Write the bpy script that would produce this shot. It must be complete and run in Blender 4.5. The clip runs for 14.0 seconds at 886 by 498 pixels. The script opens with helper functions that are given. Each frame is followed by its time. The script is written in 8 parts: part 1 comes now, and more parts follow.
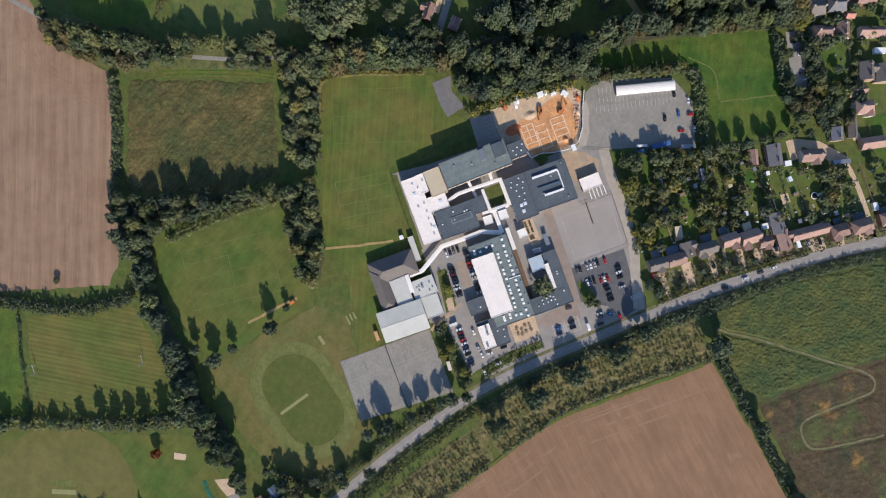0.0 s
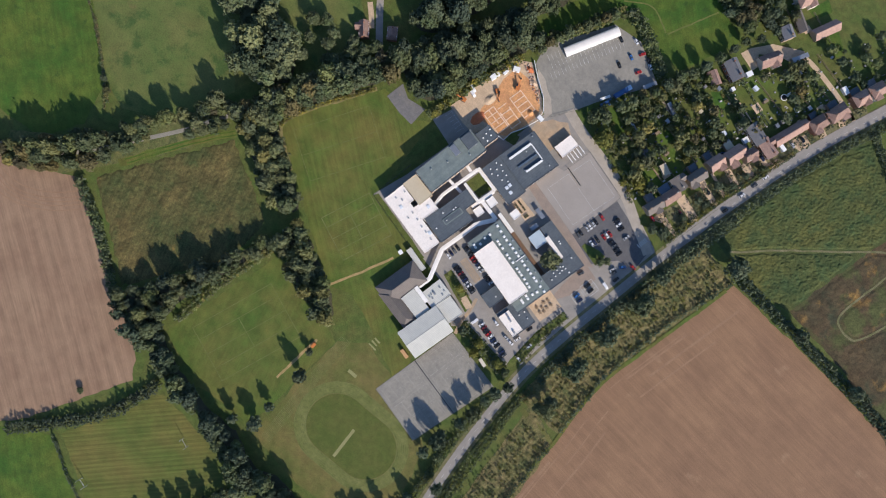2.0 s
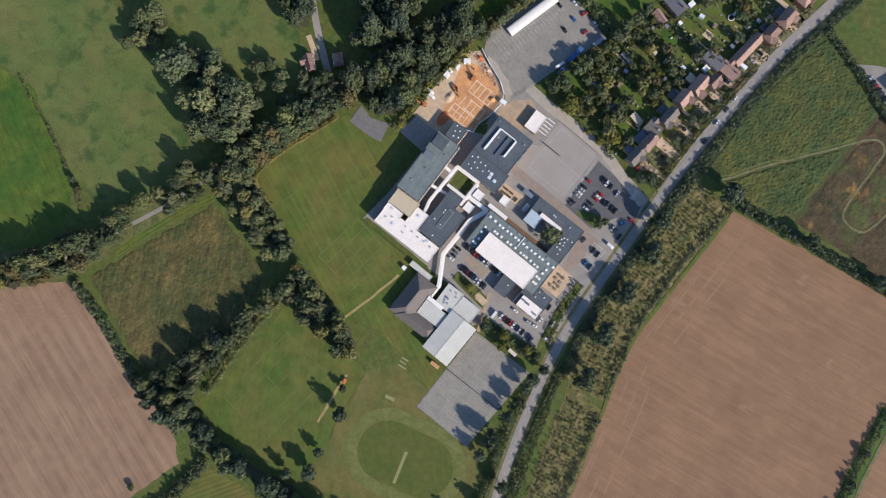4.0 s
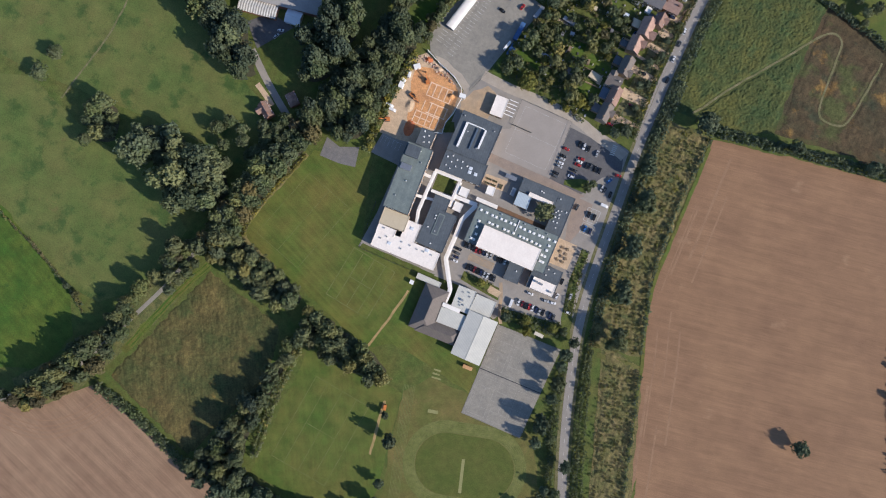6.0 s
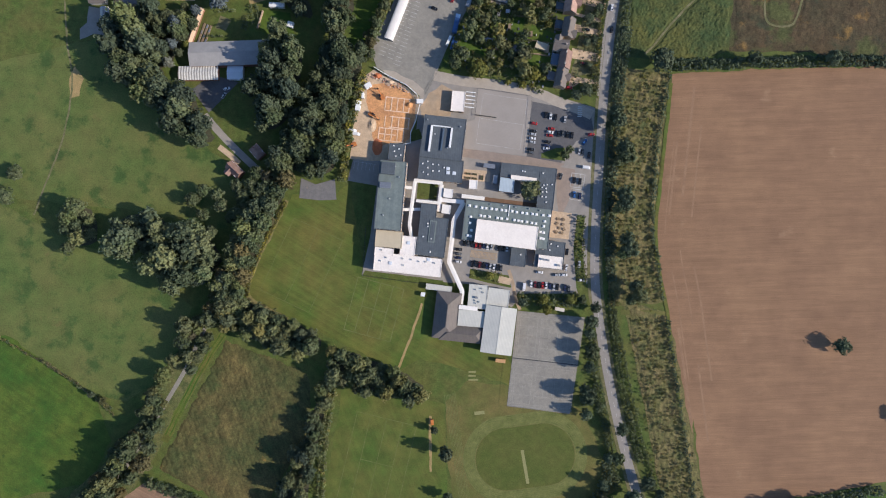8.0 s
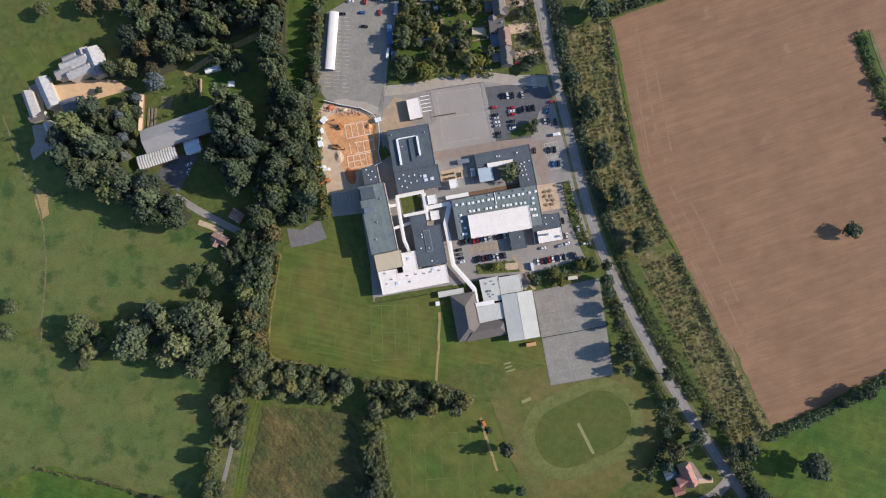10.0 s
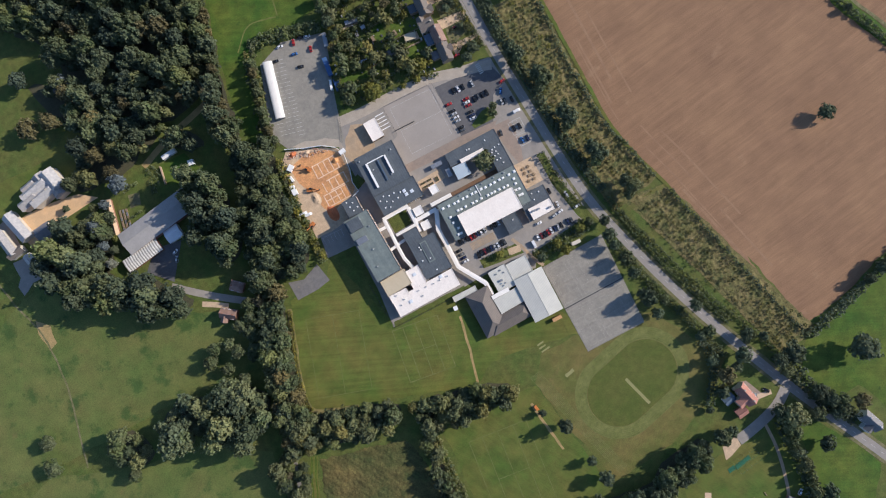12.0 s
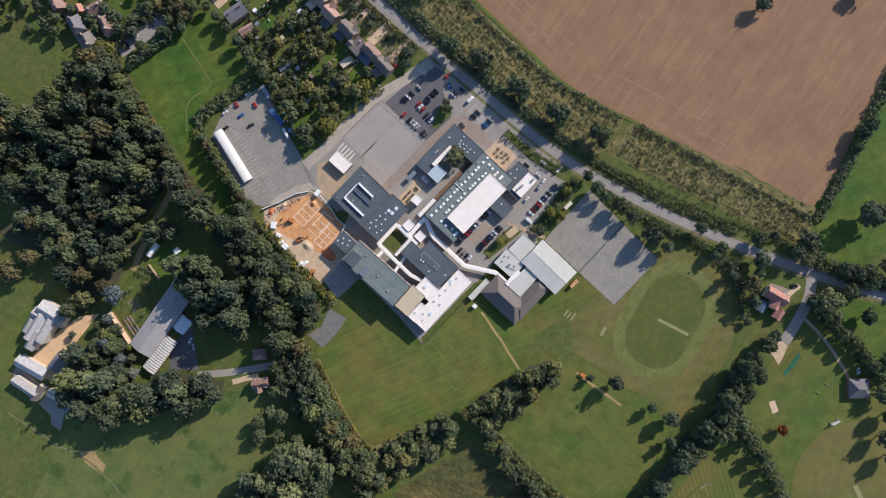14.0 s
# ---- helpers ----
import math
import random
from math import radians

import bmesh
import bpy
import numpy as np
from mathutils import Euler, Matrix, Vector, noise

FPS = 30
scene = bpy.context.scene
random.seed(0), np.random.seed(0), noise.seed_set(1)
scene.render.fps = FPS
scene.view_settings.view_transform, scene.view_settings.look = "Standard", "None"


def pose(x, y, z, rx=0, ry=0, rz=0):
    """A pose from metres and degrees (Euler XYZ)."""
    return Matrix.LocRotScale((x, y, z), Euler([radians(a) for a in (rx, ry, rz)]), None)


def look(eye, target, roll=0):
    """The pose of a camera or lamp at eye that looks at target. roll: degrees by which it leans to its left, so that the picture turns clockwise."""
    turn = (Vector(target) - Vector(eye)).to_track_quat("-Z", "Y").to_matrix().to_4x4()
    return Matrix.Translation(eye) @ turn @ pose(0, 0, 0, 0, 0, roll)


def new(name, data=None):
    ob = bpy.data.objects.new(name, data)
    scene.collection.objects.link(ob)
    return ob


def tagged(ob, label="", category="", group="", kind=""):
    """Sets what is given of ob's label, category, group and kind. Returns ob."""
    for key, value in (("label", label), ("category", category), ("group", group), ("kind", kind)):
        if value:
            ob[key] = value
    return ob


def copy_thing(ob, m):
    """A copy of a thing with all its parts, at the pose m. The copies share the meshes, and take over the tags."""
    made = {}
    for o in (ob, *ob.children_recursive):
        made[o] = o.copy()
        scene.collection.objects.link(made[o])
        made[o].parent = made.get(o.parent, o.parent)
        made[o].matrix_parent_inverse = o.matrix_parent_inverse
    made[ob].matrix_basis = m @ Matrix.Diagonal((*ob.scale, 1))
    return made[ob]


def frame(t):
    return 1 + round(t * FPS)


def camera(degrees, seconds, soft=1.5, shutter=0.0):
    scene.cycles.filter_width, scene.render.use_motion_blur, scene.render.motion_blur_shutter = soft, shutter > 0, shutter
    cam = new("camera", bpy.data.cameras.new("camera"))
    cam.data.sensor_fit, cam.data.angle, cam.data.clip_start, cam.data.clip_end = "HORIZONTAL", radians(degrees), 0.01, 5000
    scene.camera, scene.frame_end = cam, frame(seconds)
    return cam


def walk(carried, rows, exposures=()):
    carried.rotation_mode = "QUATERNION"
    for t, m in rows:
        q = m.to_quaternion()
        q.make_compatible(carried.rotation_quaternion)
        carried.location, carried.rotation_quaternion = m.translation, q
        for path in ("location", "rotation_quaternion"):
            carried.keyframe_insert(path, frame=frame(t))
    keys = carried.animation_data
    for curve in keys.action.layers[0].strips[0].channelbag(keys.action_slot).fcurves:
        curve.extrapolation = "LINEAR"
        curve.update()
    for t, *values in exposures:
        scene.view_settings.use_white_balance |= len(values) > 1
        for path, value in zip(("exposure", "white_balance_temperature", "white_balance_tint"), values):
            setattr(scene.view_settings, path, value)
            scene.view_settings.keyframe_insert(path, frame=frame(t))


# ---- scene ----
cam = camera(73, 14.0, soft=1.1)
PATH = [
    (0, pose(9.991, -8.856, 376.561, 0.535, -0.26, 66.607)),
    (0.5, pose(11.177, -9.616, 376.563, 0.804, -0.226, 62.421)),
    (1, pose(12.013, -10.335, 376.564, 1.045, -0.184, 58.336)),
    (1.5, pose(12.542, -10.998, 376.566, 1.258, -0.136, 54.333)),
    (2, pose(12.808, -11.593, 376.567, 1.444, -0.083, 50.393)),
    (2.5, pose(12.849, -12.11, 376.569, 1.606, -0.024, 46.499)),
    (3, pose(12.701, -12.54, 376.57, 1.743, 0.039, 42.637)),
    (3.5, pose(12.4, -12.874, 376.572, 1.858, 0.106, 38.791)),
    (4, pose(11.977, -13.106, 376.573, 1.951, 0.177, 34.949)),
    (4.5, pose(11.462, -13.232, 376.575, 2.023, 0.249, 31.099)),
    (5, pose(10.881, -13.248, 376.576, 2.076, 0.324, 27.23)),
    (5.5, pose(10.26, -13.153, 376.577, 2.111, 0.4, 23.335)),
    (6, pose(9.619, -12.946, 376.579, 2.13, 0.477, 19.404)),
    (6.5, pose(8.978, -12.627, 376.58, 2.132, 0.554, 15.432)),
    (7, pose(8.354, -12.2, 376.582, 2.12, 0.63, 11.412)),
    (7.5, pose(7.762, -11.669, 376.583, 2.094, 0.705, 7.341)),
    (8, pose(7.214, -11.039, 376.585, 2.057, 0.778, 3.215)),
    (8.5, pose(6.719, -10.317, 376.586, 2.008, 0.848, -0.967)),
    (9, pose(6.284, -9.511, 376.588, 1.95, 0.915, -5.206)),
    (9.5, pose(5.913, -8.632, 376.589, 1.882, 0.978, -9.501)),
    (10, pose(5.61, -7.69, 376.591, 1.808, 1.037, -13.852)),
    (10.5, pose(5.372, -6.699, 376.592, 1.727, 1.091, -18.256)),
    (11, pose(5.198, -5.673, 376.594, 1.641, 1.139, -22.708)),
    (11.5, pose(5.081, -4.627, 376.595, 1.551, 1.181, -27.204)),
    (12, pose(5.014, -3.58, 376.596, 1.458, 1.216, -31.738)),
    (12.5, pose(4.987, -2.549, 376.598, 1.364, 1.243, -36.303)),
    (13, pose(4.986, -1.555, 376.599, 1.269, 1.261, -40.891)),
    (13.5, pose(4.996, -0.619, 376.601, 1.175, 1.271, -45.494)),
    (14, pose(5, 0.235, 376.602, 1.083, 1.271, -50.101)),
]

walk(cam, PATH, exposures=((0, 0.47, 6240, 13),))

# ---- light ----
SUN_TURN, SUN_RISE = radians(-9), radians(29)
world = bpy.data.worlds.new("sky")
scene.world = world
world.use_nodes = True
sky = world.node_tree.nodes.new("ShaderNodeTexSky")
sky.sky_type, sky.sun_disc = "NISHITA", False
sky.ozone_density, sky.dust_density = 4.0, 0.5
sky.sun_elevation, sky.sun_rotation = SUN_RISE, radians(90) - SUN_TURN
back = world.node_tree.nodes["Background"]
back.inputs["Strength"].default_value = 0.116
world.node_tree.links.new(sky.outputs[0], back.inputs["Color"])
sun_dir = Vector((math.cos(SUN_RISE) * math.cos(SUN_TURN), math.cos(SUN_RISE) * math.sin(SUN_TURN), math.sin(SUN_RISE)))
sun = new("sun", bpy.data.lights.new("sun", "SUN"))
sun.data.energy, sun.data.angle, sun.data.color = 4.15, radians(0.6), (1.0, 0.893, 0.750)
sun.matrix_world = look(sun_dir * 500, (0, 0, 0))


# ---- materials ----
def shade(name, colour, rough=0.85, other=None, big=12.0, small=0.8, amount=0.5, fine=0.25, bump=0.0, bump_size=0.3,
          metal=0.0, line=None, drift=0.0, streak=None, spots=None, island=0.0, per_object=0.0, spec=0.3, tint=0.0):
    """Base colour that drifts towards another one in large patches and is grained in small ones.
    line: (period, turn, strength, sharp) adds stripes, as of mowing, tilling or sheet seams."""
    m = bpy.data.materials.new(name)
    m.use_nodes = True
    nt = m.node_tree
    n, l = nt.nodes, nt.links
    p = n["Principled BSDF"]
    p.inputs["Roughness"].default_value, p.inputs["Metallic"].default_value = rough, metal
    p.inputs["Specular IOR Level"].default_value = spec
    geo = n.new("ShaderNodeNewGeometry")
    pos = geo.outputs["Position"]

    def noise_node(size, detail):
        t = n.new("ShaderNodeTexNoise")
        t.inputs["Scale"].default_value, t.inputs["Detail"].default_value = 1 / size, detail
        t.inputs["Roughness"].default_value = 0.62
        l.new(pos, t.inputs["Vector"])
        return t

    def mix(fac, a, b, blend="MIX"):
        x = n.new("ShaderNodeMix")
        x.data_type, x.blend_type = "RGBA", blend
        for socket, v in ((x.inputs[0], fac), (x.inputs[6], a), (x.inputs[7], b)):
            if isinstance(v, (int, float)):
                socket.default_value = v
            elif isinstance(v, tuple):
                socket.default_value = (*v, 1)
            else:
                l.new(v, socket)
        return x.outputs[2]

    def remap(v, a, b, c, d):
        r = n.new("ShaderNodeMapRange")
        for i, q in enumerate((a, b, c, d)):
            r.inputs[i + 1].default_value = q
        l.new(v, r.inputs[0])
        return r.outputs[0]

    other = other or tuple(c * 0.7 for c in colour)
    patches = remap(noise_node(big, 5).outputs[0], 0.35, 0.65, 0, amount)
    c = mix(patches, tuple(colour), tuple(other))
    if line:
        period, turn, strength, sharp = line
        mp = n.new("ShaderNodeMapping")
        mp.inputs["Rotation"].default_value = (0, 0, radians(-turn))
        l.new(pos, mp.inputs["Vector"])
        wv = n.new("ShaderNodeTexWave")
        wv.inputs["Scale"].default_value, wv.inputs["Distortion"].default_value = 0.314 / period, 0.6 if period > 2 else 0.05
        wv.inputs["Detail"].default_value, wv.inputs["Detail Scale"].default_value = 2, 0.15
        l.new(mp.outputs[0], wv.inputs["Vector"])
        stripes = remap(wv.outputs["Fac"], 0.5 - sharp, 0.5 + sharp, 1 - strength, 1 + strength * 0.6)
        c = mix(1.0, c, stripes, "MULTIPLY")
    for colour2, size, start, wide, most in spots or ():
        c = mix(remap(noise_node(size, 6).outputs[0], start, start + wide, 0, most), c, colour2)
    for turn, strength, wide, far in streak or ():
        mp = n.new("ShaderNodeMapping")
        mp.vector_type = "TEXTURE"
        mp.inputs["Rotation"].default_value = (0, 0, radians(turn))
        mp.inputs["Scale"].default_value = (wide, far, 1)
        l.new(pos, mp.inputs["Vector"])
        t = n.new("ShaderNodeTexNoise")
        t.inputs["Scale"].default_value, t.inputs["Detail"].default_value = 1.0, 4
        l.new(mp.outputs[0], t.inputs["Vector"])
        c = mix(1.0, c, remap(t.outputs[0], 0.32, 0.68, 1 - strength, 1 + strength), "MULTIPLY")
    if drift:
        c = mix(1.0, c, remap(noise_node(big * 0.28, 6).outputs[0], 0.3, 0.7, 1 - drift, 1 + drift), "MULTIPLY")
    grain = remap(noise_node(small, 3).outputs[0], 0.25, 0.75, 1 - fine, 1 + fine)
    c = mix(1.0, c, grain, "MULTIPLY")
    if island:
        c = mix(1.0, c, remap(geo.outputs["Random Per Island"], 0, 1, 1 - island, 1 + island), "MULTIPLY")
    if tint:
        own = n.new("ShaderNodeAttribute")
        own.attribute_name = "tint"
        c = mix(1.0, c, remap(own.outputs["Fac"], -1, 1, 1 - tint, 1 + tint), "MULTIPLY")
        c = mix(remap(own.outputs["Fac"], 0.1, 1, 0, 0.5), c, tuple(x * k for x, k in zip(colour, (1.9, 1.5, 0.9))))
        c = mix(remap(own.outputs["Fac"], -1, -0.1, 0.6, 0), c, tuple(x * k for x, k in zip(colour, (0.85, 0.88, 1.15))))
    if per_object:
        info = n.new("ShaderNodeObjectInfo")
        c = mix(1.0, c, remap(info.outputs["Random"], 0, 1, 1 - per_object, 1 + per_object), "MULTIPLY")
    l.new(c, p.inputs["Base Color"])
    if bump:
        b = n.new("ShaderNodeBump")
        b.inputs["Strength"].default_value, b.inputs["Distance"].default_value = 0.8, bump
        l.new(noise_node(bump_size, 4).outputs[0], b.inputs["Height"])
        l.new(b.outputs[0], p.inputs["Normal"])
    return m


def leafy(name, a, b, patch=9.0):
    m = shade(name, a, 0.75, b, big=patch, small=1.2, amount=1.0, fine=0.22, island=0.2, per_object=0.25, spec=0.2, tint=0.3)
    n, l = m.node_tree.nodes, m.node_tree.links
    p = n["Principled BSDF"]
    thin = n.new("ShaderNodeBsdfTranslucent")
    l.new(p.inputs["Base Color"].links[0].from_socket, thin.inputs["Color"])
    both = n.new("ShaderNodeMixShader")
    both.inputs[0].default_value = 0.22
    l.new(p.outputs[0], both.inputs[1])
    l.new(thin.outputs[0], both.inputs[2])
    l.new(both.outputs[0], n["Material Output"].inputs["Surface"])
    return m


GRASS = shade("rough_grass", (0.070, 0.106, 0.022), 0.9, (0.106, 0.108, 0.029), 14, 0.7, 0.9, 0.32, 0.12, 0.8, drift=0.25)
PITCH = shade("mown_pitch", (0.074, 0.116, 0.020), 0.9, (0.136, 0.122, 0.030), 34, 0.6, 1.0, 0.27, 0.05, 0.5, line=(4.0, 63, 0.035, 0.4), drift=0.2, streak=((63, 0.09, 1.3, 40),))
PITCH_B = shade("sports_field_grass", (0.066, 0.112, 0.019), 0.9, (0.122, 0.120, 0.029), 30, 0.6, 1.0, 0.27, 0.05, 0.5, line=(4.5, 25, 0.02, 0.4), drift=0.2, streak=((25, 0.06, 1.6, 40),))
LUSH = shade("lush_pasture", (0.040, 0.096, 0.012), 0.9, (0.092, 0.120, 0.018), 26, 0.8, 1.0, 0.27, 0.08, 0.6, drift=0.25, streak=((60, 0.1, 1.8, 30),), spots=(((0.030, 0.070, 0.012), 7.0, 0.60, 0.09, 0.85),))
PASTURE = shade("pasture", (0.084, 0.124, 0.030), 0.9, (0.128, 0.134, 0.040), 36, 0.9, 1.0, 0.27, 0.10, 0.7, drift=0.16, spots=(((0.034, 0.078, 0.018), 15.0, 0.53, 0.12, 0.8), ((0.165, 0.120, 0.050), 21.0, 0.66, 0.08, 0.6)))
MEADOW = shade("rough_meadow", (0.058, 0.070, 0.022), 0.9, (0.116, 0.092, 0.032), 24, 1.0, 1.0, 0.4, 0.3, 1.2, drift=0.3, spots=(((0.250, 0.150, 0.040), 10.0, 0.62, 0.12, 0.6), ((0.040, 0.062, 0.018), 16.0, 0.57, 0.1, 0.7)), streak=((26, 0.22, 1.4, 16),))
INFIELD = shade("dark_mown_turf", (0.074, 0.098, 0.019), 0.9, (0.094, 0.104, 0.024), 14, 0.6, 1.0, 0.27, 0.05, 0.5, drift=0.15)
CROP = shade("green_crop", (0.044, 0.070, 0.022), 0.9, (0.092, 0.096, 0.025), 26, 0.9, 1.0, 0.3, 0.25, 0.6, drift=0.2, spots=(((0.040, 0.072, 0.024), 11.0, 0.52, 0.12, 0.7),))
OLIVE_LEAF = leafy("olive_garden_leaves", (0.146, 0.146, 0.062), (0.102, 0.114, 0.048))
OUTFIELD = shade("dry_outfield_turf", (0.150, 0.132, 0.042), 0.9, (0.112, 0.114, 0.030), 22, 0.6, 1.0, 0.16, drift=0.15)
MOWN = shade("striped_mown_turf", (0.084, 0.112, 0.022), 0.9, (0.138, 0.124, 0.032), 30, 0.6, 1.0, 0.27, 0.05, 0.5, line=(2.8, -35, 0.11, 0.4), drift=0.14, streak=((-35, 0.14, 0.8, 40), (-35, 0.08, 3.0, 60)))
HEATH = shade("brown_scrubland", (0.084, 0.056, 0.028), 0.9, (0.056, 0.048, 0.024), 24, 1.0, 1.0, 0.35, 0.3, 1.0, drift=0.3, spots=(((0.072, 0.084, 0.026), 44.0, 0.49, 0.06, 0.9), ((0.230, 0.135, 0.038), 17.0, 0.58, 0.1, 0.8), ((0.034, 0.046, 0.024), 21.0, 0.56, 0.1, 0.75)))
TILLED = shade("tilled_soil", (0.258, 0.152, 0.086), 0.95, (0.218, 0.127, 0.074), 40, 0.7, 1.0, 0.14, 0.12, 0.7, drift=0.08, streak=((-86, 0.07, 3.2, 46), (-85, 0.07, 0.8, 30), (-87, 0.06, 0.5, 12)), spots=(((0.330, 0.215, 0.130), 17.0, 0.64, 0.1, 0.5),))
TILLED_B = shade("harvested_soil", (0.285, 0.187, 0.118), 0.95, (0.228, 0.142, 0.090), 24, 0.7, 0.9, 0.14, 0.10, 0.6, line=(8.0, 66, 0.08, 0.5), drift=0.08, streak=((66, 0.10, 1.2, 40), (66, 0.08, 0.5, 18)))
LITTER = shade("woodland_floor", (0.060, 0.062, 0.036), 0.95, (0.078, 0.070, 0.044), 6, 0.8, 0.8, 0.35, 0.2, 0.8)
VERGE = shade("dusty_verge", (0.190, 0.168, 0.092), 0.95, (0.112, 0.116, 0.046), 6, 0.6, 1.0, 0.25, 0.1, 0.6, drift=0.2)
SCRUB = shade("scrub_grass", (0.175, 0.140, 0.060), 0.9, (0.110, 0.110, 0.036), 8, 0.9, 1.0, 0.4, 0.3, 0.8, drift=0.25, spots=(((0.060, 0.078, 0.026), 6.0, 0.54, 0.1, 0.8),))
ASPHALT = shade("worn_asphalt", (0.300, 0.272, 0.238), 0.9, (0.245, 0.226, 0.204), 15, 0.5, 0.9, 0.10, 0.01, 0.2, drift=0.09)
DRIVE = shade("pale_drive_tarmac", (0.400, 0.345, 0.280), 0.9, (0.340, 0.298, 0.245), 12, 0.5, 0.9, 0.10, 0.01, 0.2, drift=0.08)
DUST = shade("sandy_dust", (0.440, 0.310, 0.195), 0.95, (0.340, 0.262, 0.180), 8, 0.5, 1.0, 0.14, 0.03, 0.3, drift=0.12)
DARK_ASPHALT = shade("dark_asphalt", (0.098, 0.097, 0.103), 0.9, (0.130, 0.126, 0.124), 5, 0.5, 0.8, 0.15, 0.01, 0.2, drift=0.1)
ROADWAY = shade("road_asphalt", (0.285, 0.262, 0.236), 0.88, (0.240, 0.222, 0.202), 9, 0.5, 0.9, 0.08, 0.01, 0.2, drift=0.07)
PAD = shade("dark_pad_tarmac", (0.150, 0.146, 0.146), 0.9, (0.185, 0.176, 0.166), 6, 0.6, 0.9, 0.14, 0.01, 0.2, drift=0.12, spots=(((0.34, 0.27, 0.2), 5.0, 0.66, 0.1, 0.6),))
STRAW = shade("dry_straw_grass", (0.235, 0.190, 0.080), 0.95, (0.150, 0.140, 0.055), 5, 0.6, 1.0, 0.25, 0.08, 0.5, drift=0.2)
RANK = shade("rank_grass", (0.082, 0.104, 0.032), 0.95, (0.150, 0.140, 0.055), 6, 0.6, 1.0, 0.3, 0.15, 0.6, drift=0.25, spots=(((0.055, 0.072, 0.026), 5.0, 0.52, 0.1, 0.8),))
COURT = shade("court_asphalt", (0.268, 0.250, 0.212), 0.9, (0.220, 0.207, 0.180), 8, 0.6, 0.9, 0.12, 0.01, 0.2, drift=0.12)
PLAY = shade("pale_playground_tarmac", (0.330, 0.295, 0.260), 0.9, (0.285, 0.255, 0.225), 14, 0.6, 0.8, 0.07, 0.01, 0.2)
PAVING = shade("pinkish_paving", (0.300, 0.235, 0.190), 0.9, (0.240, 0.195, 0.160), 5, 0.5, 0.8, 0.15, 0.01, 0.3)
DIRT = shade("bare_earth_path", (0.380, 0.262, 0.120), 0.95, (0.230, 0.190, 0.075), 4, 0.6, 0.8, 0.2, 0.05, 0.4)
CLAY = shade("orange_clay", (0.640, 0.330, 0.140), 0.95, (0.470, 0.235, 0.110), 6, 0.7, 1.0, 0.25, 0.25, 0.9, drift=0.15)
GRAVEL = shade("pale_gravel", (0.540, 0.400, 0.265), 0.95, (0.430, 0.320, 0.215), 5, 0.4, 0.8, 0.15, 0.04, 0.2, drift=0.12)
LINE = shade("faded_line_paint", (0.55, 0.55, 0.52), 0.9, (0.38, 0.38, 0.36), 3, 0.4, 0.7, 0.15)
CHALK = shade("faded_chalk_line", (0.168, 0.172, 0.068), 0.9, (0.105, 0.122, 0.034), 5, 0.4, 1.0, 0.25, drift=0.2)
SOIL_LINE = shade("pale_wheel_track", (0.288, 0.178, 0.106), 0.95, (0.235, 0.140, 0.084), 7, 0.6, 1.0, 0.2)
RING = shade("pale_running_turf", (0.156, 0.163, 0.05), 0.9, (0.098, 0.116, 0.028), 7, 0.6, 1.0, 0.2, drift=0.2)
STRIP = shade("dry_wicket_turf", (0.260, 0.250, 0.110), 0.9, (0.210, 0.210, 0.085), 3, 0.5, 0.7, 0.15)
WORN = shade("worn_turf", (0.150, 0.126, 0.040), 0.9, (0.092, 0.108, 0.026), 20, 0.6, 1.0, 0.27, drift=0.18, spots=(((0.185, 0.140, 0.055), 11.0, 0.58, 0.12, 0.6),))
ROOF_DARK = shade("dark_grey_roof_felt", (0.074, 0.090, 0.106), 0.75, (0.100, 0.116, 0.130), 5, 0.6, 0.9, 0.10, drift=0.12, line=(1.4, 0, 0.04, 0.1))
ROOF_GREEN = shade("grey_green_roof_felt", (0.172, 0.204, 0.192), 0.75, (0.136, 0.166, 0.164), 6, 0.6, 0.9, 0.10, drift=0.1, line=(4.5, 0, 0.05, 0.06))
ROOF_WHITE = shade("white_roof_membrane", (0.82, 0.752, 0.68), 0.65, (0.76, 0.69, 0.62), 5, 0.7, 0.9, 0.04, drift=0.05)
ROOF_BEIGE = shade("beige_roof_felt", (0.520, 0.440, 0.310), 0.8, (0.470, 0.395, 0.280), 6, 0.6, 0.8, 0.06)
ROOF_METAL = shade("pale_metal_roof", (0.545, 0.535, 0.475), 0.6, (0.475, 0.470, 0.425), 5, 0.6, 0.8, 0.05, metal=0.0, line=(0.9, -4, 0.06, 0.1))
CANOPY = shade("white_canopy_sheet", (0.82, 0.78, 0.72), 0.55, (0.74, 0.70, 0.64), 3, 0.5, 0.7, 0.05)
TILE_BROWN = shade("brown_roof_tile", (0.150, 0.130, 0.118), 0.85, (0.178, 0.155, 0.136), 3, 0.4, 0.8, 0.15, 0.03, 0.3, per_object=0.1, line=(0.9, 0, 0.06, 0.3))
TILE_RED = shade("red_roof_tile", (0.330, 0.212, 0.168), 0.85, (0.235, 0.155, 0.130), 2.5, 0.4, 0.9, 0.22, 0.03, 0.3, per_object=0.3)
TILE_ORANGE = shade("orange_roof_tile", (0.43, 0.205, 0.155), 0.85, (0.32, 0.16, 0.13), 2.5, 0.4, 0.8, 0.2, 0.03, 0.3, per_object=0.15)
SLATE = shade("grey_slate", (0.150, 0.150, 0.160), 0.7, (0.200, 0.190, 0.190), 2.5, 0.4, 0.8, 0.15, 0.02, 0.3, per_object=0.2)
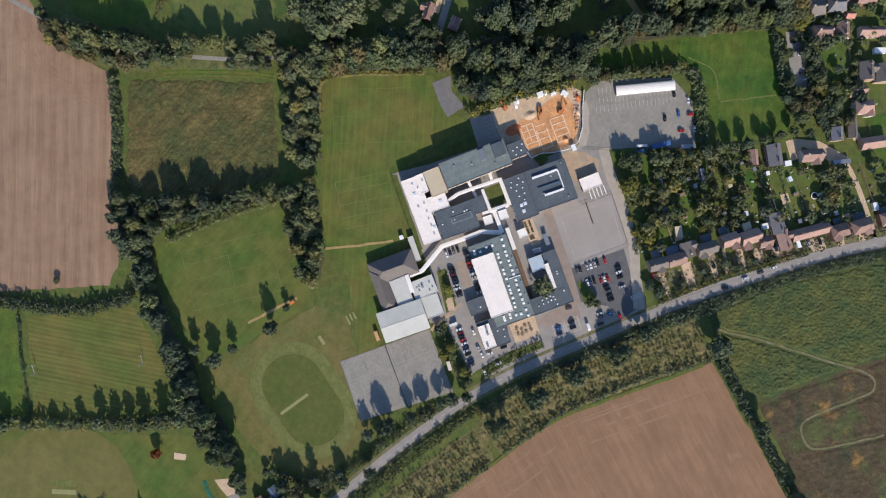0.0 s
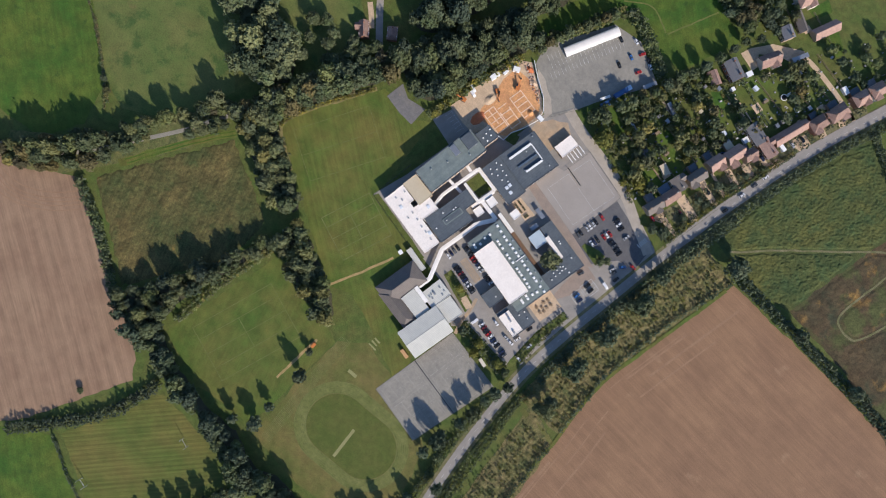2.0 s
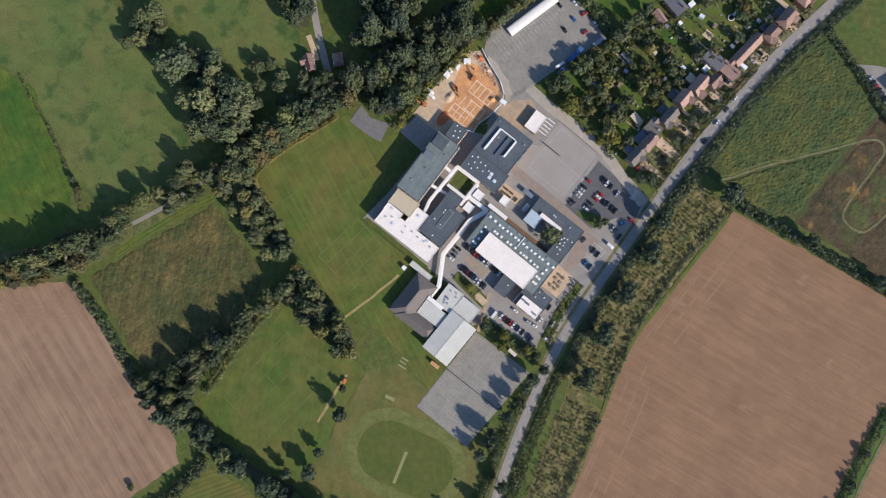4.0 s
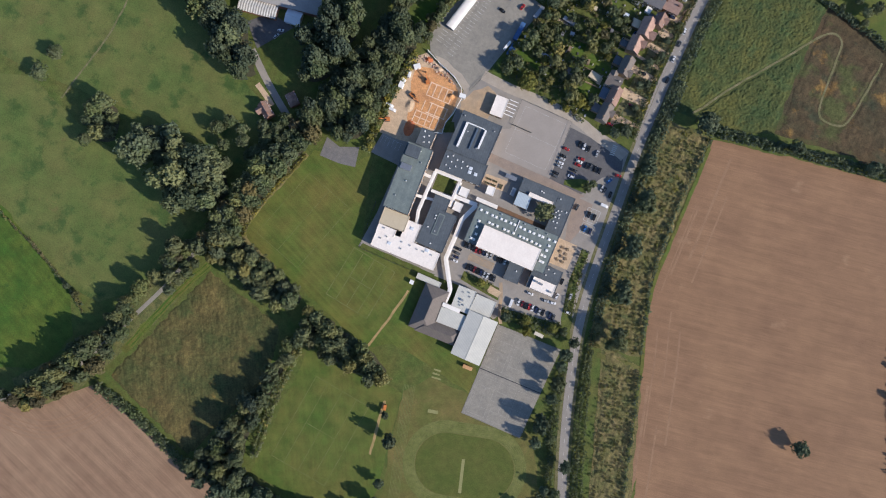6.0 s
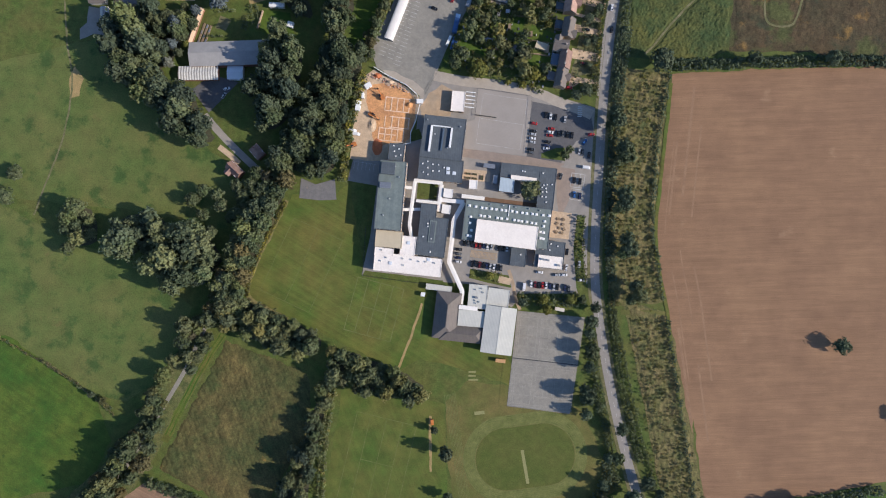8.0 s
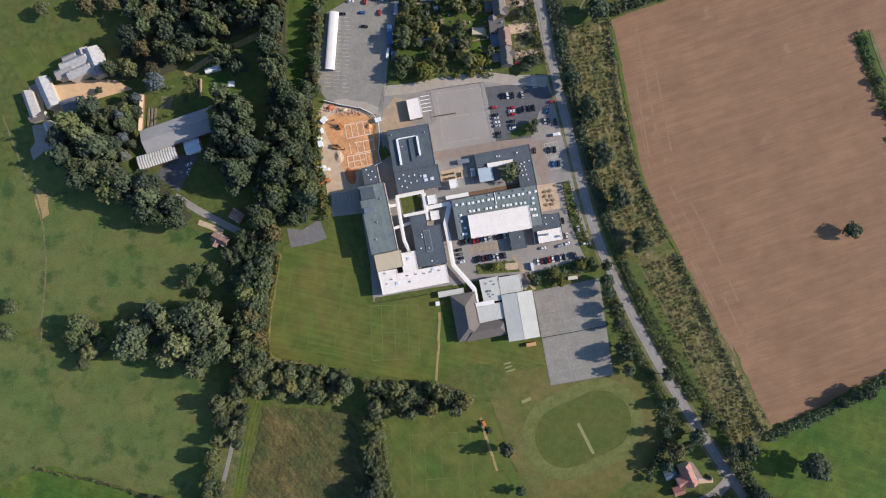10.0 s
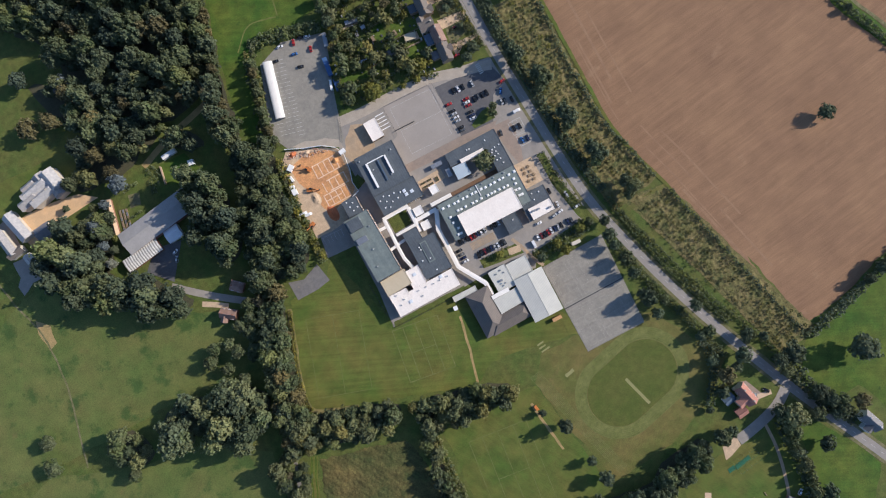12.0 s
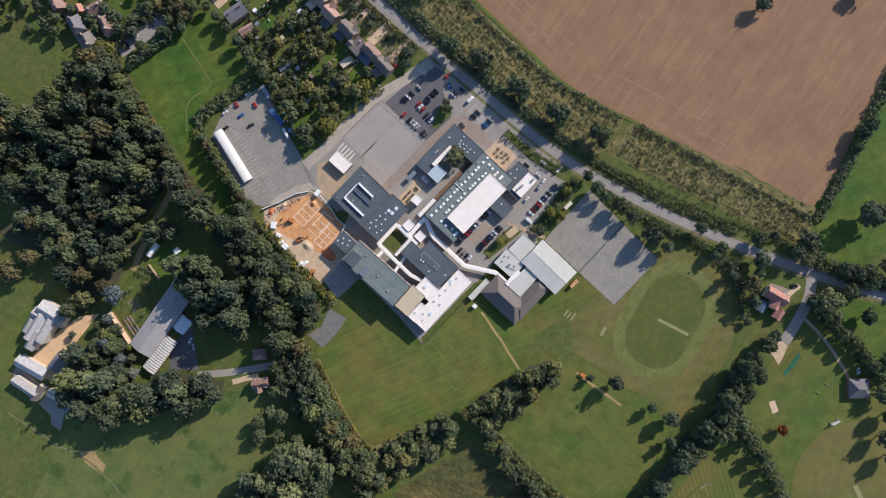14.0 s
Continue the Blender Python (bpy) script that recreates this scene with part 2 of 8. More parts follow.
BRICK = shade("red_brick", (0.270, 0.135, 0.090), 0.9, (0.220, 0.120, 0.085), 2, 0.3, 0.8, 0.2, 0.01, 0.1)
BUFF = shade("buff_brick", (0.360, 0.270, 0.190), 0.9, (0.310, 0.230, 0.165), 2, 0.3, 0.8, 0.15, 0.01, 0.1)
RENDERED = shade("cream_render", (0.600, 0.540, 0.450), 0.85, (0.530, 0.480, 0.400), 2, 0.4, 0.7, 0.06)
WHITE = shade("white_paint", (0.78, 0.78, 0.76), 0.5, (0.70, 0.70, 0.68), 2, 0.4, 0.6, 0.04)
STEEL = shade("galvanised_steel", (0.40, 0.41, 0.42), 0.4, (0.32, 0.33, 0.34), 1, 0.3, 0.7, 0.1, metal=0.7)
DARK = shade("dark_metal", (0.045, 0.047, 0.050), 0.5, (0.07, 0.07, 0.07), 1, 0.3, 0.7, 0.1)
TIMBER = shade("weathered_timber", (0.260, 0.190, 0.120), 0.85, (0.190, 0.145, 0.100), 1.2, 0.2, 0.8, 0.2)
ORANGE = shade("orange_paint", (0.55, 0.19, 0.05), 0.5, (0.42, 0.16, 0.06), 1.5, 0.3, 0.7, 0.12)
CONCRETE = shade("dusty_concrete", (0.58, 0.43, 0.30), 0.9, (0.50, 0.36, 0.24), 2, 0.3, 0.8, 0.12)
RUBBER = shade("black_rubber", (0.02, 0.02, 0.02), 0.9, (0.03, 0.03, 0.03))
BARK = shade("bark", (0.085, 0.065, 0.045), 0.95, (0.060, 0.048, 0.036), 0.8, 0.15, 0.8, 0.3, 0.03, 0.1)
LEAF = leafy("green_leaves", (0.090, 0.122, 0.053), (0.127, 0.143, 0.077))
LEAF_DARK = leafy("dark_green_leaves", (0.074, 0.102, 0.060), (0.104, 0.126, 0.074))
LEAF_GREY = leafy("grey_green_leaves", (0.124, 0.146, 0.068), (0.152, 0.164, 0.080))
LEAF_GOLD = leafy("yellowing_leaves", (0.215, 0.202, 0.044), (0.150, 0.158, 0.042))
LEAF_RUST = leafy("rust_red_leaves", (0.300, 0.085, 0.020), (0.190, 0.070, 0.022))
LEAF_BROWN = leafy("brownish_leaves", (0.118, 0.108, 0.052), (0.138, 0.122, 0.058))
WEED = leafy("pale_weeds", (0.092, 0.104, 0.028), (0.128, 0.118, 0.032), 14.0)
LEAF_BLUE = leafy("blue_grey_needles", (0.154, 0.188, 0.197), (0.125, 0.158, 0.165))


def gloss(name, colour, rough, metal=0.0):
    m = shade(name, colour, rough, tuple(c * 0.9 for c in colour), 1.5, 0.2, 0.5, 0.03, metal=metal, spec=0.5)
    return m


GLASS = gloss("dark_window_glass", (0.02, 0.025, 0.03), 0.08)
SKY_GLASS = gloss("pale_rooflight_glazing", (0.62, 0.66, 0.70), 0.25)
BLUE_GLASS = gloss("blue_tinted_glazing", (0.09, 0.125, 0.17), 0.2)


# ---- building helpers ----
def part(name, bm, material, parent, label=""):
    me = bm
    if not isinstance(bm, bpy.types.Mesh):
        me = bpy.data.meshes.new(name)
        bm.to_mesh(me)
        bm.free()
    if material and not me.materials:
        me.materials.append(material)
    ob = new(name, me)
    ob.parent = parent
    return tagged(ob, label)


def thing(name, label, category, x, y, z=0.0, turn=0.0, group="", kind=""):
    ob = new(name)
    ob.matrix_basis = pose(x, y, z, 0, 0, turn)
    ob.empty_display_size = 0.5
    return tagged(ob, label, category, group, kind)


def box(bm, x0, x1, y0, y1, z0, z1):
    v = [bm.verts.new(c) for c in ((x0, y0, z0), (x1, y0, z0), (x1, y1, z0), (x0, y1, z0), (x0, y0, z1), (x1, y0, z1), (x1, y1, z1), (x0, y1, z1))]
    for f in ((3, 2, 1, 0), (4, 5, 6, 7), (0, 1, 5, 4), (1, 2, 6, 5), (2, 3, 7, 6), (3, 0, 4, 7)):
        bm.faces.new([v[i] for i in f])
    return v


def box_mesh(name, material, *size):
    bm = bmesh.new()
    box(bm, *size)
    me = bpy.data.meshes.new(name)
    bm.to_mesh(me)
    bm.free()
    me.materials.append(material)
    return me


def bevelled(bm, width, segments=1):
    bmesh.ops.bevel(bm, geom=bm.edges[:], offset=width, segments=segments, affect="EDGES")
    return bm


def sheet(name, corners, z, material, label="", category="", kind="structure", smooth=0, wobble=0.0):
    """A flat piece of ground. smooth rounds the outline off, wobble (metres) makes it uneven."""
    pts = [Vector((x, y, 0)) for x, y in corners]
    for _ in range(smooth):
        pts = [q for a, b in zip(pts, pts[1:] + pts[:1]) for q in (a.lerp(b, 0.25), a.lerp(b, 0.75))]
    if wobble:
        fine = []
        for a, b in zip(pts, pts[1:] + pts[:1]):
            steps = max(1, int((b - a).length / 4))
            fine += [a.lerp(b, i / steps) for i in range(steps)]
        pts = [p + Vector((noise.noise(p * 0.13), noise.noise(p * 0.13 + Vector((9, 4, 7))), 0)) * wobble for p in fine]
    bm = bmesh.new()
    f = bm.faces.new([bm.verts.new((p.x, p.y, z)) for p in pts])
    f.normal_update()
    if f.normal.z < 0:
        f.normal_flip()
    bmesh.ops.triangulate(bm, faces=[f])
    me = bpy.data.meshes.new(name)
    bm.to_mesh(me)
    bm.free()
    me.materials.append(material)
    return tagged(new(name, me), label, category, "", kind)


def along(points, step, soft=True):
    """Evenly spaced places and directions along a smoothed line."""
    pts = [Vector((x, y, 0)) for x, y in points]
    for _ in range(2 if soft else 0):
        if len(pts) > 2:
            pts = [pts[0]] + [q for a, b in zip(pts, pts[1:]) for q in (a.lerp(b, 0.25), a.lerp(b, 0.75))] + [pts[-1]]
    out, left = [], 0.0
    for a, b in zip(pts, pts[1:]):
        d = b - a
        size = d.length
        if size < 1e-6:
            continue
        while left <= size:
            out.append((a + d * (left / size), d.normalized()))
            left += step
        left -= size
    return out


def ribbon(name, points, width, z, material, label="", category="", thick=0.0, kind="structure", rag=0.0):
    """A road, path or painted line along a smoothed line; thick gives it edges, rag makes it uneven."""
    run = along(points, max(1.0, min(4.0, width)))
    bm = bmesh.new()
    rows = []
    for p, d in run:
        s = Vector((-d.y, d.x, 0)) * width / 2 * (1 + rag * noise.noise(p * 0.3))
        if rag:
            p = p + Vector((noise.noise(p * 0.12), noise.noise(p * 0.12 + Vector((5, 8, 2))), 0)) * rag * 1.6
        rows.append((bm.verts.new((p.x - s.x, p.y - s.y, z)), bm.verts.new((p.x + s.x, p.y + s.y, z))))
    for (a, b), (c, d) in zip(rows, rows[1:]):
        bm.faces.new((a, c, d, b))
    if thick:
        low = bmesh.ops.extrude_face_region(bm, geom=bm.faces[:])
        for v in low["geom"]:
            if isinstance(v, bmesh.types.BMVert):
                v.co.z -= thick
        bmesh.ops.recalc_face_normals(bm, faces=bm.faces[:])
    me = bpy.data.meshes.new(name)
    bm.to_mesh(me)
    bm.free()
    me.materials.append(material)
    return tagged(new(name, me), label, category, "", kind)


# ---- ground and fields ----
sheet("ground", ((-4000, -4000), (4000, -4000), (4000, 4000), (-4000, 4000)), 0, GRASS, "rough grass ground that reaches the horizon", "ground")
FIELDS = (
    ("field", TILLED, "brown tilled field with faint drill lines", ((347.9, 130.3), (265.8, 131.9), (206.6, 127.7), (139.9, 121.2), (138, 87.6), (135.5, 44), (134.2, 18.8), (137.8, -3.9), (143.4, -24.5), (146.3, -43.6), (151.2, -71.1), (160.7, -125.7)) + ((162.1, -94.8), (167.7, -126.3)) + ((167.9, -149.8), (190, -147.6), (210.8, -143.1), (239.6, -135.8), (295.2, -122.7)) + ((314.4, -238.3), (412, -191.1))),
    ("field", TILLED_B, "harvested brown field with curved tramlines", ((-266.9, -191.1), (-243.7, -182.5), (-212.9, -181.3), (-174.4, -152.3), (-120.8, -176.3), (-72.7, -190.3), (-54.6, -206.4), (-78, -271.3), (-125.1, -347.1), (-305.6, -290.1))),
    ("field", MEADOW, "rough tawny meadow between tree belts", ((-167.5, -142.5), (-130.8, -64.7), (-79.8, -81.2), (-75.2, -111), (-103.8, -172.8))),
    ("field", PITCH_B, "mown green sports field with faint pitch lines", ((-65.2, -171.2), (-56.7, -86.1), (-7, -92), (7.4, -94.4), (14.2, -167.8), (-26.8, -177.9))),
    ("field", PITCH, "mown green school pitch", ((-124.7, -32.5), (-96.3, 31.6), (-67.5, 32.7), (-59.9, 41.1), (-47.2, -14.8), (-3.1, -20.3), (27, -31.4), (55.2, -82.2), (-7.6, -66.7), (-23.1, -75.5))),
    ("field", WORN, "sun-dried playing field round the running track", ((19.1, -169.9), (11.7, -129), (8.1, -92.8), (21.7, -79.3), (51.9, -80.8), (94.6, -93.4), (106.3, -119.6), (118.5, -140.3), (91.1, -159.2), (59.9, -168.9))),
    ("field", MOWN, "small mown field with a goal at each end", ((-57.3, -261.7), (-35.3, -197.4), (30.6, -194), (2.2, -282.4))),
    ("field", PITCH_B, "mown cricket ground with paler outfield", ((-15.9, -343.6), (32.2, -241.6), (53.3, -193), (89.5, -189.3), (137.6, -202.2), (64.6, -370))),
    ("field", LUSH, "bright green pasture", ((-325.7, -75), (-271.3, -67.5), (-212.2, -101.2), (-200, -129.1), (-210.6, -155.8), (-276.1, -174))),
    ("field", PASTURE, "green pasture with scattered bushes", ((-331.9, 6), (-281.6, 16), (-232.6, -8.3), (-192.6, -16), (-154.7, -42.8), (-161.9, -81.8), (-192.3, -104.9), (-216.1, -100.5), (-271.3, -67.5), (-327.8, -68.2))),
    ("field", PASTURE, "green parkland pasture crossed by a worn path", ((-357, 87), (-205.9, 131.8), (-168.7, 69.5), (-140.7, 50.7), (-123.2, 29.2), (-135.6, 7.1), (-198.3, 16.1), (-271.1, 18.8), (-338.4, 27))),
    ("field", LUSH, "bright mown grass field beside a car park", ((-66.3, 125.6), (-60.6, 166), (-49.3, 204), (-36.8, 239.6), (-10.3, 233), (24.9, 224.2), (14.4, 182), (-9.5, 180.7), (-36.7, 180.9), (-54.2, 122.2))),
    ("field", CROP, "green overgrown field with a trodden path", ((112.4, 130.1), (109.8, 137.5), (111.2, 188.3), (125, 250), (155.5, 238.4), (181.7, 225.8), (178.4, 200), (176, 141), (174, 136.6), (153.4, 130.9), (131.2, 128.9))),
    ("field", HEATH, "brown rough ground with a winding path", ((175, 137), (176.5, 171), (178.5, 201), (181.7, 226.3), (206.8, 218.6), (310, 178), (281.8, 128.9), (222.7, 139.3))),
    ("field", SCRUB, "scrubby strip planted with young trees", ((104.1, 123.3), (138.7, 122.2), (136.9, 87.5), (134.1, 43.9), (132.8, 18.6), (136.4, -4.1), (141.2, -23.7), (107.7, -28), (102.4, 11.1), (102, 50.6), (102.5, 94))),
    ("field", SCRUB, "scrubby strip planted with young trees", ((144.1, -30.2), (174, -154.8), (148.5, -159.9), (115.8, -23.9))),
    ("field", LUSH, "bright green pasture beyond a thin hedge", ((-83, -286), (-59.8, -266.8), (-32.6, -276.2), (-0.5, -285), (-11, -316), (-45, -380), (-125, -350))),
    ("field", LUSH, "green grass between a path and the road", ((131.4, -193.4), (143.2, -202.3), (158, -229.4), (163.4, -244.5), (139.7, -270.9), (115.9, -250.6), (125.8, -227.8), (129, -212.4))),
    ("field", LUSH, "bright green paddock behind a hedge", ((166.4, -156.6), (187.2, -154), (208.2, -149.1), (236.5, -142.8), (292.3, -129.1), (276.9, -205.3), (240.4, -286.6), (201.6, -248.6), (187.3, -226.1), (181.8, -208.9), (177.6, -197.2), (156.3, -198.5), (148.9, -176.8), (157.7, -165.4))),
)
for index, (name, material, label, corners) in enumerate(FIELDS):
    sheet(name, corners, 0.02 + 0.004 * index, material, label, "field", wobble=1.5)


# ---- roads and hard ground ----
ROAD_LINE = ((133.1, 335.1), (114.8, 252.3), (108.2, 220.8), (104.1, 191.4), (102.2, 169), (100, 147.5), (98.8, 125), (97.7, 108), (96.9, 90), (96.6, 50.6), (96.2, 21.1), (96.7, -3.9), (98.6, -23.2), (103.5, -49.1), (109.6, -76.5)) + ((118.2, -108.3), (126.2, -133.2), (141.6, -178.9), (158.2, -217.8), (189, -295))
ribbon("road_verge", ROAD_LINE, 9.5, 0.11, VERGE, "dusty grass verge along a country road", "verge")
ribbon("road", ROAD_LINE, 5.6, 0.16, ROADWAY, "pale asphalt country road", "road", 0.1)
ribbon("pavement", ((93.8, 104.5), (94.9, 125), (95.9, 143), (97.9, 163.1), (100.8, 192.9), (105, 222.3), (111.6, 253.8), (129.9, 336.6)), 1.6, 0.24, ASPHALT, "footway with a kerb beside the road", "pavement", 0.14)
ribbon("drive", ((-10.6, 112.1), (6.5, 109.4), (29.9, 108.4), (55.2, 105), (67.9, 99.5), (84.2, 94.9), (91.5, 91.7)), 6.5, 0.13, DRIVE, "grey service drive behind the playground", "driveway")
sheet("school_yard", ((-18.7, 109.5), (11.8, 111.1), (55.1, 106.1), (91.3, 97.1), (100.6, 88.6), (100, 47.2), (94.8, 22), (93, -13.6), (89.8, -20.9), (52.8, -23), (46.2, -32.2), (26, -19.2), (4.7, -18.6), (-48.9, -16.7), (-45, 7.1), (-41.7, 54), (-32.4, 67.1), (-20, 69.6)), 0.09, ASPHALT, "worn grey asphalt yard between school buildings", "yard")
sheet("car_park", ((52.6, 98.7), (89.7, 93.4), (92.8, 79.2), (81.6, 75), (70.1, 56.4), (50.3, 60.7)), 0.112, DARK_ASPHALT, "dark asphalt car park with marked bays", "car park")
sheet("car_park", ((14.6, 7.5), (44.2, 4.9), (43.2, -9.4), (7.6, -7.1)), 0.116, ASPHALT, "grey asphalt staff car park", "car park")
sheet("car_park", ((-47.4, 115.4), (-52, 127.1), (-34.3, 170.1), (-15.6, 175.6), (12.3, 166.1), (-3.6, 129.4), (-14.3, 99)), 0.12, COURT, "large grey asphalt car park with faded bay lines", "car park")
sheet("paving", ((70, 58.2), (81.8, 57), (80.4, 40.8), (73.4, 24.4), (71, 38.5)), 0.128, PAVING, "pinkish block paving before the entrance", "paving")
sheet("paving", ((8.8, 66.8), (51.9, 63.3), (75.2, 60.2), (70.1, 56.4), (36.1, 58.1), (9.1, 61.4)), 0.124, PAVING, "pinkish paved path along the playground", "paving")
sheet("playground", ((17.8, 105.2), (52.1, 101.9), (50.8, 64), (11.4, 66.5), (11.9, 83.5), (16.8, 85.2)), 0.135, PLAY, "pale tarmac playground", "playground")
sheet("garden_plot", ((68.2, 30.1), (81, 29.1), (79.7, 12.6), (67.6, 13.3)), 0.132, GRAVEL, "pale gravel courtyard with picnic tables", "courtyard")
sheet("work_yard", ((12.1, 53.3), (28.5, 53.1), (28.2, 46.2), (10, 46)), 0.134, GRAVEL, "dusty courtyard with raised beds", "courtyard")
sheet("lawn", ((-16.7, 43.8), (-3.8, 43.1), (-4.7, 33), (-17.2, 33)), 0.138, GRASS, "small courtyard lawn between white walkways", "lawn")
sheet("lawn", ((84.6, 28.5), (89.3, 27), (88.4, 7.4), (93.3, -20.7), (101.7, -48.4), (96.4, -48.7), (86.1, -17.6), (83.1, 7.1)), 0.130, GRASS, "grass bank between car park and road", "lawn")
sheet("lawn", ((19.1, -9.3), (43.4, -12.2), (45.5, -19.9), (29.4, -17.2), (18.7, -15)), 0.131, GRASS, "shrubby grass bed beside parked cars", "lawn")
sheet("lawn", ((49.2, -23.2), (89.8, -20.9), (92.3, -35.6), (48.7, -33.1)), 0.126, GRASS, "grass corner behind the courts", "lawn")
sheet("lawn", ((69.4, 70), (74.7, 70.3), (75.1, 62), (60.1, 63), (60, 65.9)), 0.136, GRASS, "planted island in a car park", "lawn")
sheet("lawn", ((85.4, 107.7), (73.3, 100.5), (67.7, 104.9), (63.7, 113.8), (94.5, 119), (93.9, 102.7)), 0.137, GRASS, "garden lawn beside the school drive", "lawn")
sheet("lawn", ((-46.9, -14.1), (-15.1, -16.2), (2.8, -17.7), (1.9, -19.5), (-16.6, -20.2), (-48.8, -18.4)), 0.134, GRASS, "rough grass bank below a school wing", "lawn", wobble=0.4)
sheet("dusty_ground", ((-43.9, 114), (-35.2, 113), (-24.1, 108.5), (-15.8, 102.4), (-17.6, 96.5), (-21.5, 100.6), (-28.9, 105.4), (-38.5, 108.5)), 0.125, DRIVE, "scuffed pale tarmac along a hoarding", "dusty ground", wobble=1.5)
for shift in (-1.4, 1.2):
    line = [(p.x - d.y * shift, p.y + d.x * shift) for p, d in along(((-134.2, -59.4), (-142, -73.3), (-148.4, -85.8), (-158.7, -110.3), (-166.5, -128.9)), 6)]
    ribbon("wheel_track", line, 0.9, 0.1, LUSH, "dark green wheel track along a meadow", "wheel track", rag=0.3)
sheet("lane_side", ((-141, -57), (-156, -62), (-171, -88), (-184, -118), (-205, -146), (-226, -168), (-214, -181), (-200, -174.5), (-183.5, -158.2), (-171, -137), (-155.5, -109), (-145.5, -86.5)), 0.085, RANK, "rank green and straw-coloured grass along a lane", "verge", wobble=1.2)
ribbon("rough_strip", ((-134.2, -59.4), (-142, -73.3), (-148.4, -85.8), (-158.7, -110.3), (-166.5, -128.9)), 5.0, 0.09, PITCH, "rank green grass strip along a meadow", "verge", rag=0.4)
ribbon("dry_verge", ((-93.5, -47.6), (-106, -42.5), (-118, -37), (-121, -30.2), (-115.8, -10.6), (-107.2, 8.6), (-99, 28)), 3.4, 0.125, STRAW, "straw-coloured dry grass fringe of a pitch", "verge", rag=0.6)
sheet("tarmac_pad", ((-91.4, 29.4), (-91, 42.1), (-81.6, 38.6), (-69.5, 42.6), (-67.7, 29.7), (-78, 28.6)), 0.14, PAD, "small worn dark tarmac pad beside a pitch", "tarmac pad")
sheet("parking_bays", ((-57.9, 59.6), (-39.8, 57.7), (-40.9, 39.6), (-61.5, 42.1)), 0.127, ASPHALT, "shaded asphalt bays beside the building site", "car park")
ribbon("path", ((-9.8, -32.6), (-13.3, -46.2), (-17.8, -60.6), (-22.9, -76)), 1.5, 0.06, DIRT, "trodden bare-earth path across a pitch", "path", rag=0.25)
ribbon("path", ((-0.8, -102.2), (0.2, -119.6), (1.6, -136.5)), 1.7, 0.06, DIRT, "bare-earth run-up strip", "path", rag=0.4)
ribbon("path", ((-252.4, 156.7), (-247.8, 124), (-241.3, 96.7), (-242.8, 80.1), (-243.7, 65), (-254.4, 26.6), (-260.3, 8.9)), 1.1, 0.085, VERGE, "worn earth path across a pasture", "path", rag=0.5)
sheet("worn_patch", ((-241.6, 105.9), (-234.9, 99.2), (-237.1, 87), (-242.4, 84.5), (-244, 92.9)), 0.08, DIRT, "trampled bare patch beside a path", "worn patch", wobble=1.5)
ribbon("lane", ((-155.6, 79.1), (-138.5, 61.9), (-113.7, 41.3), (-109.2, 34.6)), 4.5, 0.1, ASPHALT, "narrow tarmac lane between trees", "lane")
ribbon("lane", ((-109.2, 34.6), (-122.5, 0.3), (-140.9, -48.9), (-147.4, -59.0), (-153.2, -76.4), (-158.7, -88.3), (-165.9, -102.0), (-175.7, -121.0), (-186.6, -142.1), (-196.2, -154.3), (-209.1, -167.3), (-262, -206)), 2.6, 0.112, COURT, "narrow tarmac lane under trees", "lane")
ribbon("drive", ((-144.7, 59.3), (-138.2, 55), (-130.9, 49.3)), 3.4, 0.105, GRAVEL, "pale gravel drive beside a cottage", "driveway")
FIELD_PATH = ((122.5, 132.8), (126, 136.5), (140.3, 156), (152.6, 170.1), (164.9, 184.2), (176.9, 198.4), (185.1, 208.3), (190.4, 211), (196.5, 209), (198, 203.5), (197, 185.7), (196.2, 164), (198.2, 156.7), (203.5, 154.8), (210.1, 154.6), (217, 157.4), (225.5, 203.5))
ribbon("path", FIELD_PATH, 1.3, 0.12, VERGE, "winding trodden path through rough ground", "path", rag=0.3)
ribbon("path", ((1.7, 226.2), (-3.1, 208.6), (-8.5, 191.2)), 0.9, 0.075, RING, "thin pale path across mown grass", "path", rag=0.5)
ribbon("path", ((-9.5, 191.3), (-18.4, 194.7), (-28, 196.6), (-34.8, 191.7), (-42.6, 184.1)), 0.9, 0.075, RING, "thin pale path across mown grass", "path", rag=0.5)
ribbon("track", ((138, -176), (128.8, -182), (117.8, -185), (104.3, -187.2), (94.5, -188.2)), 6.6, 0.112, ASPHALT, "grey track to a cricket pavilion", "track")
sheet("gravel_patch", ((85.9, -186.1), (96.3, -184.8), (96.1, -191.2), (87.4, -193.8), (83.2, -194.3)), 0.116, GRAVEL, "pale gravel patch at the track's end", "gravel")
ribbon("path", ((115.6, -188.5), (114.1, -204.8), (107.3, -226.4), (103, -235.1)), 2.0, 0.109, DUST, "narrow path to the pavilion", "path")
sheet("manor_forecourt", ((-221.5, 166.9), (-211.1, 167.5), (-199.0, 167.0), (-176.1, 161.3), (-166.5, 152.6), (-181.6, 152.2), (-199.5, 151.8), (-207.0, 145.5), (-219.1, 146.3), (-220.7, 154.3), (-224.7, 161.9)), 0.1, shade("orange_gravel", (0.660, 0.440, 0.245), 0.95, (0.560, 0.380, 0.220), 5, 0.4, 0.9, 0.15, 0.04, 0.2), "pale orange gravel forecourt of a manor house", "forecourt", wobble=0.6)
sheet("manor_drive", ((-235.3, 145.7), (-227.8, 144.9), (-226.4, 136.4), (-223.6, 127.4), (-230.5, 127.9), (-239.2, 123.7), (-239.7, 130.6), (-235.7, 134.8)), 0.104, ASPHALT, "grey tarmac drive below a stable yard", "driveway", wobble=0.5)
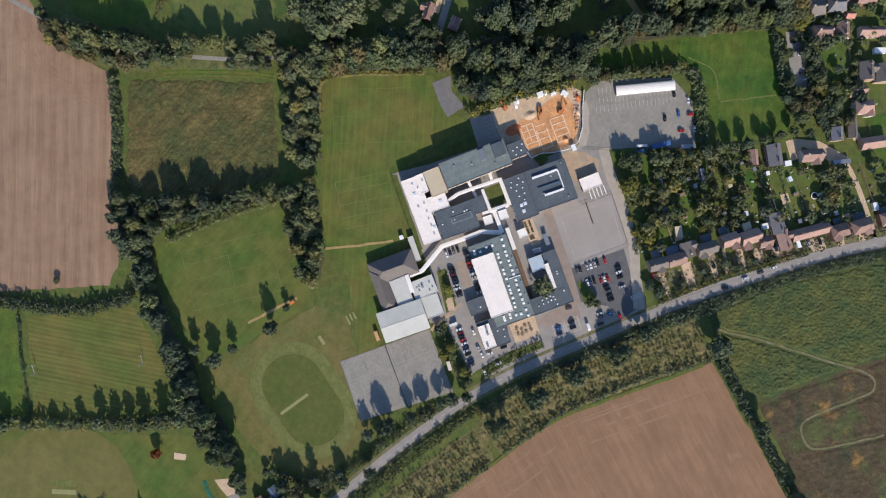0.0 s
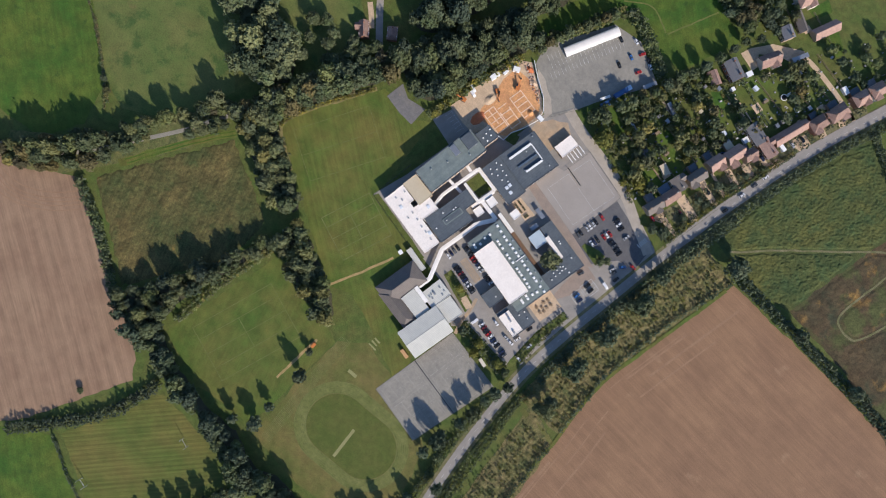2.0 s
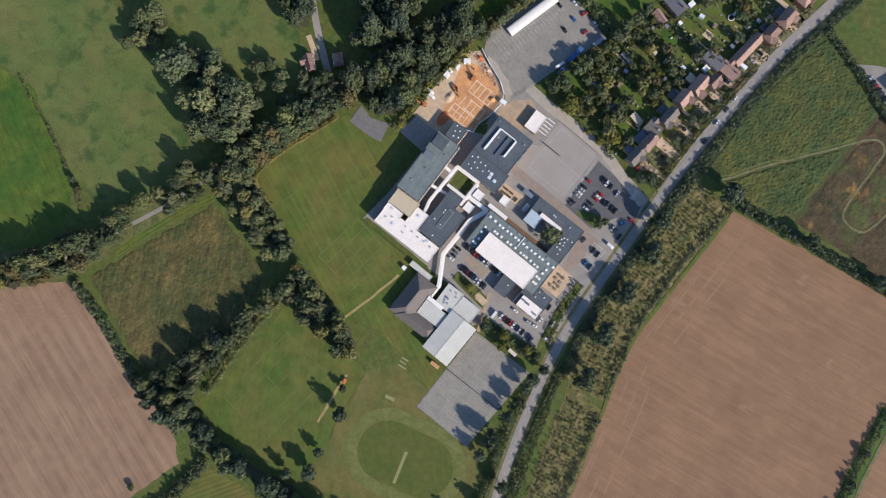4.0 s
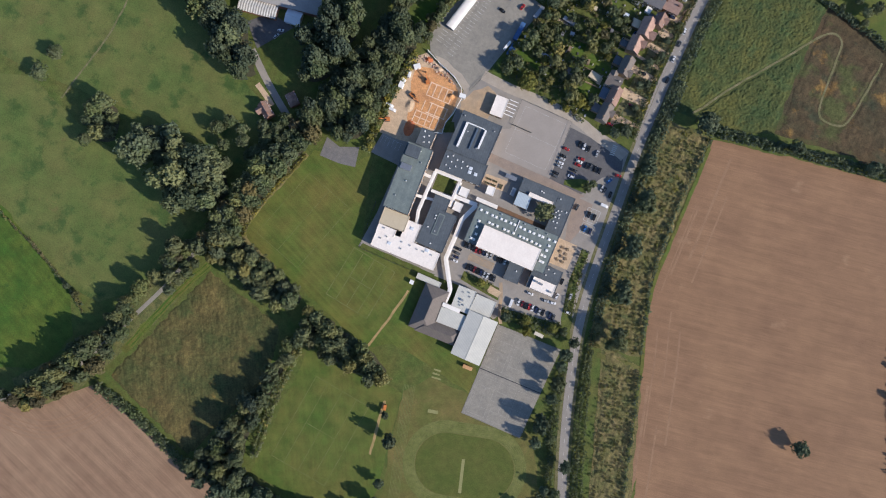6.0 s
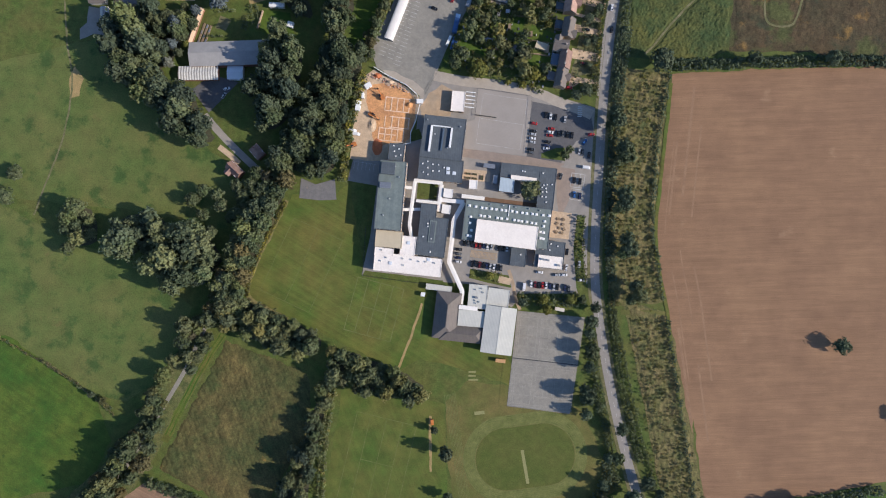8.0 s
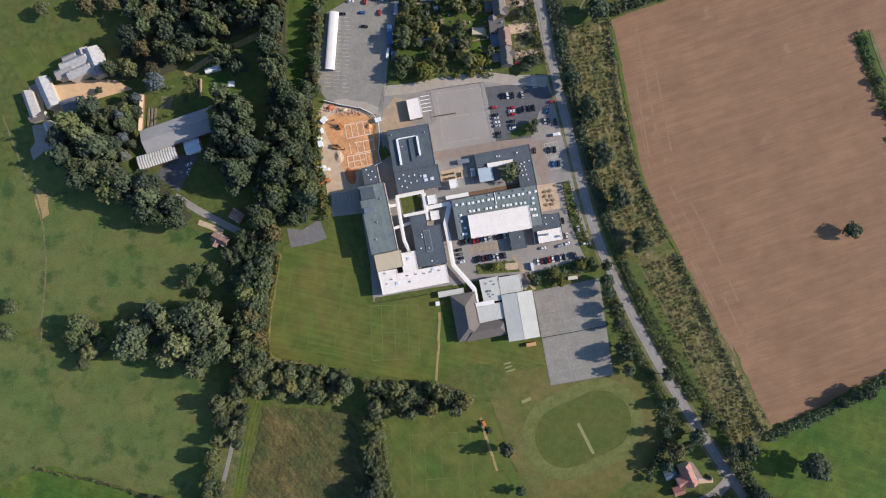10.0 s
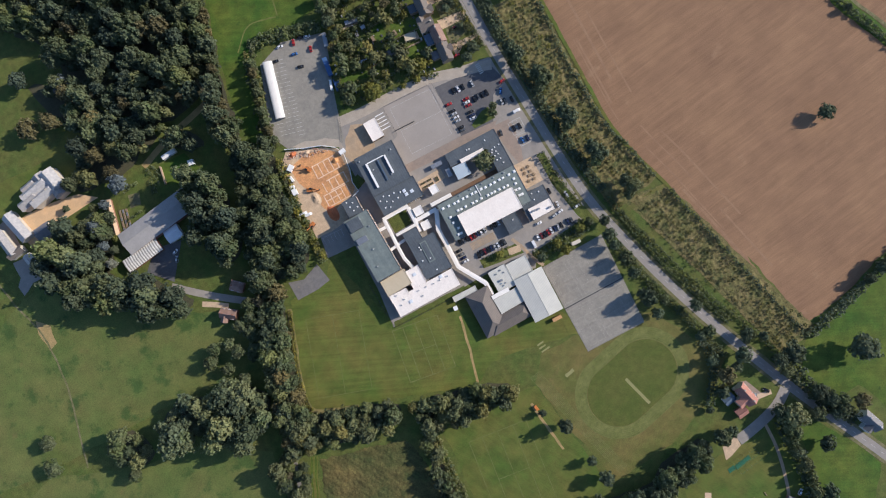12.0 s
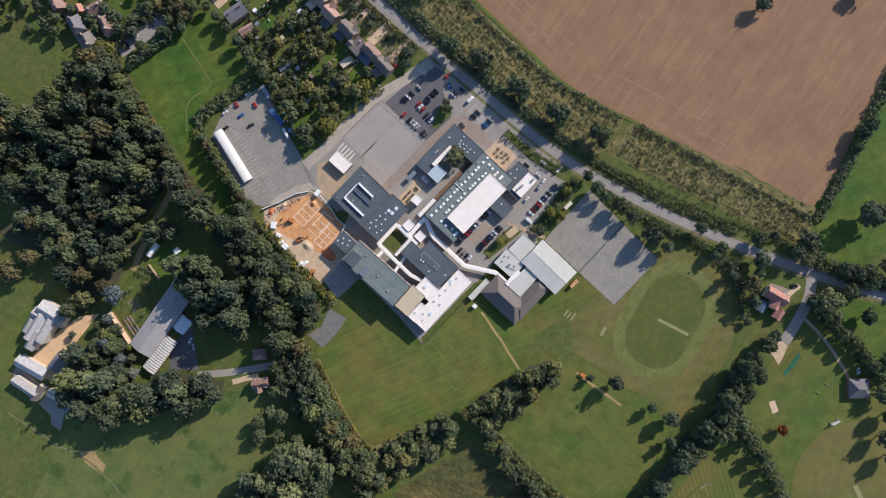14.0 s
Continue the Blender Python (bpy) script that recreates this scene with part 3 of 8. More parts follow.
sheet("stable_yard", ((-231.8, 170.6), (-224.6, 172.7), (-225, 151.9), (-232.4, 151.1)), 0.106, PAVING, "brownish brick stable yard", "yard")
sheet("farm_yard", ((-152.5, 105.4), (-135, 101.3), (-152.6, 80.7), (-164.7, 95)), 0.1, DARK_ASPHALT, "dark yard beside a barn", "yard")
ribbon("lane", ((54, 248.6), (66.8, 250.4), (86.6, 249.7), (106.8, 247.2), (113.5, 246.2)), 3.2, 0.12, GRAVEL, "pale unpaved lane between gardens", "lane")
sheet("forecourt", ((30.7, 219.7), (32, 226.2), (39.3, 239.4), (45.1, 243.9), (55.5, 251.8), (59.7, 248.8), (55.2, 240.3), (46.7, 236.9), (38.3, 228.1), (44.3, 222.3), (43.6, 218)), 0.107, GRAVEL, "pale gravel forecourt of houses", "forecourt")
ribbon("lane", ((-30.9, 252.3), (-15.7, 247.6), (-1.6, 244.1), (11, 241.7)), 10, 0.1, ASPHALT, "tarmac court with parked cars", "lane")
ribbon("lane", ((-47.2, 257.9), (-37.2, 284.8), (-26, 314.4), (-10.6, 359.5)), 5, 0.1, ASPHALT, "tarmac lane behind a tree belt", "lane")
ribbon("path", ((114.2, -31.2), (129, -30.3), (144.4, -30.5)), 3.0, 0.115, WORN, "mown path between two planted strips", "path", rag=0.3)
sheet("lawn", ((-22.9, 75.9), (-18, 77.6), (-15.4, 71.3), (-21.1, 69.5)), 0.139, GRASS, "small grass patch beside a hoarding", "lawn")
ribbon("lane", ((-69.9, 170), (-77.2, 167.6), (-87.9, 165.2), (-107.3, 162), (-132.2, 153.7)), 4, 0.1, DIRT, "earth track through a wood", "track")
sheet("front_gardens", ((74.7, 109.3), (80.1, 139.6), (82.7, 161.8), (88.4, 198.3), (94.5, 226.9), (102.8, 260.4), (111.3, 256.6), (104, 222.7), (99.5, 193.4), (93.8, 157), (91.8, 134.5), (89.4, 107.5)), 0.12, VERGE, "worn front gardens between houses and the road", "garden", wobble=1.5)
drive_level = 0.13
for corners in (((76.4, 127.6), (76.2, 134.3), (94.2, 131.1), (93.2, 126.1)), ((76.3, 145.1), (77.2, 150), (94.5, 146.4), (94.3, 142.9)), ((85.3, 172.8), (85, 179.4), (96.6, 176), (95.5, 171.8)), ((92.9, 206.1), (96, 217.6), (103.1, 216.1), (101.9, 208)),
                ((75.1, 107.7), (75.2, 116.6), (93.8, 114.1), (93.4, 111.9), (82, 112)), ((76.9, 155.2), (77.5, 157.1), (93.6, 153.9), (93.8, 151.5)), ((89.6, 184.7), (89.9, 188.3), (96.3, 187), (96.8, 183.7)), ((95.3, 187), (96.5, 193.3), (100.3, 196.9), (100.3, 187.2)),
                ((100.3, 238.4), (101, 243.6), (109.8, 241.4), (108.7, 237.1)), ((99, 224.8), (99.5, 229.3), (106, 227.7), (105.6, 223.2)), ((81, 163), (82, 167.1), (96.2, 164.2), (95.5, 160.2))):
    drive_level += 0.004
    sheet("front_drive", corners, drive_level, GRAVEL, "pale gravel drive before a house", "driveway")

# painted and mown lines
courts = sheet("sports_court", ((50.1, -33.8), (92.3, -35.6), (86, -95.9), (46.5, -93.3)), 0.14, COURT, "grey asphalt sports courts with faint court lines", "sports court")
COURT_FRAME = pose(69, -64.7, 0, 0, 0, -3.1)


def marks(name, m, rects, z, material, label, parent=None):
    """Painted lines: each rectangle is given by its middle, half sizes."""
    bm = bmesh.new()
    for x, y, a, b in rects:
        q = [m @ Vector((x + i * a, y + j * b, 0)) for i, j in ((-1, -1), (1, -1), (1, 1), (-1, 1))]
        bm.faces.new([bm.verts.new((p.x, p.y, z)) for p in q])
    me = bpy.data.meshes.new(name)
    bm.to_mesh(me)
    bm.free()
    me.materials.append(material)
    return tagged(new(name, me), label, "line marking", "", "structure")


def pitch_rects(x, y, a, b, w=0.06, boxes=True):
    r = [(x, y - b, a, w), (x, y + b, a, w), (x - a, y, w, b), (x + a, y, w, b), (x, y, a, w)]
    if boxes:
        r += [(x, y - b * 0.54, a, w), (x, y + b * 0.54, a, w), (x, y, w, b * 0.54)]
    return r


rects = []
for cx in (-12.5, 0.5, 12.5):
    for cy in (-15.5, 14.5):
        rects += pitch_rects(cx, cy, 5.4, 11.8)
rects += pitch_rects(0, -15.5, 19, 13.5, 0.05, False) + pitch_rects(0, 14.5, 19, 13.5, 0.05, False)
marks("court_lines", COURT_FRAME, rects, 0.146, shade("worn_court_line", (0.37, 0.355, 0.315), 0.9, (0.29, 0.275, 0.24), 3, 0.4, 0.9, 0.15), "faded pale court lines on asphalt")
marks("court_gutter", COURT_FRAME, [(0, 0.3, 20.6, 0.3)], 0.15, DARK, "dark drain strip between two courts")

# oval running track: two half circles joined by straights
ENDS = ((47.9, -126.1), (71.1, -121.7))
track_m = pose((ENDS[0][0] + ENDS[1][0]) / 2, (ENDS[0][1] + ENDS[1][1]) / 2, 0, 0, 0, math.degrees(math.atan2(ENDS[1][1] - ENDS[0][1], ENDS[1][0] - ENDS[0][0])))
HALF = math.dist(*ENDS) / 2


def oval(r, n=48):
    out = []
    for k, start in ((1, -90), (-1, 90)):
        for i in range(n + 1):
            a = radians(start + 180 * i / n)
            out.append(track_m @ Vector((k * HALF + r * math.cos(a), r * math.sin(a), 0)))
    return out


def oval_ring(name, rings, z, material, label, category):
    bm = bmesh.new()
    for r0, r1 in rings:
        rows = [(bm.verts.new((p.x, p.y, z)), bm.verts.new((q.x, q.y, z))) for p, q in zip(oval(r0), oval(r1))]
        for (p, q), (u, v) in zip(rows, rows[1:] + rows[:1]):
            bm.faces.new((p, q, v, u))
    me = bpy.data.meshes.new(name)
    bm.to_mesh(me)
    bm.free()
    me.materials.append(material)
    return tagged(new(name, me), label, category, "", "structure")


oval_ring("running_track", [(19.3, 26.6)], 0.046, RING, "pale oval running track mown in grass", "running track")
oval_ring("running_lane_lines", [(19.4 + 1.18 * i, 19.62 + 1.18 * i) for i in range(7)], 0.054, CHALK, "faint mown lane lines of a grass running track", "line marking")
sheet("infield", [tuple(p[:2]) for p in oval(19.0)], 0.05, INFIELD, "greener mown infield of a running track", "infield")
ribbon("wicket", ((62, -140.2), (57.4, -119.7)), 1.9, 0.058, STRIP, "dry pale wicket strip", "wicket")
for lane in range(8):
    k = lane / 7
    ribbon("sprint_lane", [(p[0] + (q[0] - p[0]) * k, p[1] + (q[1] - p[1]) * k) for p, q in zip(((7.3, -88.6), (14.6, -124.4), (23.4, -167.5)), ((13.9, -87.2), (20.6, -123.3), (29.6, -166.2)))], 0.25, 0.052, CHALK, "faint mown sprint lane line", "line marking")
for corners in (((21.5, -73.1), (26.1, -72.8), (26.1, -73.9), (21.5, -74.1)), ((21.6, -75.5), (26.2, -75.3), (26.3, -76.3), (21.7, -76.6)), ((21.8, -78), (27.7, -77.6), (27.8, -78.7), (21.8, -79)), ((26.4, -98), (32.7, -97), (33.1, -99), (26.8, -100.1))):
    sheet("worn_strip", corners, 0.056, STRIP, "pale worn practice strip in turf", "practice strip")
marks("pitch_lines", pose(-39.8, -38.1, 0, 0, 0, 78.2), pitch_rects(0, 0, 17, 15, 0.2), 0.05, CHALK, "faint chalk pitch lines in grass")
marks("pitch_lines", pose(-87.2, -13, 0, 0, 0, 68.3), pitch_rects(0, 0, 25, 17, 0.12, False), 0.05, CHALK, "faint chalk pitch lines in grass")
marks("pitch_lines", pose(-32.5, -133.2, 0, 0, 0, 79.9), pitch_rects(0, 0, 28, 19, 0.14), 0.05, CHALK, "faint chalk pitch lines in grass")
sheet("outfield", [tuple((Vector((55.9, -286.1, 0)) + Vector((46 * math.cos(a), 46 * math.sin(a), 0)))[:2]) for a in [i / 48 * math.tau for i in range(48)]], 0.056, OUTFIELD, "pale dry outfield disc of a cricket ground", "outfield")
ribbon("wicket", ((44.3, -288.8), (52.7, -271.3)), 4, 0.06, RING, "green wicket strip in a dry outfield", "wicket")
ribbon("wicket", ((49.5, -290.3), (57.3, -274.1)), 3, 0.06, STRIP, "dry pale wicket strip", "wicket")
bays = [(i * 2.5, j * 5.6 + i * 0.12, 0.08, 2.1) for j in range(3) for i in range(-16, 16)]
marks("bay_lines", pose(-28.1, 142, 0, 0, 0, 72.1), [b for b in bays if abs(b[0]) < 26 - b[1] * 0.3], 0.132, LINE, "faded parking bay lines")
marks("bay_lines", pose(-51.3, 51.6, 0, 0, 0, -5.3), [(-6.5 + i * 2.5, 0, 0.07, 2.4) for i in range(6)] + [(0, 2.4, 7, 0.07)], 0.139, LINE, "parking bay lines on dark asphalt")
marks("bay_lines", pose(27.1, -0.3, 0, 0, 0, -4.8), [(-8 + i * 0.8, 0, 0.22, 2.0) for i in range(21)] + [(0, 2, 8.1, 0.2), (0, -2, 8.1, 0.2)], 0.139, DUST, "yellow hatched keep-clear area")
marks("bay_lines", pose(83.6, 49.9, 0, 0, 0, -3.8), pitch_rects(0, 0, 4.2, 4.4, 0.12, False) + [(-1.4, 0, 0.1, 4.4), (1.4, 0, 0.1, 4.4)], 0.14, LINE, "white parking bay lines")
marks("bay_lines", pose(83.3, 41, 0, 0, 0, -3.8), pitch_rects(0, 0, 3.8, 3.4, 0.1, False), 0.14, LINE, "white parking bay lines")
marks("crossing", pose(82.9, 93.8, 0, 0, 0, 88.7), [(-3 + i * 1.2, 0, 0.3, 1.4) for i in range(6)], 0.2, LINE, "white zebra crossing stripes")


def dashes(points, long, gap, width, z, shift=0.0):
    bm = bmesh.new()
    for p, d in along(points, long + gap):
        s = Vector((-d.y, d.x, 0))
        q = p + s * shift
        bm.faces.new([bm.verts.new((*(q + d * a + s * b)[:2], z)) for a, b in ((0, -width), (long, -width), (long, width), (0, width))])
    me = bpy.data.meshes.new("road_marking")
    bm.to_mesh(me)
    bm.free()
    me.materials.append(LINE)
    return tagged(new("road_marking", me), "white dashed line along the road", "line marking", "", "structure")


dashes(ROAD_LINE, 3.0, 4.0, 0.07, 0.167)
sheet("garden_lawn", ((-122.3, 149.5), (-104.9, 147.8), (-101.4, 133.7), (-114.7, 130.2), (-124.2, 135.9)), 0.112, LUSH, "green lawn of a walled garden", "lawn")
sheet("garden_lawn", ((-157, 146.9), (-141.8, 145.6), (-143.7, 131.1), (-156, 126.3), (-163.2, 132.1)), 0.112, GRASS, "kitchen garden lawn beside a glasshouse", "lawn")
sheet("garden_bed", ((-150, 143.1), (-142.9, 141), (-144.9, 133.8), (-152.5, 135.4)), 0.118, VERGE, "brown vegetable bed in a walled garden", "garden bed", wobble=1.5)
ribbon("garden_wall", ((-122.1, 148), (-123.6, 141.6), (-125.1, 135.7)), 0.6, 2.1, BUFF, "buff brick garden wall", "garden wall", 2.1)
sheet("manor_lawn", ((-245.2, 198.9), (-202.1, 192.4), (-181.8, 190.5), (-155.2, 203.7), (-145.8, 192.5), (-167.7, 173.7), (-181.6, 176.3), (-192.3, 186.3), (-216.1, 175.5), (-234.1, 174.5)), 0.1, PITCH_B, "striped mown lawn of a manor house", "lawn", wobble=1.0)
ribbon("path", ((43.2, -8.6), (46.4, -16.3), (48.4, -26.8), (52.3, -34.3)), 2.0, 0.133, DUST, "tan footpath beside the classrooms", "path")
sheet("garden_bed", ((37.7, -12.5), (45.6, -14.2), (44.4, -18.2), (36.5, -16.8)), 0.136, GRAVEL, "pale gravel patch with planting", "garden bed")
EDGE = ((138.4, 114.9), (136.4, 85.6), (133.6, 42), (132.1, 18.5), (135.7, -4.2), (141.3, -24.8), (144.2, -43.8), (149.5, -71.3), (158.6, -126))
verge_line = [(p.x - d.y * 1.2, p.y + d.x * 1.2) for p, d in along(EDGE, 8)]
ribbon("field_margin", verge_line, 2.2, 0.3, PITCH, "rough green margin along a tilled field", "verge", rag=0.3)
for shift in (7.0, 9.0, 16.0, 23.0):
    line = [(p.x - d.y * shift, p.y + d.x * shift) for p, d in along(EDGE, 12)]
    at = random.randint(0, 3)
    while at < len(line) - 3:
        size = random.randint(3, 7)
        ribbon("wheel_track", line[at:at + size], random.uniform(0.7, 1.7), 0.026, SOIL_LINE, "pale broken wheel track round a tilled field", "wheel track")
        at += size + random.randint(1, 4)
for shift in (0, 3.0, 5.5, 8.0, 11.5):
    line = [(p.x - d.y * shift, p.y + d.x * shift) for p, d in along(((-231, -197.9), (-213.7, -198.3), (-195.2, -197.7), (-178.6, -188.2), (-166.4, -176.1), (-157.4, -162.2)), 8)]
    ribbon("wheel_track", line, 0.6, 0.03, SOIL_LINE, "pale curved wheel track on a field headland", "wheel track")
sheet("dusty_ground", ((-18.8, 92.1), (-12.8, 100.7), (-5.2, 106.6), (1.4, 104), (1.3, 87), (-12, 86.3), (-16.9, 84.2)), 0.121, DUST, "sandy dust over asphalt beside the building site", "dusty ground", wobble=1.5)
sheet("bark_bed", ((25.9, 36.4), (60.9, 34), (60.7, 31.2), (25.6, 33.9)), 0.139, shade("brown_bark_mulch", (0.20, 0.115, 0.075), 0.95, (0.15, 0.10, 0.06), 2, 0.3, 0.9, 0.25), "brown mulch bed along the hall", "garden bed")
marks("court_lines", pose(32.9, 85, 0, 0, 0, -5.5), pitch_rects(1, 0, 14, 16, 0.05, False), 0.141, LINE, "faint painted lines on a playground")


# ---- school ----
BLOCKS = []
WINDOW = box_mesh("window", WHITE, -0.95, 0.95, -0.06, 0.08, 0, 1.5)
PANE = box_mesh("pane", GLASS, -0.85, 0.85, 0.08, 0.10, 0.1, 1.4)
DOOR = box_mesh("door", DARK, -0.9, 0.9, -0.05, 0.07, 0, 2.1)


def block(cx, cy, w, d, turn, h, roof, wall, label, storeys=2, trim=None, name="school_building"):
    """A flat-roofed building: solid walls, a roof skin and a low parapet."""
    b = thing(name, label, "school building", cx, cy, 0, turn)
    bm = bmesh.new()
    box(bm, -w / 2, w / 2, -d / 2, d / 2, 0, h)
    part("wall", bm, wall, b)
    bm = bmesh.new()
    box(bm, -w / 2 + 0.28, w / 2 - 0.28, -d / 2 + 0.28, d / 2 - 0.28, h + 0.004, h + 0.12)
    part("roof", bm, roof, b)
    bm = bmesh.new()
    for x0, x1, y0, y1 in ((-w / 2 - 0.08, w / 2 + 0.08, -d / 2 - 0.08, -d / 2 + 0.26), (-w / 2 - 0.08, w / 2 + 0.08, d / 2 - 0.26, d / 2 + 0.08),
                           (-w / 2 - 0.08, -w / 2 + 0.26, -d / 2 + 0.26, d / 2 - 0.26), (w / 2 - 0.26, w / 2 + 0.08, -d / 2 + 0.26, d / 2 - 0.26)):
        box(bm, x0, x1, y0, y1, h - 0.25, h + 0.3)
    part("parapet", bm, trim or roof, b)
    BLOCKS.append((b, w, d, h, storeys))
    return b


def covered(p, own):
    """Whether a place lies inside another block."""
    for b, w, d, h, _ in BLOCKS:
        if b is not own:
            q = b.matrix_basis.inverted() @ p
            if abs(q.x) < w / 2 + 0.3 and abs(q.y) < d / 2 + 0.3 and q.z < h:
                return True
    return False


def openings(b, w, d, h, storeys):
    """Windows in even rows on every free side, and a door on the longest one."""
    for side, (length, depth) in enumerate(((w, d), (d, w), (w, d), (d, w))):
        n = max(1, int((length - 1.2) / 3.1))
        for s in range(storeys):
            for i in range(n):
                local = pose(0, 0, 0, 0, 0, 90 * side) @ pose((i - (n - 1) / 2) * (length - 1.2) / n, -depth / 2, h / storeys * s + 1.0, 0, 0, 180)
                out = b.matrix_basis @ local @ Vector((0, 0.7, 0.7))
                if covered(out, b):
                    continue
                if s == 0 and i == n // 2:
                    o = part("door", DOOR, None, b)
                    o.matrix_basis = local @ pose(0, 0, -0.98)
                    continue
                o = part("window", WINDOW, None, b)
                o.matrix_basis = local
                part("pane", PANE, None, o)


def on_roof(b, name, mesh, places, z, turn=0.0, label=""):
    back = b.matrix_basis.inverted()
    for x, y in places:
        q = back @ Vector((x, y, 0))
        o = part(name, mesh, None, b, label)
        o.matrix_basis = pose(q.x, q.y, z, 0, 0, turn)


def dome_mesh(name, sx, sy, curb, top, material):
    """A rooflight: an upstand with a low faceted dome."""
    bm = bmesh.new()
    box(bm, -sx / 2, sx / 2, -sy / 2, sy / 2, 0, curb)
    v0 = [bm.verts.new((x * sx * 0.46, y * sy * 0.46, curb + 0.01)) for x, y in ((-1, -1), (1, -1), (1, 1), (-1, 1))]
    v1 = [bm.verts.new((x * sx * 0.28, y * sy * 0.28, curb + top)) for x, y in ((-1, -1), (1, -1), (1, 1), (-1, 1))]
    bm.faces.new(v1)
    for i in range(4):
        bm.faces.new((v0[i], v0[(i + 1) % 4], v1[(i + 1) % 4], v1[i]))
    me = bpy.data.meshes.new(name)
    bm.to_mesh(me)
    bm.free()
    me.materials.append(material)
    return me


SKYLIGHT = dome_mesh("skylight", 1.7, 1.5, 0.35, 0.25, WHITE)
SMALL_DOME = dome_mesh("skylight", 0.85, 0.85, 0.3, 0.25, WHITE)
PANEL_LIGHT = dome_mesh("skylight", 2.2, 2.0, 0.3, 0.1, SKY_GLASS)


def vent_mesh():
    bm = bmesh.new()
    bmesh.ops.create_cone(bm, cap_ends=True, segments=10, radius1=0.3, radius2=0.3, depth=0.6, matrix=pose(0, 0, 0.3))
    bmesh.ops.create_cone(bm, cap_ends=True, segments=10, radius1=0.5, radius2=0.2, depth=0.25, matrix=pose(0, 0, 0.75))
    me = bpy.data.meshes.new("vent")
    bm.to_mesh(me)
    bm.free()
    me.materials.append(STEEL)
    return me


VENT = vent_mesh()
UNIT = box_mesh("air_unit", STEEL, -1.0, 1.0, -0.6, 0.6, 0, 1.0)

tall = block(-32.6, 33, 16.4, 42.6, -1.8, 11, ROOF_GREEN, BUFF, "three-storey school block with a grey-green felt roof", 3, ROOF_DARK)
on_roof(tall, "roof_box", box_mesh("roof_box", ROOF_DARK, -4.2, 4.2, -3.6, 3.6, 0, 2.6), ((-34.7, 49.2),), 11.1)
on_roof(tall, "roof_box", box_mesh("roof_box", STEEL, -3.4, 3.4, -1.8, 1.8, 0, 1.4), ((-35.9, 38.9),), 11.1)
on_roof(tall, "vent", VENT, ((-33.1, 30.8), (-36.3, 20.5), (-28, 44.3), (-30.5, 50.8)), 11.1)
stair = block(-30.7, 60.4, 9.5, 10.6, -3.3, 8, ROOF_DARK, BUFF, "small school wing with a dark felt roof", 2)
on_roof(stair, "skylight", SMALL_DOME, ((-32.6, 64.3), (-32, 60.8), (-29.3, 62.4), (-31.1, 57.7), (-28, 58.6)), 8.1)
beige = block(-32.2, 6.1, 16.5, 10.2, -1.7, 8.4, ROOF_BEIGE, BUFF, "school wing with a beige felt roof", 2, ROOF_BEIGE)
white = block(-19.7, -8.9, 41.7, 11.2, -3, 8, ROOF_WHITE, BUFF, "long school wing with a bright white membrane roof", 2, ROOF_WHITE)
white_b = block(-34.7, -1.9, 11.6, 4.9, -3.7, 8.06, ROOF_WHITE, BUFF, "short school wing with a white membrane roof", 2, ROOF_WHITE)
white_c = block(-20.2, 2.6, 9.1, 11.9, -3.4, 8.03, ROOF_WHITE, BUFF, "school link wing with a white membrane roof", 2, ROOF_WHITE)
on_roof(white, "vent", VENT, ((-36.4, -7.5), (-33, -5.3), (-22.9, -5.4), (-22.3, -9.5), (-17.6, -5.8), (-12.7, -6.6), (-8.5, -6.7), (-3.2, -7.1)), 8.1)
on_roof(white, "skylight", PANEL_LIGHT, ((-30.4, -8.6), (-6.8, -5.2)), 8.1)
on_roof(white_b, "vent", VENT, ((-36.1, -0.9),), 8.2)
on_roof(white_c, "skylight", PANEL_LIGHT, ((-20, 4.5),), 8.15)
lantern_b = block(-8.7, 24.7, 9.9, 9.1, -3, 7.4, ROOF_DARK, BUFF, "short school wing with a dark felt roof", 2)
lantern = block(-5.6, 9.1, 17.6, 24.2, -3.7, 7.5, ROOF_DARK, BUFF, "school block with a dark felt roof and long roof lantern", 2)
on_roof(lantern, "roof_lantern", box_mesh("roof_lantern", ROOF_GREEN, -2.1, 2.1, -6.8, 6.8, 0, 0.35), ((-5.7, 12.3),), 7.6)
on_roof(lantern, "lantern_glazing", box_mesh("lantern_glazing", ROOF_DARK, -1.4, 1.4, -6.1, 6.1, 0, 0.25), ((-5.7, 12.3),), 7.8)
on_roof(lantern, "skylight", SMALL_DOME, ((-8.8, 17.1), (-8.7, 15.3), (-6.2, 7.8), (-11.2, 8.9), (-6.4, -0.3)), 7.6)
glazed = block(-15.1, 3, 2.8, 11.3, -4, 6.2, SKY_GLASS, BUFF, "narrow glazed link roof between two wings", 1, WHITE)

main = block(40, 19.3, 53.5, 25.1, -3.7, 6.5, ROOF_GREEN, BUFF, "wide school hall with a grey-green roof and skylights", 2, ROOF_DARK)
hall = block(39.9, 13, 37.8, 14.1, -4.3, 9, ROOF_WHITE, BUFF, "raised hall with a bright white membrane roof", 2, ROOF_WHITE)
on_roof(main, "skylight", SKYLIGHT, ((16.4, 29.8), (20.3, 29.3), (24.1, 28.8), (26.6, 28.6), (30.1, 28.5), (32.9, 28.3), (36.4, 28.1), (38.9, 27.9), (42.8, 27.7), (45.6, 27.2), (49.1, 27), (51.9, 26.8), (55.4, 26.7), (57.8, 26.5), (62, 26.3), (65.9, 26.2)), 6.6)
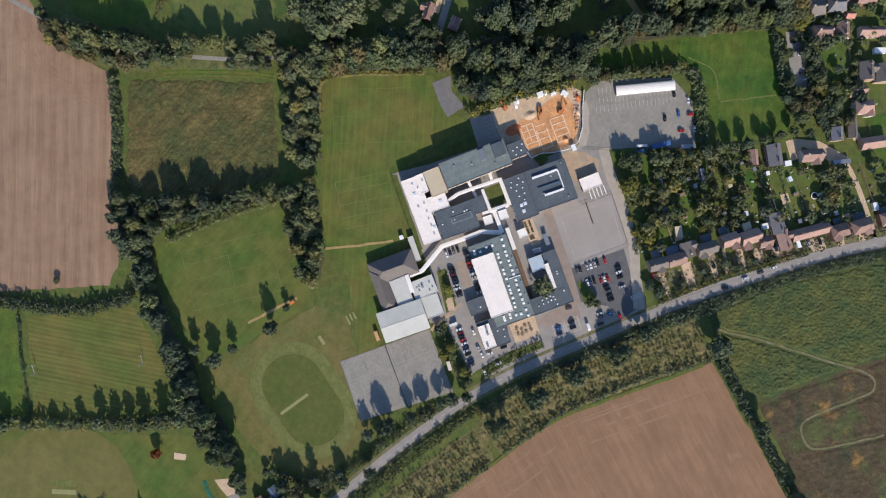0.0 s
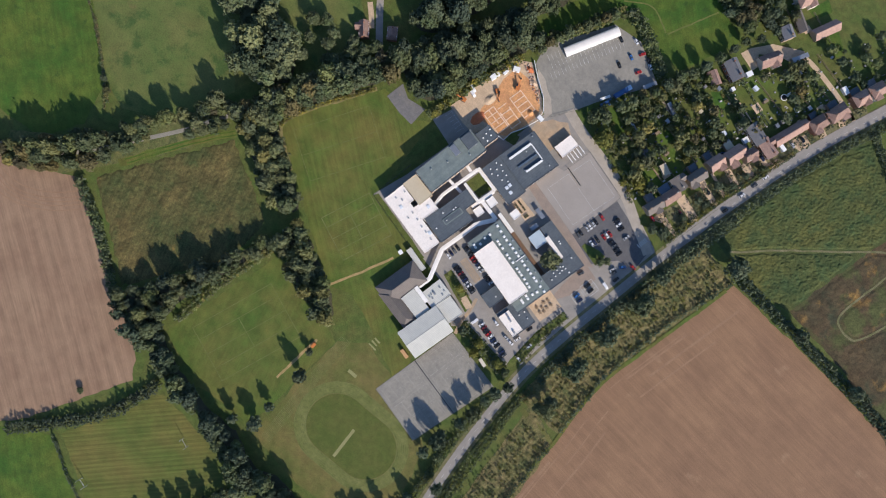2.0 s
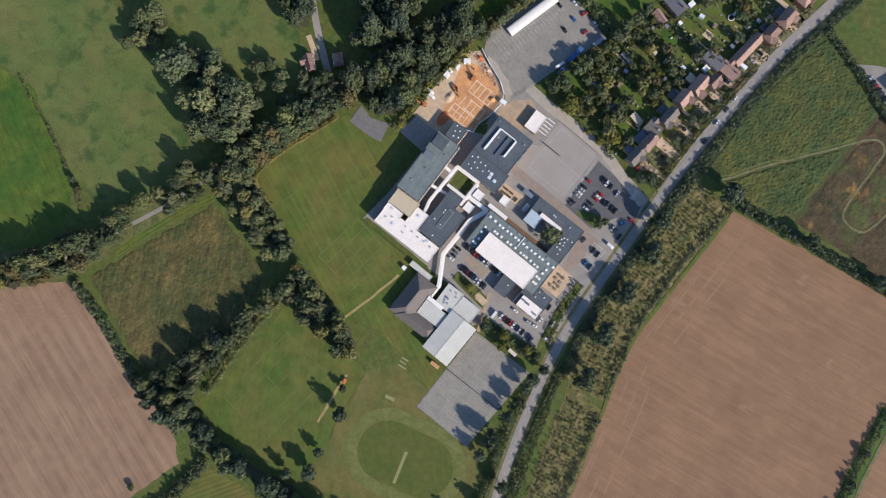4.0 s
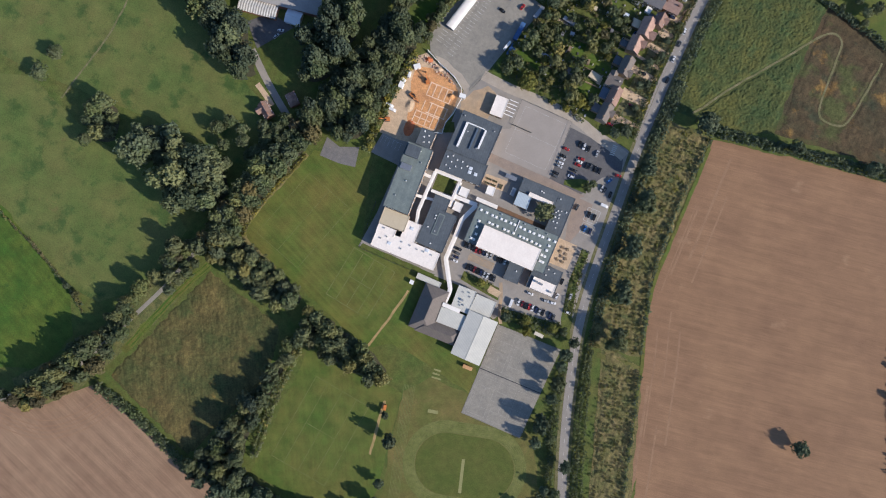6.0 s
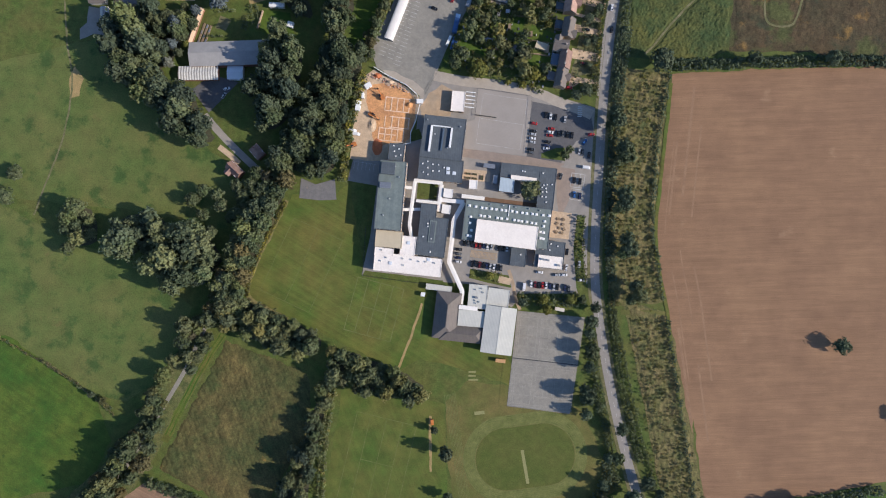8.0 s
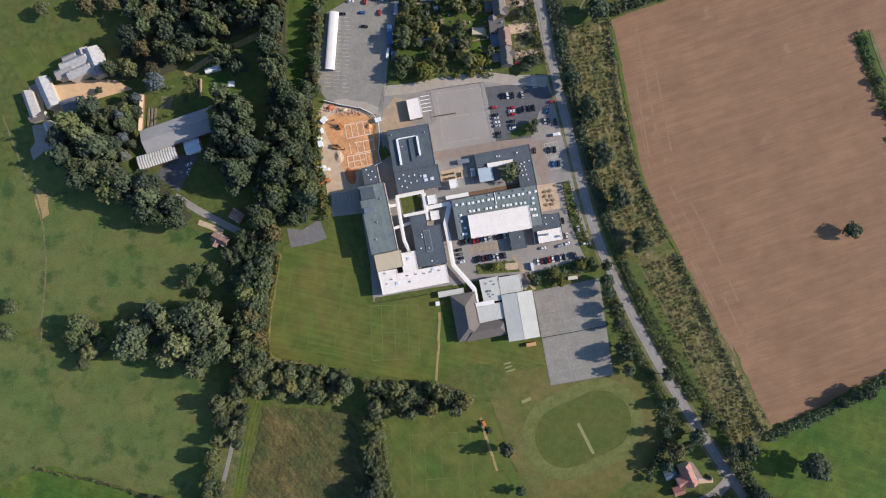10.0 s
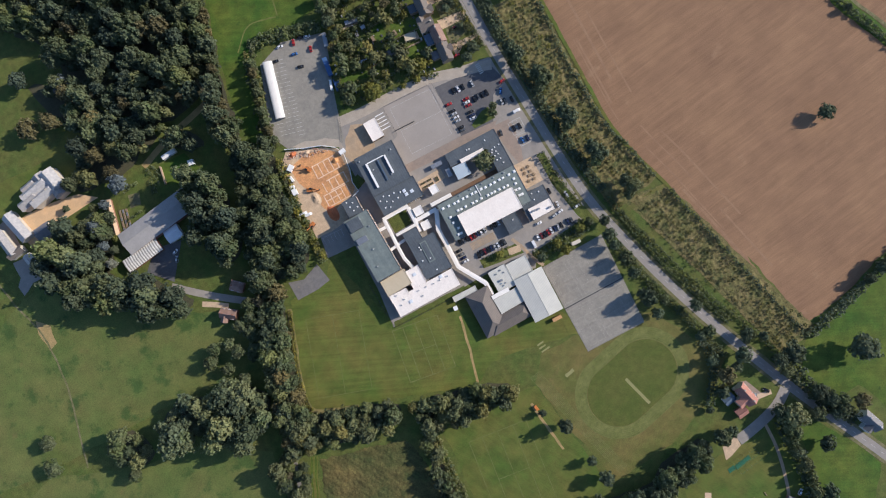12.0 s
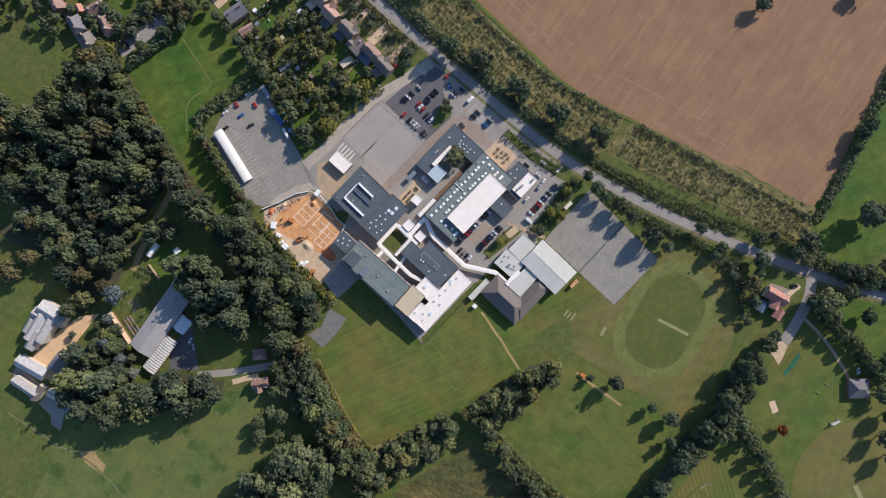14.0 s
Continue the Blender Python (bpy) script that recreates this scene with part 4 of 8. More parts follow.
on_roof(main, "skylight", SKYLIGHT, ((23.7, 23.9), (25.8, 23.6), (29, 23.5), (33.9, 23), (36.4, 22.8), (39.9, 22.7), (44.4, 22.2), (46.9, 22), (49, 21.8), (52.2, 21.6), (55.3, 21.1), (57.8, 20.8)), 6.6)
on_roof(main, "skylight", SKYLIGHT, ((17.5, 22.8), (17.3, 19), (18.3, 14.5), (16.3, 11.2), (18.1, 10.9), (63.3, 22.5), (62.7, 19.4), (60.8, 15.8), (62.9, 15.5), (61, 11.9), (62.8, 11.7)), 6.6)
on_roof(main, "roof_ridge", box_mesh("roof_ridge", WHITE, -0.25, 0.25, -3.6, 3.6, 0, 0.5), ((40.9, 27.9),), 6.6)
on_roof(main, "vent", VENT, ((29.3, 31.2), (37, 30.9), (44.7, 30.3), (53.1, 29.7), (59.8, 29)), 6.6)
north = block(-2.3, 71, 26.2, 26.3, -4, 7, ROOF_DARK, BUFF, "school block with a dark roof and white rooflight frame", 2)
north_b = block(-2.8, 51.2, 27.6, 13.8, -2.8, 6.2, ROOF_DARK, BUFF, "low school block with a dark roof and glazed domes", 2)
for name, mesh, spot in (("rooflight_wall", box_mesh("rooflight_wall", WHITE, -0.65, 0.65, -8.2, 8.2, 0, 1.3), ((-10.1, 70.1),)),
                         ("rooflight_wall", box_mesh("rooflight_wall", WHITE, -0.6, 0.6, -6.2, 6.2, 0, 1.3), ((2.5, 71.1),)),
                         ("rooflight_wall", box_mesh("rooflight_wall", WHITE, -5.6, 5.6, -0.3, 0.3, 0, 1.2), ((-3.5, 77.9),)),
                         ("rooflight_glazing", box_mesh("rooflight_glazing", BLUE_GLASS, -0.5, 0.5, -7.0, 7.0, 0, 0.8), ((-2.7, 69.8),))):
    on_roof(north, name, mesh, spot, 7.1)
on_roof(north, "vent", VENT, ((-7.5, 73), (0.7, 64.9), (-12.6, 81.9), (8.1, 78.4)), 7.1)
on_roof(north_b, "skylight", SMALL_DOME, ((-14.2, 54.3), (-11.1, 55.9), (-10.9, 52), (-7.8, 54.3), (-7.6, 50.1), (-4.3, 54.2), (-3.7, 50.3), (-13.5, 49.1), (-0.7, 52.6), (-10.6, 47.8)), 6.3)
on_roof(north_b, "skylight", PANEL_LIGHT, ((1.9, 49.5), (5.8, 49.4), (1.8, 52)), 6.3)
shelter = block(5.7, 95.4, 8.2, 12.6, -2, 3.6, ROOF_WHITE, BUFF, "small outbuilding with a cream roof beside a playground", 1, ROOF_WHITE, "outbuilding")
east = block(52.1, 52.7, 34.7, 8.6, -3.4, 4.4, ROOF_DARK, BUFF, "single-storey school wing with a dark felt roof", 1)
east_b = block(63.7, 42, 10.2, 23.5, -2.9, 4.34, ROOF_DARK, BUFF, "single-storey school wing with domed rooflights", 1)
BLUE_METAL = shade("pale_blue_metal_roof", (0.43, 0.50, 0.54), 0.5, (0.36, 0.43, 0.48), 4, 0.5, 0.9, 0.05, line=(0.9, 0, 0.08, 0.1))
east_c = block(38.9, 44.1, 8.8, 8.6, -3.8, 4.8, BLUE_METAL, BUFF, "small school wing with a pale blue metal roof", 1, BLUE_METAL)
on_roof(east_b, "skylight", SMALL_DOME, ((61, 52.7), (61.8, 45.3), (63.9, 45.7), (67, 45.9), (61.3, 41), (63.3, 43.2), (63.7, 41.1), (61.1, 38.1), (63.5, 37.9), (63.7, 34.7), (60.8, 43.8)), 4.45)
on_roof(east, "skylight", SMALL_DOME, ((48.3, 53.4), (49.8, 53.1)), 4.5)
gallery = block(49.2, 48.5, 15.9, 2.5, -4.6, 5.4, ROOF_WHITE, WHITE, "narrow white clerestory strip on a school wing", 1, ROOF_WHITE)
annex = block(48.5, 0.3, 9.5, 12.7, -3.2, 4, ROOF_DARK, BUFF, "square single-storey annex with a dark roof", 1)
annex_b = block(67.7, 2.2, 18, 17, -3.6, 4.4, ROOF_DARK, BUFF, "single-storey annex with a dark felt roof", 1)
annex_c = block(68.1, -2.4, 14.7, 7.4, -3.6, 5.4, ROOF_WHITE, BUFF, "raised annex with a white membrane roof", 1, ROOF_WHITE)
on_roof(annex, "skylight", SMALL_DOME, ((49.7, 1.2),), 4.1)
on_roof(annex_b, "skylight", SMALL_DOME, ((68.1, 8.9), (72.4, 7.7), (67.6, 5)), 4.5)
on_roof(annex_b, "skylight", PANEL_LIGHT, ((61.5, 7.8),), 4.5)
on_roof(annex_c, "air_unit", UNIT, ((63.2, -0.9), (66.4, -1.4), (73.2, -4.2)), 5.5)
light_a = block(21.2, -40, 16.1, 9.8, -1.7, 4.8, ROOF_METAL, BUFF, "school workshop with a pale metal roof", 1, ROOF_METAL)
light_b = block(24.6, -26.3, 11.6, 14.7, -2, 4.6, ROOF_METAL, BUFF, "school workshop with a grey roof and vents", 1, ROOF_METAL)
light_c = block(37.4, -26.3, 13.4, 11.2, -4.3, 4.4, ROOF_METAL, BUFF, "square school classroom with a pale metal roof", 1, ROOF_METAL)
on_roof(light_b, "vent", VENT, ((23.1, -22), (26.6, -21.2), (23.1, -28.7), (25.6, -29.6), (23.6, -30.4), (27.8, -23.5)), 4.7)
on_roof(light_b, "air_unit", UNIT, ((23.7, -26.9),), 4.7)


def pitched(b, w, d, eave, ridge, roof, wall, hip=0.0, over=0.35, skin=0.18):
    """Walls with gables along local x, and a roof of real thickness; hip pulls the ridge ends in."""
    bm = bmesh.new()
    lo = [bm.verts.new((x, y, 0)) for x, y in ((-w / 2, -d / 2), (w / 2, -d / 2), (w / 2, d / 2), (-w / 2, d / 2))]
    up = [bm.verts.new((v.co.x, v.co.y, eave)) for v in lo]
    r = [bm.verts.new((-w / 2 + hip, 0, ridge - 0.02)), bm.verts.new((w / 2 - hip, 0, ridge - 0.02))]
    bm.faces.new(lo[::-1])
    for i in range(4):
        bm.faces.new((lo[i], lo[(i + 1) % 4], up[(i + 1) % 4], up[i]))
    bm.faces.new((up[1], up[2], r[1]))
    bm.faces.new((up[3], up[0], r[0]))
    bm.faces.new((up[0], up[1], r[1], r[0]))
    bm.faces.new((up[2], up[3], r[0], r[1]))
    part("wall", bm, wall, b)
    bm = bmesh.new()
    slope = (ridge - eave) / (d / 2)
    ex, ey, ez = w / 2 + over, d / 2 + over, eave - over * slope
    hx = w / 2 - hip + (over if not hip else 0)
    rows = []
    for dz in (0.03, 0.03 + skin):
        rows.append([bm.verts.new(c) for c in ((-ex, -ey, ez + dz), (ex, -ey, ez + dz), (ex, ey, ez + dz), (-ex, ey, ez + dz), (-hx, 0, ridge + dz), (hx, 0, ridge + dz))])
    a, c = rows
    for q in ((0, 1, 5, 4), (2, 3, 4, 5)):
        bm.faces.new([c[i] for i in q])
        bm.faces.new([a[i] for i in q[::-1]])
    if hip:
        for q in ((1, 2, 5), (3, 0, 4)):
            bm.faces.new([c[i] for i in q])
            bm.faces.new([a[i] for i in q[::-1]])
        ring = (0, 1, 2, 3)
    else:
        ring = (0, 1, 5, 2, 3, 4)
    for i, j in zip(ring, ring[1:] + ring[:1]):
        bm.faces.new((a[i], a[j], c[j], c[i]))
    o = part("roof", bm, roof, b)
    bm = bmesh.new()
    box(bm, -hx, hx, -0.16, 0.16, ridge + skin - 0.05, ridge + skin + 0.12)
    part("ridge", bm, roof, b)
    return o


def gabled(cx, cy, w, d, turn, eave, ridge, roof, wall, label, category="school building", name="school_building", hip=0.0, storeys=1):
    """Ridge along the longer side."""
    if d > w:
        w, d, turn = d, w, turn + 90
    b = thing(name, label, category, cx, cy, 0, turn)
    pitched(b, w, d, eave, ridge, roof, wall, hip)
    BLOCKS.append((b, w, d, eave, storeys))
    return b


gabled(38.5, -46.2, 18.6, 28.4, -4.3, 5.8, 6.9, ROOF_METAL, BUFF, "sports hall with a low-pitched pale metal roof")
gabled(6.1, -39, 15.1, 28.4, -3.4, 4.0, 8.0, TILE_BROWN, BRICK, "school wing under a hipped brown tile roof", hip=7.5)
gabled(15.7, -49.8, 26.7, 9.4, -2.7, 3.9, 6.8, TILE_BROWN, BRICK, "low school wing under a brown tile roof", hip=4.5)
for b, w, d, h, storeys in list(BLOCKS):
    openings(b, w, d, h, storeys)


def walkway(points, width, h=3.1, material=None, posts=True):
    """A covered walkway: a flat roof with an edge, on posts."""
    first = Vector((*points[0], 0))
    b = thing("covered_walkway", "white flat-roofed covered walkway between school buildings", "walkway", first.x, first.y, 0, 0, "school walkways")
    run = along([(x - first.x, y - first.y) for x, y in points], 0.9, False)
    bm = bmesh.new()
    rows = []
    for p, d in run:
        s = Vector((-d.y, d.x, 0)) * width / 2
        rows.append([bm.verts.new((p.x + s.x * k, p.y + s.y * k, z)) for k, z in ((-1, h), (1, h), (1, h + 0.3), (0, h + 0.42), (-1, h + 0.3))])
    for r, q in zip(rows, rows[1:]):
        for i in range(5):
            bm.faces.new((r[i], r[(i + 1) % 5], q[(i + 1) % 5], q[i]))
    bm.faces.new(rows[0][::-1])
    bm.faces.new(rows[-1])
    bmesh.ops.recalc_face_normals(bm, faces=bm.faces[:])
    part("roof", bm, material or CANOPY, b)
    post = box_mesh("post", STEEL, -0.07, 0.07, -0.07, 0.07, 0, h)
    for i in range(1, len(run), 4):
        p, d = run[i]
        for k in (-1, 1):
            o = part("post", post, None, b)
            o.location = (p.x - d.y * k * (width / 2 - 0.3), p.y + d.x * k * (width / 2 - 0.3), 0)
    return b


walkway(((-19, 43.9), (-0.2, 43.1)), 2.3, 4.4)
walkway(((-18.3, 43.2), (-18.9, 35), (-19.7, 25.3), (-20.2, 16), (-18.5, 8.2)), 2.2, 5.2)
walkway(((-1.6, 42.3), (-2.2, 34.1), (-3, 24.5)), 2.6, 3.16)
walkway(((-17, 31.2), (-2.7, 30.5)), 1.9, 4.6)
walkway(((-24.5, 39.3), (-19.5, 38.9)), 1.9, 5.0)
walkway(((-26.4, 25), (-13.7, 26)), 1.8, 4.95)
walkway(((-1.4, 32.7), (13.2, 32.1)), 2.5, 3.05)
walkway(((12.8, 32.1), (7.1, 20.4), (6.7, 8), (5.7, -5.8), (14.8, -23.3), (14.2, -32.4)), 2.8, 3.2)
walkway(((13.2, -33.2), (25.6, -33.9)), 2.6, 5.0)
walkway(((11.2, 35.9), (25.7, 34.9)), 2.4, 3.3)
walkway(((-26.9, 50.6), (-24.5, 40)), 1.3, 3.5)
walkway(((-25.6, 48), (-25.9, 34.6), (-26.7, 11.5)), 1.0, 6.0)
for spec in ((2.7, 37, 5.7, 5.4, -4,), (2, 27, 5.3, 5.4, -4.5,), (18, 43.4, 5, 5.3, -1,)):
    block(*spec, 4, CANOPY, WHITE, "small square pavilion with a white roof", 1, CANOPY, "pavilion")
block(0.2, -22.3, 16, 3.5, -4.3, 2.6, ROOF_METAL, BUFF, "long low store with a grey roof", 1, ROOF_METAL, "store")


# ---- building site ----
sheet("site_ground", ((-57.9, 106.8), (-48.9, 113.8), (-38.5, 108.5), (-27.4, 103.6), (-20.3, 98.5), (-18.8, 92.8), (-20.7, 82.2), (-23.2, 74.5), (-23.2, 67.9), (-36, 66.5), (-37.5, 55.6), (-60.5, 55.8), (-60, 71.1), (-59.2, 92.9)), 0.13, GRAVEL, "dusty tan ground of a building site", "building site", wobble=1.0)
sheet("site_clay", ((-52.7, 104.1), (-40.5, 106.2), (-27.3, 101.8), (-21.2, 95.6), (-21.5, 82.1), (-23.9, 68.6), (-34.7, 68.1), (-43.8, 64), (-48.6, 72.4), (-46.3, 82.6), (-52.5, 89.6)), 0.16, CLAY, "bare orange clay of a building site", "building site", smooth=1, wobble=0.8)
site = pose(-33.4, 82.6, 0, 0, 0, -3.3)
footing = thing("foundation", "pale concrete strip footings in orange clay trenches", "foundation", *site.translation[:2], 0.16, math.degrees(site.to_euler().z))
POURED = shade("fresh_concrete", (0.80, 0.60, 0.44), 0.9, (0.62, 0.42, 0.27), 2.5, 0.4, 1.0, 0.12)
STRIPS = ([(x, 9.5, 0.17, 4.4) for x in (-7.5, -3.6, 0.2, 4.2, 7.8)] + [(0.2, 13.8, 7.9, 0.17), (0.2, 5.2, 7.9, 0.17)]
          + [(x, -1.8, 0.16, 3.4) for x in (-6.5, -2.0, 2.2, 8.6)] + [(2.6, 1.6, 6.4, 0.17), (2.6, -5.2, 6.4, 0.17)]
          + [(x, -10, 0.17, 4.0) for x in (-9.5, -5.6, -1.4, 2.4, 6.2)] + [(-1.6, -6.2, 8.0, 0.17), (-1.6, -14, 8.0, 0.17), (-4, -10, 5.4, 0.2)])
for x, y, a, b in STRIPS:
    bm = bmesh.new()
    box(bm, x - max(a, 0.3), x + max(a, 0.3), y - max(b, 0.3), y + max(b, 0.3), 0, 0.18 + 0.01 * (a > b))
    part("footing", bm, POURED, footing)
for x, y, a, b in ((-5.6, 9.5, 1.5, 3.8), (-1.7, 9.5, 1.5, 3.8), (2.2, 9.5, 1.5, 3.8), (6.0, 9.5, 1.4, 3.8), (5.4, -1.8, 2.6, 2.9), (0.1, -1.8, 1.6, 2.9), (-7.5, -12, 1.5, 1.6), (-3.5, -12, 1.6, 1.6), (0.5, -10, 1.4, 3.4), (4.3, -10, 1.4, 3.4)):
    bm = bmesh.new()
    bmesh.ops.create_grid(bm, x_segments=8, y_segments=8, size=1, matrix=Matrix.LocRotScale((x, y, 0.06), None, (a, b, 1)))
    for v in bm.verts:
        v.co.z += 0.12 * noise.noise(v.co * 0.9)
    part("trench_floor", bm, CLAY, footing)


def heap(x, y, r, h, material, label, squash=1.0, turn=0):
    bm = bmesh.new()
    bmesh.ops.create_grid(bm, x_segments=28, y_segments=28, size=r)
    for v in bm.verts:
        d = min(1, math.hypot(v.co.x, v.co.y) / r)
        k = 1 - d * d * (3 - 2 * d)
        v.co.z = k * h + (0.35 * noise.noise(Vector((v.co.x * 0.7, v.co.y * 0.7, x))) + 0.15 * noise.noise(v.co * 2.1)) * k * 2 - 0.02 - (0.3 if d >= 1 else 0)
        v.co.y *= squash
    me = bpy.data.meshes.new("spoil_mound")
    bm.to_mesh(me)
    bm.free()
    me.materials.append(material)
    ob = tagged(new("spoil_mound", me), label, "heap")
    ob.matrix_basis = pose(x, y, 0.17, 0, 0, turn)
    return ob


RED_CLAY = shade("red_clay", (0.58, 0.19, 0.08), 0.95, (0.40, 0.13, 0.06), 3, 0.5, 0.9, 0.3, 0.2, 0.7)
heap(-43.8, 64.7, 3.4, 2.2, RED_CLAY, "heap of dark red clay spoil", 1.7)
heap(-48.2, 78.2, 3.2, 1.2, GRAVEL, "heap of grey rubble on a building site", 1.5)
heap(-46.5, 109.9, 3.0, 1.2, RED_CLAY, "heap of rubble and red debris", 0.7)
heap(-38.4, 106.3, 3.2, 1.2, CONCRETE, "heap of broken concrete beside a hoarding", 0.6)
heap(-25.3, 92.5, 2.6, 1.4, CLAY, "heap of orange clay spoil")


def excavator(x, y, turn, label):
    e = thing("excavator", label, "excavator", x, y, 0.17, turn)
    for k in (-1, 1):
        bm = bmesh.new()
        box(bm, -1.9, 1.9, k * 1.1 - 0.3, k * 1.1 + 0.3, 0, 0.8)
        part("crawler_track", bevelled(bm, 0.18, 2), DARK, e)
    bm = bmesh.new()
    box(bm, -2.0, 1.3, -1.25, 1.25, 0.9, 1.9)
    part("body", bevelled(bm, 0.15, 2), ORANGE, e)
    bm = bmesh.new()
    box(bm, 0.0, 1.5, 0.3, 1.25, 1.9, 2.9)
    part("cab", bevelled(bm, 0.1, 1), GLASS, e)
    for name, a, b, w in (("boom", (1.2, 0, 1.6), (4.2, 0, 3.6), 0.28), ("dipper", (4.2, 0, 3.6), (5.6, 0, 1.3), 0.2)):
        a, b = Vector(a), Vector(b)
        bm = bmesh.new()
        box(bm, 0, (b - a).length, -w, w, -w, w)
        o = part(name, bm, ORANGE, e)
        o.matrix_basis = Matrix.Translation(a) @ (b - a).to_track_quat("X", "Z").to_matrix().to_4x4()
    bm = bmesh.new()
    box(bm, 5.2, 6.2, -0.5, 0.5, 0.4, 1.3)
    part("bucket", bevelled(bm, 0.2, 1), DARK, e)
    return e


excavator(-42.8, 96.6, 120, "orange tracked excavator on bare clay")
excavator(-48.6, 84.7, -30, "orange tracked excavator beside rubble")
excavator(-58.9, 65, 200, "small orange digger on dusty ground")


def cabin(cx, cy, w, d, turn, h, label, material, name="site_cabin", category="site cabin"):
    c = thing(name, label, category, cx, cy, 0.14, turn)
    bm = bmesh.new()
    box(bm, -w / 2, w / 2, -d / 2, d / 2, 0.15, h)
    part("body", bevelled(bm, 0.06), material, c)
    bm = bmesh.new()
    box(bm, -w / 2 - 0.05, w / 2 + 0.05, -d / 2 - 0.05, d / 2 + 0.05, h, h + 0.12)
    part("roof", bm, material, c)
    bm = bmesh.new()
    for k in (-0.35, 0.35):
        box(bm, k * w - 0.2, k * w + 0.2, -d / 2 + 0.1, d / 2 - 0.1, -0.13, 0.15)
    part("skid", bm, DARK, c)
    bm = bmesh.new()
    box(bm, -0.5, 0.5, -d / 2 - 0.04, -d / 2, 0.3, h - 0.4)
    part("door", bm, STEEL, c)
    return c


for spot in ((-51.8, 102.9, 4.2, 2.9, 34.3), (-54.7, 96.4, 1.4, 3.6, 3), (-57.3, 89.7, 2.9, 6.2, -4.2), (-18.4, 94.5, 4, 2.5, 3)):
    cabin(*spot, 2.6, "white steel site cabin beside the clay", WHITE)
BLUE_STEEL = shade("blue_painted_steel", (0.06, 0.14, 0.30), 0.5, (0.05, 0.10, 0.22), 1.5, 0.3, 0.8, 0.1)
for spot in ((1.8, 145.5, 12.1, 2.9, 80.3), (1.1, 132.6, 7.6, 3.2, 77.4)):
    cabin(*spot, 2.5, "blue steel container at the edge of a car park", BLUE_STEEL, "container", "container")
cabin(9.5, 161, 9, 2.5, 71.2, 2.4, "pale steel container at the edge of a car park", STEEL, "container", "container")
cabin(-2.4, 134.4, 6.4, 1.4, 69.8, 2.2, "white container at the edge of a car park", WHITE, "container", "container")
cabin(40.9, -65.3, 6, 2.1, -3.4, 2.3, "small orange timber shed beside the sports hall", shade("orange_timber", (0.52, 0.30, 0.14), 0.8, (0.44, 0.25, 0.12), 1, 0.2), "shed", "shed")
cabin(-9.5, -26.9, 2.5, 2.5, -4.9, 2.2, "small white shed at the edge of a pitch", WHITE, "shed", "shed")
cabin(76, -31.4, 5.7, 2.1, -7.4, 2.2, "small pale shed under trees", RENDERED, "shed", "shed")
cabin(0.7, -105.8, 3.3, 1.8, -82, 1.6, "low orange box at the end of a run-up", ORANGE, "equipment_box", "equipment box")
long_store = thing("store", "long store with a bright white curved roof", "store", -35, 150.9, 0, 72.1)
bm = bmesh.new()
rows = []
for x in np.linspace(-18.6, 18.6, 14):
    rows.append([bm.verts.new((x, 3.1 * math.cos(a), 2.2 + 0.9 * math.sin(a))) for a in np.linspace(0, math.pi, 9)])
for a, b in zip(rows, rows[1:]):
    for i in range(8):
        bm.faces.new((a[i], b[i], b[i + 1], a[i + 1]))
part("roof", bm, CANOPY, long_store)
bm = bmesh.new()
box(bm, -18.5, 18.5, -3.05, 3.05, 0.1, 2.25)
part("wall", bm, STEEL, long_store)

# cycle shelter beside the playground
rack = thing("cycle_shelter", "row of white-roofed cycle stands beside a playground", "cycle shelter", 13.2, 97.4, 0.1, -3.4)
for i in range(5):
    bm = bmesh.new()
    box(bm, -3.0, 3.0, -5.0 + i * 2.4 - 0.25, -5.0 + i * 2.4 + 0.25, 2.0, 2.15)
    part("bar", bm, WHITE, rack)
for x in (-2.8, 2.8):
    for y in (-5, 0, 4.6):
        bm = bmesh.new()
        box(bm, x - 0.06, x + 0.06, y - 0.06, y + 0.06, 0, 2.0)
        part("post", bm, STEEL, rack)


# ---- cars ----
def loft(sections, caps=True):
    """A closed skin through cross-sections (x, half width, low, high, top half width)."""
    bm = bmesh.new()
    rows = []
    for x, w, lo, hi, tw in sections:
        rows.append([bm.verts.new((x, y, z)) for y, z in ((-w, lo), (w, lo), (w, (lo + hi) / 2 + 0.1), (tw, hi), (-tw, hi), (-w, (lo + hi) / 2 + 0.1))])
    for a, b in zip(rows, rows[1:]):
        for i in range(6):
            bm.faces.new((a[i], a[(i + 1) % 6], b[(i + 1) % 6], b[i]))
    if caps:
        bm.faces.new(rows[0][::-1])
        bm.faces.new(rows[-1])
    bmesh.ops.recalc_face_normals(bm, faces=bm.faces[:])
    return bm


def keep(name, bm, material):
    me = bpy.data.meshes.new(name)
    bm.to_mesh(me)
    bm.free()
    me.materials.append(material)
    return me


